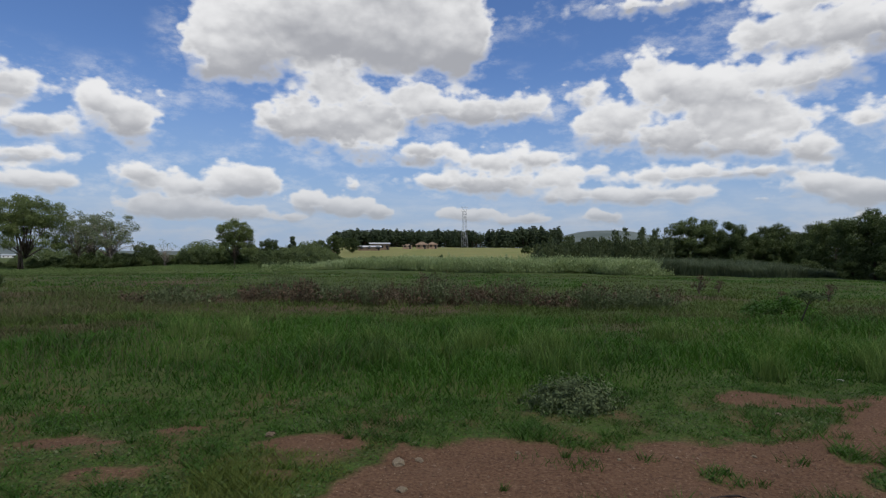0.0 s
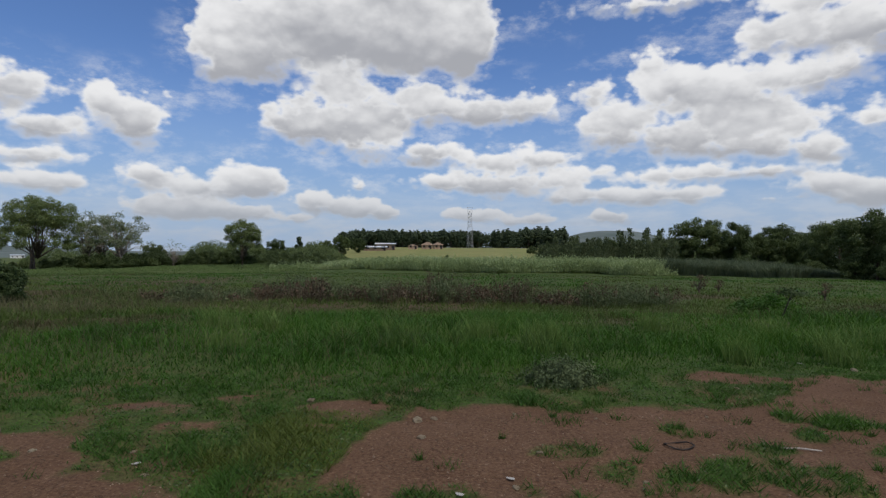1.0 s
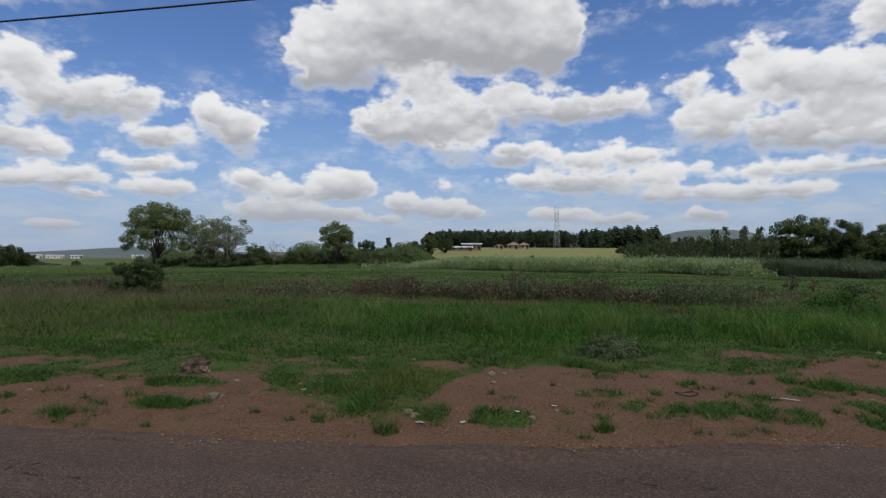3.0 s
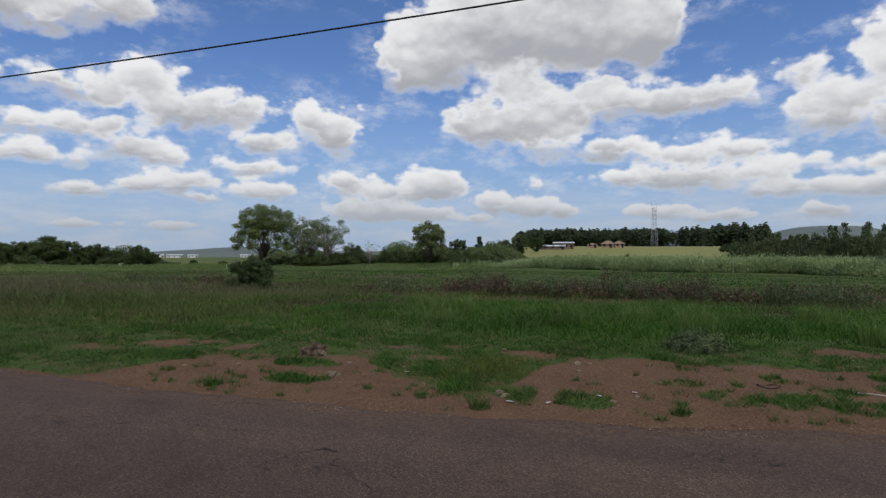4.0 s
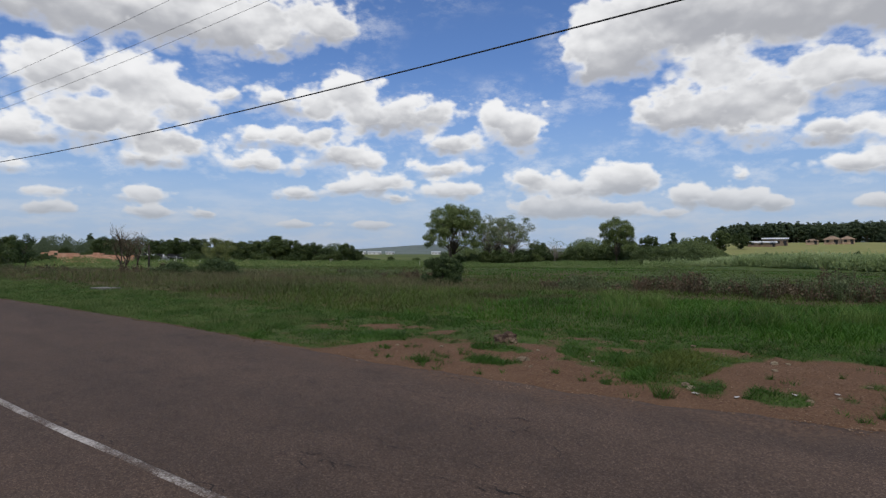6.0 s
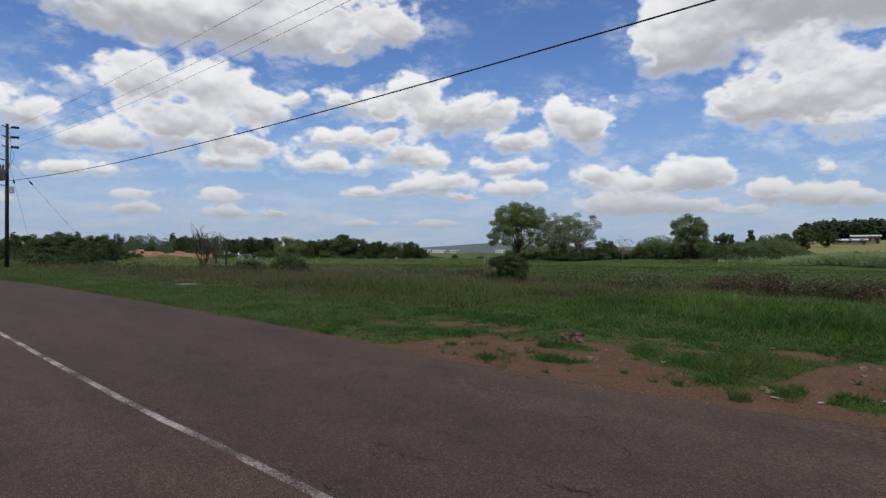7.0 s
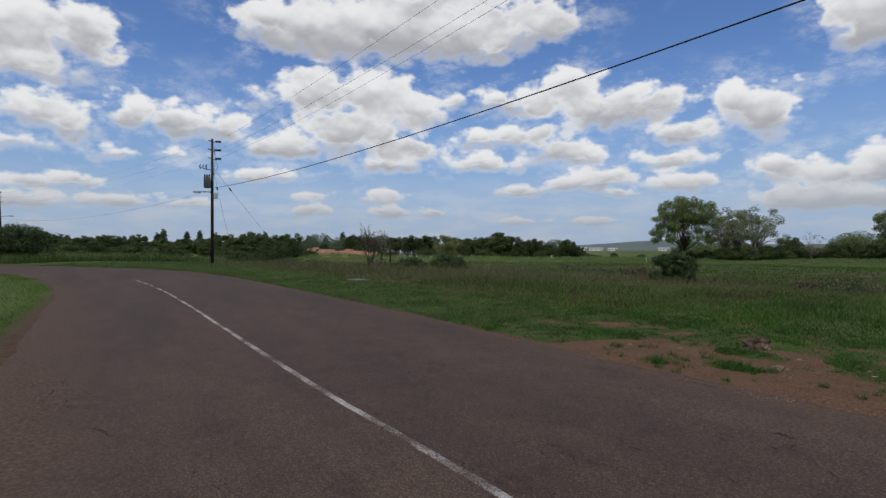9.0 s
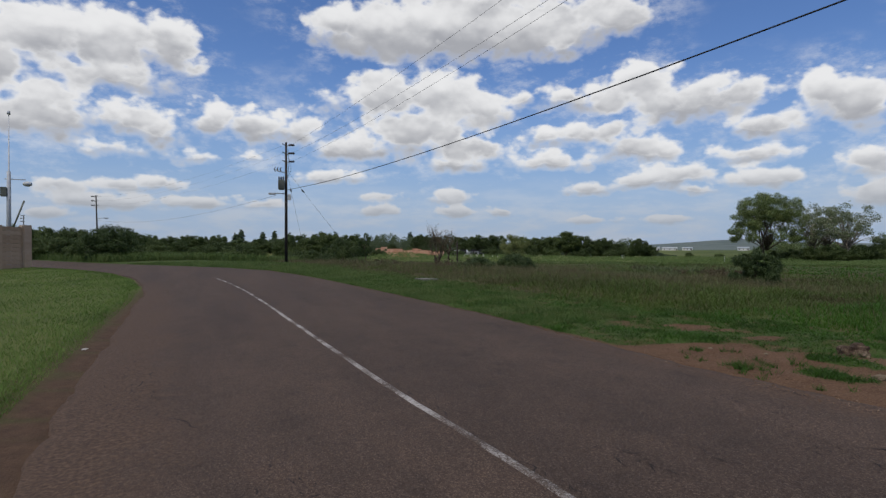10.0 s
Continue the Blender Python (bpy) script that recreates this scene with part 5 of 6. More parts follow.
far_wood("pine_backing", "shaded depth of the pine plantation", E0, -9.2, 16.2, 452, 20, 11.5, 0.22, 0.42, 60000, M_PINE, 107)
# belt beyond the bend
for i in range(26):
    az = 83 + i * 0.95 + rows.uniform(-0.3, 0.3)
    d = rows.uniform(185, 225) if az < 96 else rows.uniform(128, 152)
    more((broad_a, broad_b)[i % 2], *at_bearing(E1, az, d), rows.uniform(0, 360), rows.uniform(0.8, 1.05), rows.uniform(0.62, 0.85))
place(conif, *at_bearing(E0, 18.5, 200), 0, 1.0)
place(pine_a, *at_bearing(E0, 13.2, 425))
place(pine_b, *at_bearing(E0, 11.8, 425))
for i in range(18):
    az = 69 + i * 1.25 + rows.uniform(-0.5, 0.5)
    more(pine_a, *at_bearing(E1, az, rows.uniform(290, 330)), 40 * i, rows.uniform(0.8, 1.2), rows.uniform(0.55, 0.85))
for i in range(190):
    az = 14.2 - 21.4 * (i // 2) / 95 + rows.uniform(-0.2, 0.2)
    if -1.0 < az < 1.2 and i % 3:
        continue
    s = rows.uniform(0.8, 1.1) * (1.12 if az < -3.0 else 1.0)
    more((pine_a, pine_b)[rows.random() < 0.45], *at_bearing(E0, az, rows.uniform(415, 450)), rows.uniform(0, 360), s * 1.25, s)

acacia = tree("acacia_bush", "wide dark green thorn bush beside the road bend", "bush", 3.3, 7.6, -0.3, 90, 0.075, M_BUSH, M_BARK, 55, 330, limbs=14, clump=0.14)
place(acacia, *at_bearing(E1, 97.4, 63))
place(shrub_a, *at_bearing(E1, 94.0, 118), 0, 1.1, 1.1)
place(shrub_b, *at_bearing(E0, 28.0, 150), 0, 1.2, 1.3)
for az, d, k, s, sz in ((99.6, 70, 1, 0.7, 0.8), (95.0, 108, 1, 1.0, 0.8), (92.0, 112, 0, 1.1, 1.1), (89.0, 116, 1, 1.3, 1.25), (86.5, 120, 0, 1.1, 1.0), (100.4, 76, 0, 1.1, 1.1),
                        (101.8, 84, 1, 1.2, 1.25), (80.5, 60, 0, 0.7, 0.5), (79.0, 52, 1, 0.55, 0.45), (77.5, 64, 0, 0.85, 0.95), (76.4, 58, 1, 0.5, 0.4), (81.7, 70, 1, 0.8, 0.6),
                        (35.0, 139, 0, 1.1, 1.1), (37.5, 137, 1, 1.1, 1.0), (36.2, 138, 0, 1.0, 1.0), (34.0, 137, 1, 1.1, 1.2), (32.8, 138, 0, 1.1, 1.0), (38.8, 136, 0, 0.8, 0.7), (31.5, 146, 1, 1.3, 1.0), (30.3, 150, 0, 1.2, 1.2), (27.0, 152, 0, 1.3, 1.3), (25.6, 150, 1, 1.2, 1.3),
                        (24.2, 152, 0, 1.2, 1.4), (22.5, 150, 1, 1.3, 1.3), (21.2, 152, 0, 1.2, 1.3), (19.8, 152, 1, 1.3, 1.3), (18.6, 150, 0, 1.2, 1.1), (33.0, 150, 0, 1.3, 1.1),
                        (17.4, 152, 1, 1.2, 1.1), (38.4, 148, 1, 1.0, 0.7), (41.0, 150, 0, 0.5, 0.5), (43.0, 170, 1, 0.6, 0.5), (45.5, 175, 0, 0.6, 0.5), (40.2, 158, 1, 0.7, 0.6),
                        (4.4, 118, 0, 0.55, 0.9), (9.6, 128, 1, 0.4, 0.6), (-2.0, 150, 0, 0.6, 0.7), (-4.0, 260, 1, 1.2, 1.4), (-6.2, 160, 0, 1.2, 1.2),
                        (-22.5, 108, 0, 1.0, 1.0), (-27.4, 100, 1, 1.1, 1.0), (-30.5, 88, 0, 1.1, 1.0), (-33.6, 80, 1, 1.1, 1.0), (-17.8, 104, 1, 0.9, 0.95), (-25.0, 110, 1, 1.0, 0.8)):
    more((shrub_a, shrub_b)[k], *at_bearing(E0 if az < 48 else E1, az, d), rows.uniform(0, 360), s, sz)

for i in range(34):
    az = 16.8 + 0.47 * i + rows.uniform(-0.2, 0.2)
    more((shrub_a, shrub_b)[i % 2], *at_bearing(E0, az, rows.uniform(143, 162)), rows.uniform(0, 360), rows.uniform(0.8, 1.3), rows.uniform(0.75, 1.5))
for i in range(26):
    az = 9.0 + 0.5 * i + rows.uniform(-0.2, 0.2)
    more((shrub_a, shrub_b)[i % 2], *at_bearing(E0, az, rows.uniform(128, 142) + 2.0 * max(0, 14 - az)), rows.uniform(0, 360), rows.uniform(0.5, 0.9), rows.uniform(0.45, 0.8))
for i in range(40):
    az = 48.5 + 1.35 * i + rows.uniform(-0.5, 0.5)
    more((shrub_a, shrub_b)[i % 2], *at_bearing(E1, az, rows.uniform(165, 182) if az < 74 else rows.uniform(112, 140)), rows.uniform(0, 360), rows.uniform(0.8, 1.3), rows.uniform(0.7, 1.3))

willow = tree("willow_tree", "pale yellow-green drooping willow tree", "tree", 5.6, 6.4, 0.5, 60, 0.10, M_WILLOW, M_BARK, 61, 170, limbs=10, droop=1.2, clump=0.18)
ragged = tree("ragged_tree", "ragged dark green tree beside the building site", "tree", 4.3, 3.0, 0.1, 34, 0.07, M_BUSH, M_BARK, 57, 330, limbs=10, clump=0.27, group="ragged trees")
place(ragged, *at_bearing(E1, 75.3, 74))
more(ragged, *at_bearing(E1, 77.6, 72), 130, 0.85, 0.82)
more(ragged, *at_bearing(E1, 78.9, 86), 50, 0.9, 0.7)
more(ragged, *at_bearing(E1, 76.5, 80), 220, 0.9, 0.55)
place(willow, *at_bearing(E1, 60.9, 112))
bush = tree("bush", "dense dark green bush standing alone in the meadow", "bush", 1.85, 3.1, -0.9, 90, 0.045, M_BUSH, M_BARK, 63, 1700, limbs=8, clump=0.17)
place(bush, -21.3, 21.5, 0, 0.92, 1.08)
low = tree("low_bush", "low dark green bush in the long grass", "bush", 1.2, 2.6, -0.2, 40, 0.045, M_BUSH, M_BARK, 64, 900, limbs=4, group="low bushes", clump=0.32)
place(low, -31.4, 12.9)
more(low, -28.5, 9.0, 60, 0.7, 0.6)
more(low, *at_bearing(E1, 60.0, 41), 100, 0.9, 0.7)
brown = tree("brown_shrub", "sparse greyish brown shrub in the meadow", "shrub", 1.35, 1.5, 0.1, 10, 0.06, M_RUSTLEAF, M_BARK, 66, 200, limbs=8, group="brown shrubs", clump=0.3)
place(brown, 12.4, 34.2)
for az, d, s in ((-28.4, 36, 0.8), (-20.5, 40, 0.7), (65.4, 38, 0.75), (-25.0, 34, 0.5)):
    more(brown, *at_bearing(E0 if az < 48 else E1, az, d), 50, s)


def dead_tree():
    r = random.Random(4)
    root = empty("dead_tree", Matrix(), "leafless reddish brown thorn tree in the long grass", "tree")

    def twig(p, d, ln, rad, depth):
        pts = [p]
        for i in range(3):
            d = (d + Vector((r.uniform(-0.3, 0.3), r.uniform(-0.3, 0.3), r.uniform(-0.05, 0.25)))).normalized()
            pts.append(pts[-1] + d * ln / 3)
        part("branch" if depth else "trunk", tube_mesh("branch", pts, [rad, rad * 0.85, rad * 0.7, rad * 0.45], M_RUSTLEAF if depth > 1 else M_BARK, 5), root)
        if depth < 4:
            for i in range(3 if depth < 3 else 2):
                nd = (d + Vector((r.uniform(-0.9, 0.9), r.uniform(-0.9, 0.9), r.uniform(0.0, 0.5)))).normalized()
                twig(pts[2 if i else 3], nd, ln * 0.72, rad * 0.55, depth + 1)
    for a in (0, 2.1, 4.2):
        twig(Vector((0.12 * math.cos(a), 0.1 * math.sin(a), -0.1)), Vector((0.5 * math.cos(a), 0.5 * math.sin(a), 1)).normalized(), 1.05, 0.055, 0)
    rng = np.random.default_rng(5)
    d = rng.normal(0, 1, (700, 3))
    d /= np.linalg.norm(d, axis=1)[:, None]
    c = d * rng.uniform(0.4, 1, 700)[:, None] * [1.0, 1.0, 0.75] + [0, 0, 1.5]
    part("dry_leaves", leaf_mesh("dry_leaves", c, d, rng.uniform(0.02, 0.05, 700), M_RUSTLEAF), root, "sparse rusty dry leaves")
    return root


place(dead_tree(), *at_bearing(E1, 67.9, 41), 0, 1.4, 1.25)


def weed_clump(h, w, n_leaf):
    """Vertices of one clump: stalks and leaves as narrow quads."""
    n = 46
    a, rr = RNG.uniform(0, 6.28, n), w / 2 * RNG.uniform(0, 1, n) ** 0.5
    hh = h * RNG.uniform(0.5, 1.1, n)
    base = np.stack([rr * np.cos(a), rr * np.sin(a), 0 * a], -1)
    tip = base * 1.25 + np.stack([0 * a, 0 * a, hh], -1) + RNG.normal(0, 0.05, (n, 3))
    b = RNG.uniform(0, 6.28, n)
    side = np.stack([np.cos(b), np.sin(b), 0 * b], -1) * 0.012
    v = np.stack([base - side, base + side, tip + side * 0.5, tip - side * 0.5], 1).reshape(-1, 3)
    k = RNG.integers(0, n, n_leaf)
    u = RNG.uniform(0.15, 1, n_leaf) ** 0.8
    c = base[k] * (1 - u)[:, None] + tip[k] * u[:, None] + RNG.normal(0, 0.07, (n_leaf, 3)) * [1, 1, 0.4]
    c[:, 2] = np.abs(c[:, 2])
    t1 = RNG.normal(0, 1, (n_leaf, 3))
    t1 /= np.linalg.norm(t1, axis=1)[:, None]
    t2 = np.cross(t1, RNG.normal(0, 1, (n_leaf, 3)))
    sz = RNG.uniform(0.03, 0.07, n_leaf)[:, None]
    lv = np.stack([c - t1 * sz, c + t2 * sz * 0.45, c + t1 * sz, c - t2 * sz * 0.45], 1).reshape(-1, 3)
    return np.concatenate([v, lv])


def weed_band():
    global RNG
    RNG = np.random.default_rng(71)
    made = {"rusty": [], "green": []}
    for i in range(150):
        if i < 100:
            az, d, eye, s = 30.5 - 46.5 * i / 100 + rows.uniform(-0.5, 0.5), rows.uniform(25.5, 31.5), E0, 1.0
        else:
            az, d, eye, s = rows.uniform(40, 74), rows.uniform(30, 54), E1, 0.62
        x, y = at_bearing(eye, az, d)
        gap = float(vnoise(np.array(az * 1.0), np.array(0.0), 2.3, 77))
        h = s * rows.uniform(0.4, 1.05) * (0.9 + 0.5 * gap)
        if gap < -0.5 and i % 3:
            continue
        kind = "green" if rows.random() < 0.45 else "rusty"
        made[kind].append(weed_clump(h, rows.uniform(0.8, 1.9), 420) + [x, y, land1(x, y)])
    for kind, mat, label in (("rusty", M_RUSTLEAF, "tall reddish brown seeding weeds across the meadow"), ("green", M_CANE, "tall dull green weeds among the rusty ones")):
        v = np.concatenate(made[kind])
        stuff(kind + "_weeds", mesh_np(kind + "_weeds", v, np.arange(len(v)).reshape(-1, 4), mat), label, "weeds")


weed_band()


def grey_bush():
    global RNG
    RNG = np.random.default_rng(81)
    root = empty("grey_bush", pose(0.78, 4.55, land1(0.78, 4.4)), "low grey-green bushy weed at the edge of the tall grass", "weed")
    n = 5200
    d = RNG.normal(0, 1, (n, 3))
    d /= np.linalg.norm(d, axis=1)[:, None]
    d[:, 2] = np.abs(d[:, 2])
    c = d * RNG.uniform(0.3, 1.0, n)[:, None] ** 0.6 * [0.46, 0.36, 0.30] * (1 + 0.25 * np.sin(9 * d[:, 0]) * np.cos(8 * d[:, 1]))[:, None]
    part("leaves", leaf_mesh("leaves", c, d, RNG.uniform(0.010, 0.022, n), M_GREYLEAF), root)
    n = 70
    a, lean = RNG.uniform(0, 6.28, n), RNG.uniform(0.1, 0.45, n)
    b0 = np.stack([0.06 * np.cos(a), 0.06 * np.sin(a), 0 * a], -1)
    tip = np.stack([lean * np.cos(a), lean * 0.8 * np.sin(a), RNG.uniform(0.2, 0.34, n)], -1)
    sd = np.stack([-np.sin(a), np.cos(a), 0 * a], -1) * 0.004
    part("stalks", mesh_np("stalks", np.stack([b0 - sd, b0 + sd, tip], 1).reshape(-1, 3), np.arange(3 * n).reshape(-1, 3), M_GREYLEAF), root)


grey_bush()


# ---- rock, stones, litter on the verge ----
def lump(name, sx, sy, sz, seed, mat, sub=3, rough=0.3, flat=0.25):
    bm = bmesh.new()
    bmesh.ops.create_icosphere(bm, subdivisions=sub, radius=1)
    for v in bm.verts:
        p = v.co.copy()
        f = 1 + rough * noise.noise(p * 1.3 + Vector((seed, 0, 0))) + rough * 0.5 * noise.noise(p * 3.1 + Vector((0, seed, 0)))
        f += rough * 0.35 * abs(noise.noise(p * 6.0 + Vector((0, 0, seed))))
        v.co = Vector((p.x * sx, p.y * sy, max(min(p.z, 0.78), -flat) * sz)) * f
    return from_bm(name, bm, mat, False)


rock = new("rock", lump("rock", 0.165, 0.13, 0.15, 3.3, M_ROCK, 4, 0.5))
place(rock, -4.0, 2.28, 25)
tagged(rock, "pale-topped brown rock lying on the bare soil", "rock")
stone_meshes = [lump("stone", 1, 0.75, 0.5, 5.1 + i, M_STONE, 2, 0.45) for i in range(4)]
spots = [(-3.18, 1.42, 0.085), (-0.55, 2.6, 0.04), (-0.64, 3.05, 0.06), (-0.5, 3.12, 0.035), (0.35, 2.37, 0.03), (-1.07, 1.27, 0.05), (-1.15, 1.36, 0.06),
         (-2.6, 2.1, 0.03), (-2.3, 1.75, 0.025), (-3.3, 2.0, 0.03), (0.15, 1.8, 0.03), (-0.05, 1.5, 0.035), (1.0, 1.95, 0.025), (4.43, 5.6, 0.05), (2.6, 4.5, 0.03),
         (-4.6, 1.5, 0.03), (-5.2, 1.2, 0.025), (-1.7, 3.45, 0.05), (1.9, 3.4, 0.02), (3.2, 3.7, 0.03), (0.9, 3.2, 0.02), (-2.9, 1.15, 0.03), (0.2, 3.3, 0.025), (5.2, 5.0, 0.05)]
for i, (x, y, s) in enumerate(spots):
    ob = new("stone", stone_meshes[i % 4])
    ob.matrix_basis = pose(x, y, land1(x, y) + 0.1 * s, 0, 0, 47 * i) @ Matrix.Diagonal((s, s, s, 1))
    tagged(ob, "small pale brown stone on the bare soil", "stone", "stones on the verge")
litter_mesh = lump("litter", 1, 0.6, 0.12, 9.0, M_PALE, 2, 0.5)
for i, (x, y, s) in enumerate([(-0.98, 1.12, 0.036), (-0.62, 1.2, 0.034), (0.12, 1.9, 0.03), (-2.45, 1.9, 0.03), (4.0, 6.0, 0.05), (-9.75, -6.82, 0.08), (-17.5, -11.0, 0.09), (-0.2, 1.62, 0.03)]):
    ob = new("litter", litter_mesh)
    ob.matrix_basis = pose(x, y, land1(x, y) + 0.03 * s + 0.012, 0, 0, 71 * i) @ Matrix.Diagonal((s, s, s, 1))
    tagged(ob, "crumpled white scrap lying on the verge", "litter", "scraps of litter")


def gravel():
    global RNG
    RNG = np.random.default_rng(91)
    n = 12000
    x = RNG.uniform(-7.5, 5.5, n)
    y = along(ROAD_R, x) + RNG.uniform(-0.06, 4.5, n)
    keep = soil(x, y) > RNG.uniform(0.35, 1.0, n)
    x, y = x[keep], y[keep]
    n = len(x)
    s = 0.003 + 0.010 * RNG.uniform(0, 1, n) ** 3
    o = np.array([(1, 0, 0), (-1, 0, 0), (0, 1, 0), (0, -1, 0), (0, 0, 0.8), (0, 0, -0.5)], float)
    v = o[None] * s[:, None, None] * RNG.uniform(0.6, 1.4, (n, 6, 1)) + np.stack([x, y, land(x, y) + s * 0.3], -1)[:, None]
    f = np.array([(0, 2, 4), (2, 1, 4), (1, 3, 4), (3, 0, 4), (2, 0, 5), (1, 2, 5), (3, 1, 5), (0, 3, 5)])
    tri = (np.arange(n)[:, None, None] * 6 + f[None]).reshape(-1, 3)
    stuff("gravel", mesh_np("gravel", v.reshape(-1, 3), tri, M_GRAVEL), "loose reddish gravel on the bare verge", "gravel")


gravel()
_w = [(0.11 * math.cos(a / 14 * 6.0), 0.075 * math.sin(a / 14 * 6.0), 0.012 + 0.01 * math.sin(a)) for a in range(15)]
loop = new("wire_loop", tube_mesh("wire_loop", _w, [0.007] * 15, M_POLE, 6))
place(loop, 1.42, 2.62)
tagged(loop, "dark loop of old hose on the soil", "hose")
plank = new("stick", tube_mesh("stick", [(-0.13, 0.03, 0.015), (0.0, 0, 0.02), (0.14, -0.045, 0.012)], [0.007, 0.008, 0.005], M_DRYSTICK, 6))
place(plank, 2.32, 2.66, 10)
tagged(plank, "pale dry stick lying on the soil", "stick")
def sapling():
    rng = np.random.default_rng(44)
    root = empty("sapling", pose(6.3, 11.2, land1(6.3, 11.2)), "thin leaning sapling with a small leafy top", "sapling")
    part("stem", tube_mesh("stem", [(-0.12, 0, -0.1), (0.02, 0, 0.25), (0.1, 0.02, 0.42), (0.17, 0.02, 0.56)], [0.018, 0.015, 0.012, 0.008], M_POLE, 6), root)
    for dx, dz in ((-0.22, 0.62), (0.3, 0.56), (0.05, 0.68)):
        part("twig", tube_mesh("twig", [(0.1, 0.02, 0.42), (0.1 + 0.6 * dx, 0.0, 0.3 + 0.5 * dz), (0.12 + dx, 0.0, dz)], [0.008, 0.006, 0.003], M_POLE, 5), root)
    d = rng.normal(0, 1, (420, 3))
    c = d * [0.16, 0.12, 0.04] + np.array([[0.0, 0, 0.66], [0.3, 0, 0.58], [0.15, 0.05, 0.6]])[rng.integers(0, 3, 420)]
    part("leaves", leaf_mesh("leaves", c, d + [0, 0, 1], rng.uniform(0.015, 0.035, 420), M_BUSH), root)


sapling()
mound = tree("green_mound", "low spreading bright green shrub in the meadow", "shrub", 0.75, 2.2, -0.3, 40, 0.035, M_LUSH, M_BARK, 68, 1200, limbs=4, clump=0.2)
place(mound, 7.0, 13.6, 0, 1.0, 0.8)


# ---- power line ----
def power_pole(h, full):
    root = empty("power_pole", Matrix(), "dark wooden power pole with a transformer and street lamp" if full else "dark wooden power pole beyond the bend", "power pole", "power poles")
    part("pole", tube_mesh("pole", [(0, 0, -0.8), (0, 0, h * 0.5), (0, 0, h)], [0.115, 0.10, 0.075], M_POLE, 12), root)
    for i in range(3):
        z = h - 0.2 - 0.6 * i
        arm = part("bracket", tube_mesh("bracket", [(0.05, 0, z - 0.08), (0.22, 0, z - 0.02), (0.34, 0, z)], [0.03, 0.028, 0.025], M_STEEL, 6), root)
        pts = [(0.18 + 0.07 * j, 0, z + 0.02) for j in range(7)]
        part("insulator", tube_mesh("insulator", pts, [0.04, 0.095, 0.055, 0.1, 0.055, 0.095, 0.035], M_INSUL, 10), arm, "brown porcelain insulator")
        part("stub", tube_mesh("stub", [(-0.08, 0, z), (-0.26, 0, z + 0.1)], [0.03, 0.035], M_INSUL, 6), root)
    if full:
        bm = bmesh.new()
        box_bm(bm, -0.56, -0.10, -0.24, 0.24, h - 3.45, h - 2.72, 0.05)
        for k in range(5):
            box_bm(bm, -0.53 + 0.09 * k, -0.50 + 0.09 * k, -0.29, 0.29, h - 3.36, h - 2.84)
        tank = part("transformer", from_bm("transformer", bm, M_TRAFO), root, "grey-green finned transformer tank")
        for k in (-1, 0, 1):
            part("bushing", tube_mesh("bushing", [(-0.34 + 0.15 * k, 0, h - 2.73), (-0.34 + 0.15 * k, 0, h - 2.6), (-0.34 + 0.15 * k, 0, h - 2.48)], [0.05, 0.065, 0.03], M_INSUL, 8), tank)
        fuse_arm = part("fuse_arm", tube_mesh("fuse_arm", [(-0.05, 0, h - 2.2), (-0.5, 0, h - 2.12), (-0.8, 0, h - 1.98)], [0.035] * 3, M_STEEL, 6), root)
        for k in range(3):
            part("fuse", tube_mesh("fuse", [(-0.35 - 0.2 * k, 0, h - 2.15), (-0.42 - 0.2 * k, 0, h - 1.95), (-0.34 - 0.2 * k, 0, h - 1.8)], [0.03, 0.04, 0.025], M_INSUL, 6), fuse_arm)
        lamp_arm = part("lamp_arm", tube_mesh("lamp_arm", [(0, 0, h - 3.75), (-0.6, 0, h - 3.7), (-0.8, 0, h - 3.72)], [0.03] * 3, M_STEEL, 6), root)
        bm = bmesh.new()
        box_bm(bm, -1.25, -0.7, -0.12, 0.12, h - 3.82, h - 3.67, 0.05)
        part("lamp_head", from_bm("lamp_head", bm, M_BOX), lamp_arm, "grey street lamp head")
        part("meter_box", box("meter_box", 0.105, 0.36, -0.2, 0.1, h - 4.18, h - 3.78, M_BOX, 0.02), root, "light grey metal box")
        for k, dz in ((0, 0.0), (1, -0.4)):
            part("jumper", tube_mesh("jumper", [(0.12, 0, h - 0.5), (0.2 + 0.15 * k, -0.1, h - 1.6 + dz), (0.1, 0, h - 2.6)], [0.012] * 3, M_CABLE, 5), root)
    else:
        lamp_arm = part("lamp_arm", tube_mesh("lamp_arm", [(0, 0, h - 3.2), (-0.9, 0, h - 3.1)], [0.03] * 2, M_STEEL, 6), root)
        part("lamp_head", box("lamp_head", -1.4, -0.85, -0.12, 0.12, h - 3.2, h - 3.05, M_BOX, 0.04), lamp_arm, "grey street lamp head")
    return root


PX, PY = -42.9, 0.42
PZ, PH = land1(PX, PY), 8.8
pole_1 = power_pole(PH, True)
pole_1.matrix_basis = pose(PX, PY, PZ, 0, 0, 82.8)
far_pole = power_pole(8.6, False)
QX, QY = at_bearing(E1, 98.3, 92)
far_pole.matrix_basis = pose(QX, QY, land1(QX, QY), 0, 1.5, -82)
RX, RY = at_bearing(E1, 103.4, 150)
copy_thing(far_pole, pose(RX, RY, land1(RX, RY), 0, 0, -82))
NX, NY = 14.96, 4.47                       # the next pole, behind the walker
next_pole = copy_thing(far_pole, pose(NX, NY, land1(NX, NY), 0, 0, 0) @ Matrix.Diagonal((1, 1, 1.03, 1)))


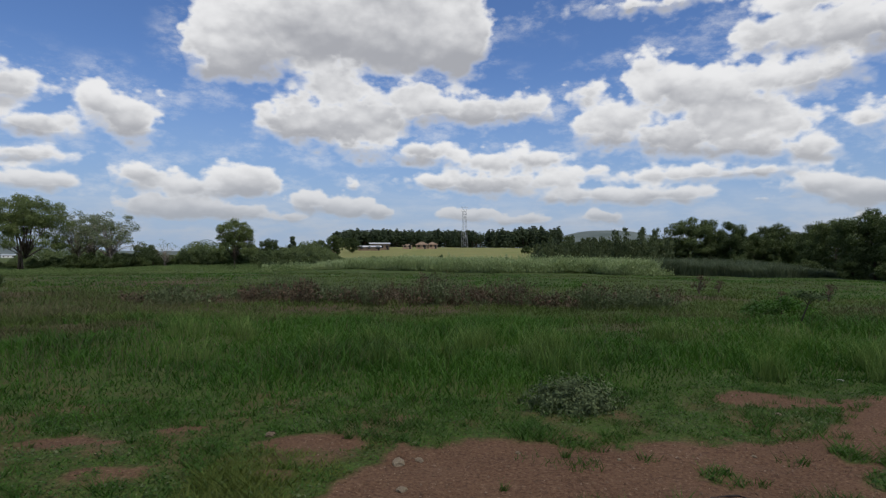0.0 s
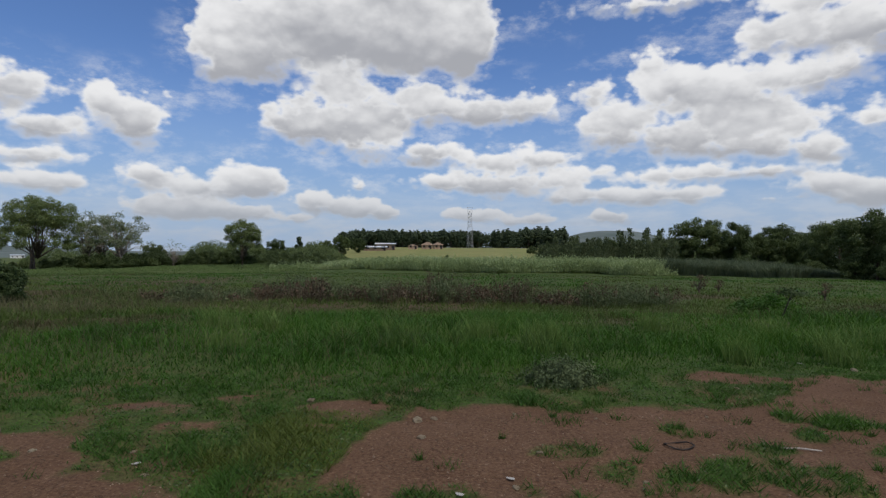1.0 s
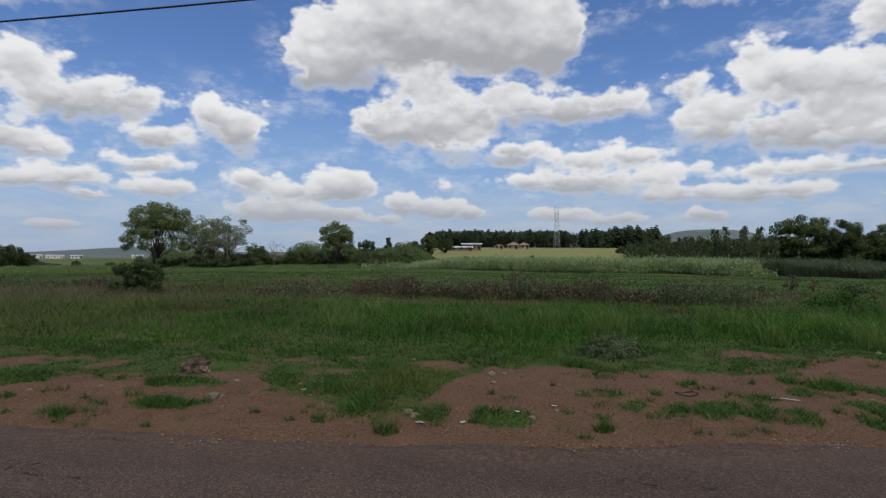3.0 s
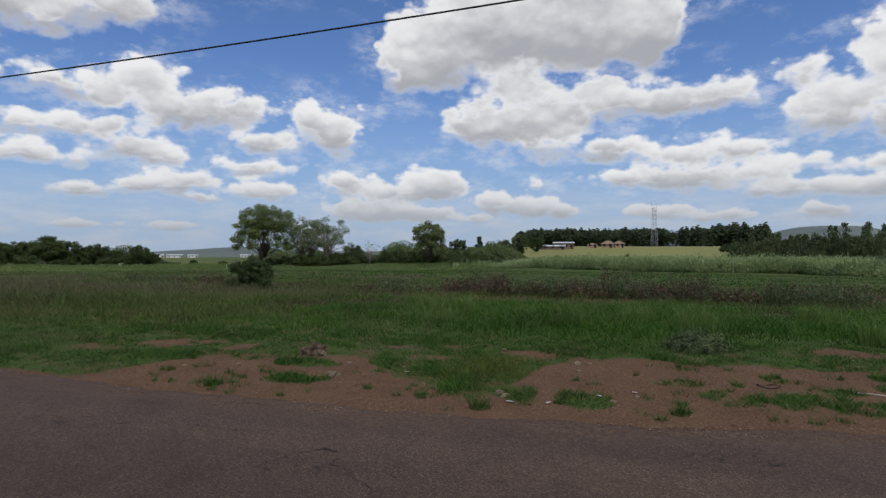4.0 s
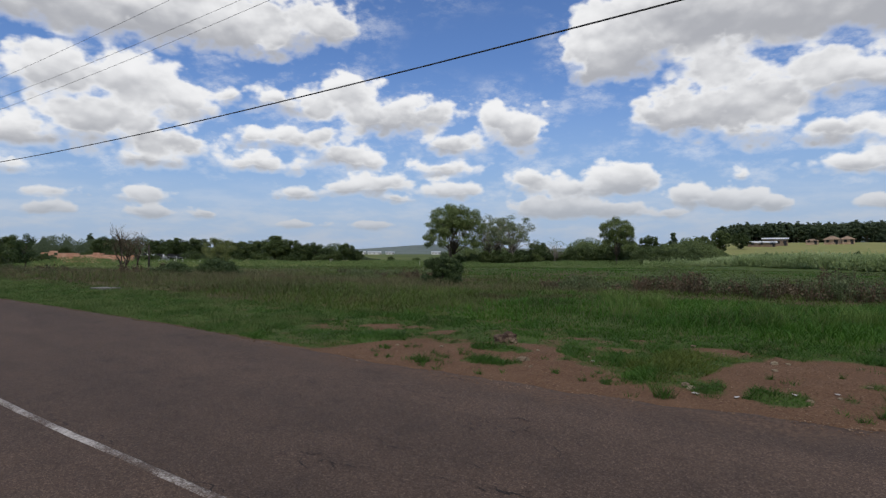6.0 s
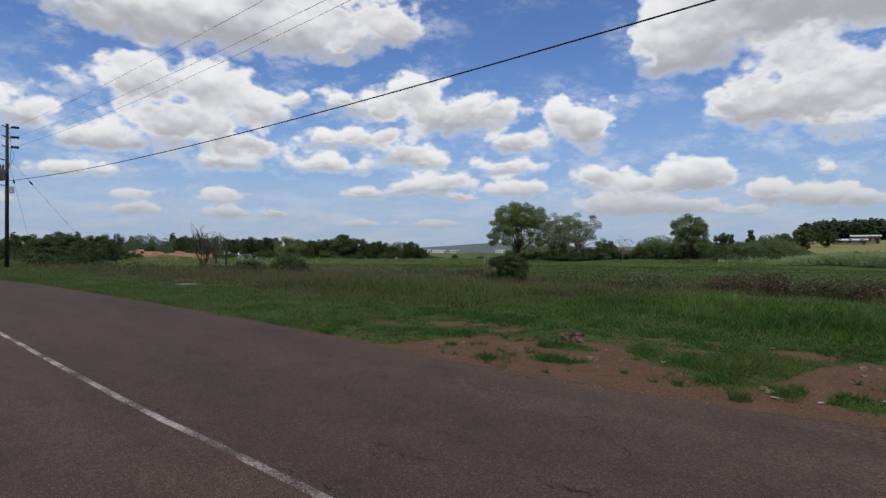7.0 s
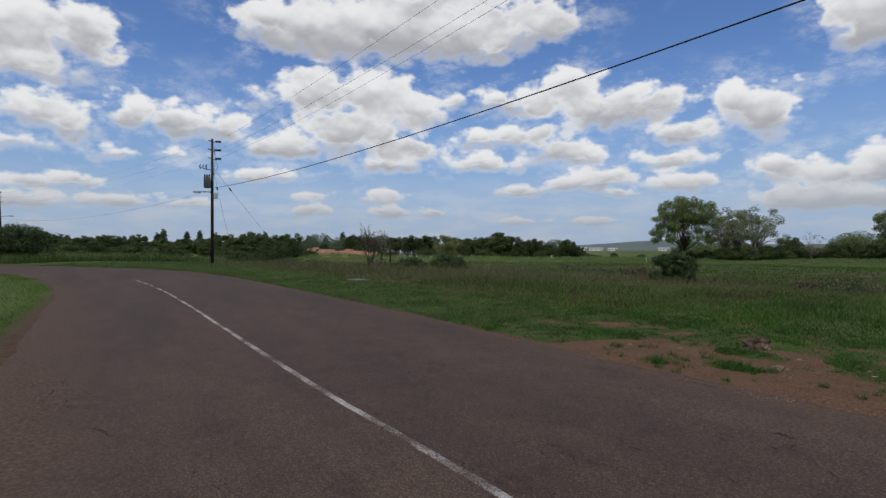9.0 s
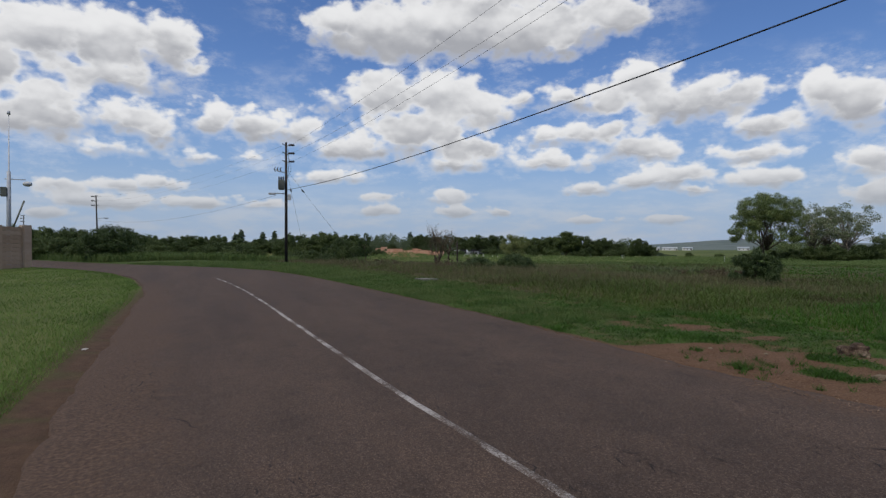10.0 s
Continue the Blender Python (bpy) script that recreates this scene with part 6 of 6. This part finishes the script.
def wire(name, a, b, sag, rad, mat, label, n=40):
    pts = []
    for i in range(n + 1):
        u = i / n
        p = Vector(a).lerp(Vector(b), u)
        pts.append((p.x, p.y, p.z - 4 * sag * u * (1 - u)))
    return tagged(new(name, tube_mesh(name, pts, [rad] * (n + 1), mat, 5)), label, "wire", "overhead wires")


NZ = land1(NX, NY)
QZ = land1(QX, QY)
for i in range(3):
    z = PH - 0.2 - 0.6 * i
    wire("power_line", (PX + 0.05, PY + 0.3, PZ + z), (NX, NY - 0.3, (8.76, 8.22, 8.30)[i]), (0.58, 0.83, 0.90)[i], 0.005, M_WIRE, "thin overhead conductor strung between wooden poles")
    wire("power_line", (PX - 0.3, PY, PZ + z + 0.1), (QX, QY, QZ + 8.4 - 0.62 * i), 0.8, 0.004, M_WIRE, "thin overhead conductor strung between wooden poles")
wire("service_cable", (PX + 0.1, PY, 5.67), (NX, NY + 0.5, 5.79), 0.83, 0.015, M_CABLE, "black bundled service cable strung between wooden poles")
wire("service_cable", (PX, PY, PZ + 5.2), (QX, QY, QZ + 5.2), 1.0, 0.007, M_CABLE, "black bundled service cable strung between wooden poles")
for out in (1.4, 5.3):
    gx, gy = PX + 0.125 * out + 0.6, PY + 0.992 * out
    top = (PX + 0.1, PY, PZ + PH - 2.0)
    g = wire("guy_wire", top, (gx, gy, land1(gx, gy)), 0.0, 0.007, M_WIRE, "steel guy wire with a dark strain insulator staying the pole", 8)
    p0, p1 = Vector(top), Vector((gx, gy, land1(gx, gy)))
    k0, k1 = p0.lerp(p1, 0.2), p0.lerp(p1, 0.235)
    part("strain_insulator", tube_mesh("strain_insulator", [k0, k0.lerp(k1, 0.5), k1], [0.03, 0.06, 0.03], M_INSUL, 8), g)
post = new("fence_post", tube_mesh("fence_post", [(0, 0, -0.2), (0.02, 0, 1.2), (0, 0, 2.35)], [0.07, 0.065, 0.055], M_POLE, 8))
place(post, *at_bearing(E1, 66.4, 45))
tagged(post, "dark weathered wooden post in the long grass", "post")
slab = new("concrete_slab", box("concrete_slab", -0.38, 0.38, -0.3, 0.3, -0.1, 0.035, M_CONC, 0.02))
place(slab, -19.0, 2.3, 12)
tagged(slab, "flat concrete cover slab in the verge grass", "slab")
mark = new("marker_post", tube_mesh("marker_post", [(0, 0, -0.1), (0, 0, 1.15), (0, 0, 1.2)], [0.09, 0.09, 0.05], M_WHITE, 8))
place(mark, *at_bearing(E1, 64.73 - math.degrees(math.atan((1215 - 784) / 1034)), 115))
tagged(mark, "white marker post in the meadow", "post")


# ---- boundary wall and camera mast ----
def boundary_wall():
    a, b = Vector((-48.8, -16.8, 0)), Vector((-37.0, -24.4, 0))
    n = 7
    root = empty("boundary_wall", Matrix(), "tan precast concrete panel wall with posts at the bend", "wall")
    root["kind"] = "structure"
    root.name = "wall_boundary"
    d = (b - a) / n
    ang = math.degrees(math.atan2(d.y, d.x))
    panel = box("panel", 0.09, d.length - 0.09, -0.03, 0.03, 0.006, 0.286, M_WALL, 0.012)
    col = box("column", -0.13, 0.13, -0.13, 0.13, -0.3, 3.02, M_WALL, 0.02)
    for i in range(n + 1):
        p = a + d * i
        z = land1(p.x, p.y)
        part("column", col, root, "", pose(p.x, p.y, z, 0, 0, ang) @ Matrix.Diagonal((2.6, 1.6, 1, 1) if i == 0 else (1, 1, 1, 1)))
        if i < n:
            for k in range(10):
                part("panel", panel, root, "", pose(p.x, p.y, z - 0.02 + 0.29 * k, 0, 0, ang))
    e = d.normalized()
    top = [(0, 0, 0), (-0.4 * e.x, -0.4 * e.y, 0.9), (-0.85 * e.x, -0.85 * e.y, 1.9)]
    br = tagged(new("fence_bracket", tube_mesh("fence_bracket", top, [0.05, 0.055, 0.06], M_TRAFO, 6)), "grey angled fence bracket on top of the wall", "bracket")
    p = a + e * 0.95
    br.matrix_basis = pose(p.x, p.y, land1(p.x, p.y) + 2.86)


boundary_wall()


def camera_mast():
    x, y = at_bearing(E1, 104.35, 62)
    root = empty("camera_mast", pose(x, y, land1(x, y), 0, 0, 104), "tall white surveillance mast behind the wall", "mast")
    part("mast", tube_mesh("mast", [(0, 0, -0.3), (0, 0, 8.0), (0, 0, 8.1), (0, 0, 13.0)], [0.20, 0.15, 0.06, 0.03], M_MASTW, 10), root)
    arm = part("arm", tube_mesh("arm", [(-0.3, 0, 7.4), (1.2, 0, 7.4)], [0.04] * 2, M_MASTW, 6), root)
    bm = bmesh.new()
    bmesh.ops.create_uvsphere(bm, u_segments=14, v_segments=8, radius=0.3, matrix=Matrix.Translation((1.3, 0, 7.05)) @ Matrix.Diagonal((1.2, 1, 0.75, 1)))
    part("dome_camera", from_bm("dome_camera", bm, M_BOX, True), arm, "grey dome camera")
    part("junction_box", box("junction_box", -0.6, -0.15, -0.2, 0.2, 5.9, 6.7, M_TRAFO, 0.03), root)
    part("finial", tube_mesh("finial", [(0, 0, 12.9), (0, 0, 13.2)], [0.14, 0.10], M_MASTW, 8), root)


camera_mast()


# ---- buildings ----
def house(name, label, w, d, h, roof_h, wall_mat, roof_mat, windows, m, door=True, over=0.5, flat=False):
    root = empty(name, m, label, "building")
    bm = bmesh.new()
    box_bm(bm, -w / 2, w / 2, -d / 2, d / 2, -1.5, h)
    part("wall", from_bm("wall", bm, wall_mat), root)
    bm = bmesh.new()
    o = over
    if flat:
        vs = [(-w / 2 - o, -d / 2 - o, h), (w / 2 + o, -d / 2 - o, h), (w / 2 + o, d / 2 + o, h + roof_h), (-w / 2 - o, d / 2 + o, h + roof_h)]
    else:
        k = min(w, d) / 2 * 0.9
        vs = [(-w / 2 - o, -d / 2 - o, h - 0.1), (w / 2 + o, -d / 2 - o, h - 0.1), (w / 2 + o, d / 2 + o, h - 0.1), (-w / 2 - o, d / 2 + o, h - 0.1),
              (-w / 2 + k, 0, h + roof_h), (w / 2 - k, 0, h + roof_h)]
    bv = [bm.verts.new(v) for v in vs]
    for f in ([(0, 1, 2, 3)] if flat else [(0, 1, 5, 4), (1, 2, 5), (2, 3, 4, 5), (3, 0, 4), (3, 2, 1, 0)]):
        bm.faces.new([bv[i] for i in f])
    if flat:
        r = bmesh.ops.extrude_face_region(bm, geom=bm.faces[:])
        bmesh.ops.translate(bm, vec=(0, 0, 0.2), verts=[e for e in r["geom"] if isinstance(e, bmesh.types.BMVert)])
    part("roof", from_bm("roof", bm, roof_mat), root)
    pane = box("window", -0.6, 0.6, -0.06, 0.04, 0.9, 2.1, M_DARK)
    for i in range(windows):
        x = -w / 2 + w * (i + 0.5) / windows
        part("window", pane, root, "", pose(x, -d / 2, 0))
    if door:
        part("door", box("door", -0.5, 0.5, -0.07, 0.03, 0.0, 2.1, M_DARK), root, "", pose(w / 2 - 1.0, -d / 2, 0))
    return root


def at_m(eye, az, d, turn=0.0, up=0.0):
    x, y = at_bearing(eye, az, d)
    return pose(x, y, land1(x, y) + up, 0, 0, az + turn)


# farmhouse and shed walls use the dark roof brown to carry shade under the roofs
house("farmhouse", "tan farmhouse with pale sheet roofs on the hillside", 10, 6, 2.9, 0.6, M_THATCH, M_TIN, 4, at_m(E0, 10.3, 305), flat=True)
house("farm_shed", "low open farm shed with a pale sheet roof", 11, 5, 1.6, 0.6, M_THATCH, M_TIN, 3, at_m(E0, 11.3, 290), flat=True)
house("low_shed", "low shed with a rounded grey roof", 7, 5, 1.5, 1.0, M_TAN, M_TIN, 2, at_m(E0, 14.9, 270))
house("hut", "brick hut with a brown pitched roof on the hillside", 5, 5, 2.4, 1.5, M_TAN, M_THATCH, 2, at_m(E0, 5.2, 335, 12), over=0.6)
house("hut", "brick hut with a brown pitched roof on the hillside", 6, 5, 2.4, 1.6, M_TAN, M_THATCH, 2, at_m(E0, 6.2, 330, -8), over=0.6)
house("hut", "low tan farm outbuilding on the hillside", 5, 4, 1.8, 0.8, M_TAN, M_THATCH, 2, at_m(E0, 7.6, 325, -4), over=0.4)


def brick_shells():
    r = random.Random(6)
    for az, d, w, h, n in ((73.1, 152, 6.0, 2.1, 4), (71.2, 149, 5.0, 1.7, 4), (69.8, 152, 4.5, 1.6, 3), (68.5, 156, 4, 1.4, 3)):
        root = empty("unfinished_house", at_m(E1, az, d, r.uniform(-12, 12)), "unfinished roofless orange brick house walls", "building", "building site")
        seg = w / n
        for side, y in ((0, -3.0), (1, 3.0)):
            for i in range(n):
                x0 = -w / 2 + seg * i
                top = h * r.uniform(0.55, 1.0) + (0.7 if side else 0) * r.uniform(0.0, 1)
                part("wall", box("wall", x0, x0 + seg * 0.55, y - 0.11, y + 0.11, -0.5, top, M_ORANGE), root)
                part("wall", box("wall", x0 + seg * 0.55, x0 + seg, y - 0.11, y + 0.11, -0.5, 0.9, M_ORANGE), root)
                part("lintel", box("lintel", x0 + seg * 0.5, x0 + seg, y - 0.12, y + 0.12, min(2.0, top - 0.3), min(top, 2.4), M_ORANGE), root)
        for x in (-w / 2, w / 2):
            part("wall", box("wall", x - 0.11, x + 0.11, -3.0, 3.0, -0.5, h - 0.2, M_ORANGE), root)


brick_shells()
# small white structures along the far edge of the meadow
# gravestone-like white blocks about a metre wide, built with house()
for x, w in ((985, 1.0), (1020, 1.2), (1043, 1.1)):
    az = 64.73 - math.degrees(math.atan((x - 784) / 1034))
    house("white_block", "small white upright block at the far edge of the meadow", w, w, 0.75, 0.3, M_WHITE, M_WHITE, 0, at_m(E1, az, 168), door=False, over=0.1)
for i, (az, w, h) in enumerate(((50.6, 16, 3.2), (49.2, 9, 2.6), (47.9, 12, 3.4), (46.6, 17, 3.0), (45.1, 11, 2.6), (52.5, 12, 3), (40.6, 12, 3), (38.9, 10, 3), (101.7, 9, 3))):
    d = 760 if az < 90 else 260
    house("warehouse", "long white warehouse with a pale roof far across the valley", w, 12, h, 0.8, M_WHITE, M_TIN, 3, at_m(E1, az, d), flat=True)


for az, w, h in ((65.9, 9, 1.5), (64.9, 7, 1.2), (63.7, 8, 1.3)):
    house("low_house", "low pale house seen between the far trees", w, 6, h, 0.5, M_WHITE, M_TIN, 3, at_m(E1, az, 176), over=0.3)


# ---- lattice pylon ----
def pylon():
    x, y = at_bearing(E0, 2.05, 405)
    root = empty("pylon", pose(x, y, land1(x, y), 0, 0, 25), "grey steel lattice power pylon on the field", "pylon")

    def half(z):
        return 1.75 + (1.0 - 1.75) * min(z / 20.0, 1.0)
    lv = [0, 5, 9.5, 13.5, 17, 20, 22.5, 25]
    cor = ((-1, -1), (1, -1), (1, 1), (-1, 1))
    for cx, cy in cor:
        part("leg", tube_mesh("leg", [(cx * half(z), cy * half(z), z) for z in lv], [0.085] * len(lv), M_MASTW, 4), root)
    for i in range(len(lv) - 1):
        z0, z1 = lv[i], lv[i + 1]
        for k in range(4):
            (ax, ay), (bx, by) = cor[k], cor[(k + 1) % 4]
            part("brace", tube_mesh("brace", [(ax * half(z0), ay * half(z0), z0), (bx * half(z1), by * half(z1), z1)], [0.045, 0.045], M_MASTW, 4), root)
            part("brace", tube_mesh("brace", [(bx * half(z0), by * half(z0), z0), (ax * half(z1), ay * half(z1), z1)], [0.045, 0.045], M_MASTW, 4), root)
    for s in (-1, 1):
        part("cross_arm", tube_mesh("cross_arm", [(0, 0, 25), (s * 1.9, 0, 28.4)], [0.1, 0.07], M_MASTW, 4), root)
        part("cross_arm", tube_mesh("cross_arm", [(s * 1.0, 0, 22.5), (s * 1.9, 0, 28.4)], [0.09, 0.07], M_MASTW, 4), root)
    part("cross_arm", tube_mesh("cross_arm", [(-2.3, 0, 28.0), (2.3, 0, 28.0)], [0.1, 0.1], M_MASTW, 4), root)
    part("cross_arm", tube_mesh("cross_arm", [(-2.2, 0, 25), (2.2, 0, 25)], [0.09, 0.09], M_MASTW, 4), root)


pylon()


# ---- cracks in the asphalt ----
def cracks():
    r = random.Random(8)
    lines = []
    for x, y, ln, ang in ((1.05, 0.2, 0.5, 100), (0.95, 0.42, 0.4, 60), (-2.1, -0.75, 0.9, 15), (-1.5, -1.0, 0.7, -30), (-3.1, -0.6, 0.6, 20), (-2.6, -1.7, 0.8, 8), (-3.4, 0.05, 0.8, 2),
                          (-4.6, -0.9, 0.7, 5), (-5.4, -1.5, 0.6, -12), (-1.4, -2.0, 0.7, 20), (-3.6, -2.2, 0.5, 30), (-5.5, -5.5, 1.6, 4), (-7.5, -5.7, 1.8, -3), (-6.5, -5.3, 0.9, 40),
                          (-8.5, -1.1, 0.8, 6), (-0.4, -2.9, 1.0, -2), (-1.6, -2.96, 1.2, -2), (-3.0, -3.05, 0.8, -3)):
        lines.append((x, y, ln * 0.6, ang))
    for cx, cy, n, spread in ((-2.0, -0.9, 12, 0.35), (-3.4, -0.55, 8, 0.3), (-1.2, -1.9, 9, 0.35), (-4.8, -0.8, 8, 0.4), (-6.3, -5.75, 16, 0.7), (-8.2, -5.9, 12, 0.7), (0.9, 0.25, 6, 0.2),
                              (-2.6, -2.3, 8, 0.3), (-0.2, -2.2, 7, 0.3), (-7.2, -1.4, 8, 0.5), (-3.0, -4.6, 7, 0.4)):
        for i in range(int(n * 1.6)):
            lines.append((cx + r.gauss(0, spread * 0.9), cy + r.gauss(0, spread * 0.22), r.uniform(0.05, 0.26), r.uniform(-25, 25) + (90 if r.random() < 0.15 else 0)))
    for i in range(26):                     # broken edge beside the centre line
        x = 0.6 - 0.27 * i + r.uniform(-0.08, 0.08)
        lines.append((x, float(along(LINE, x)) + r.uniform(0.07, 0.10), r.uniform(0.08, 0.28), 176 + r.uniform(-8, 8)))
    for x, y, ln, ang in lines:
        pts, a = [(x, y)], math.radians(ang)
        for i in range(9):
            a2 = a + r.uniform(-0.85, 0.85)
            pts.append((pts[-1][0] + ln / 9 * math.cos(a2), pts[-1][1] + ln / 9 * math.sin(a2)))
        v, f = [], []
        for i, (px, py) in enumerate(pts):
            w = (0.0042 + 0.0028 * ln) * math.sin(math.pi * (i + 0.3) / 10) * r.choice((0.05, 0.4, 0.8, 1.3, 1.6))
            z = float(plane(px, py)) + 0.0025 * float(vnoise(np.array(px), np.array(py), 1.4, 24)) + 0.004
            v += [(px - w * math.sin(a), py + w * math.cos(a), z), (px + w * math.sin(a), py - w * math.cos(a), z)]
            if i:
                f.append((2 * i - 2, 2 * i - 1, 2 * i + 1, 2 * i))
        part("crack", mesh_np("crack", v, f, M_CRACK), road)


cracks()


# ---- crumbs of earth and grit on the bare soil and along the road's edge ----
def crumbs():
    rng = np.random.default_rng(91)
    n = 60000
    x = rng.uniform(-8.5, 5.0, n)
    d = rng.uniform(-0.25, 4.2, n)
    d[:3000] = rng.normal(0.0, 0.10, 3000)
    y = along(ROAD_R, x) + d
    clot = vnoise(x, y, 0.45, 92) + 0.6 * vnoise(x, y, 0.15, 93)
    keep = ((soil(x, y) > 0.6) & (clot > rng.uniform(-0.7, 1.3, n))) | ((np.arange(n) < 3000) & (d < 0.12) & (clot > rng.uniform(-0.3, 1.0, n)))
    x, y = x[keep], y[keep]
    n = len(x)
    z = np.maximum(land(x, y), plane(x, y) - 0.5 * (y > along(ROAD_R, x)))
    s = 0.0028 + 0.0055 * rng.uniform(0, 1, n) ** 4 + 0.0022 * rng.uniform(0, 1, n)
    octa = np.array([(1, 0, 0), (0, 1, 0), (-1, 0, 0), (0, -1, 0), (0, 0, 0.8), (0, 0, -0.8)], float)
    a = rng.uniform(0, 6.28, n)
    v = octa[None] * s[:, None, None] * rng.uniform(0.6, 1.3, (n, 6, 1))
    v[:, :, 0] *= rng.uniform(0.8, 1.8, n)[:, None]
    v = np.stack([v[:, :, 0] * np.cos(a)[:, None] - v[:, :, 1] * np.sin(a)[:, None], v[:, :, 0] * np.sin(a)[:, None] + v[:, :, 1] * np.cos(a)[:, None], v[:, :, 2]], -1)
    v += np.stack([x, y, z + 0.3 * s], -1)[:, None]
    tri = np.array([(0, 1, 4), (1, 2, 4), (2, 3, 4), (3, 0, 4), (1, 0, 5), (2, 1, 5), (3, 2, 5), (0, 3, 5)])
    f = (tri[None] + 6 * np.arange(n)[:, None, None]).reshape(-1, 3)
    stuff("soil_crumbs", mesh_np("soil_crumbs", v.reshape(-1, 3), f, M_CRUMB), "crumbs of reddish brown earth and grit on the bare soil", "grit")


crumbs()
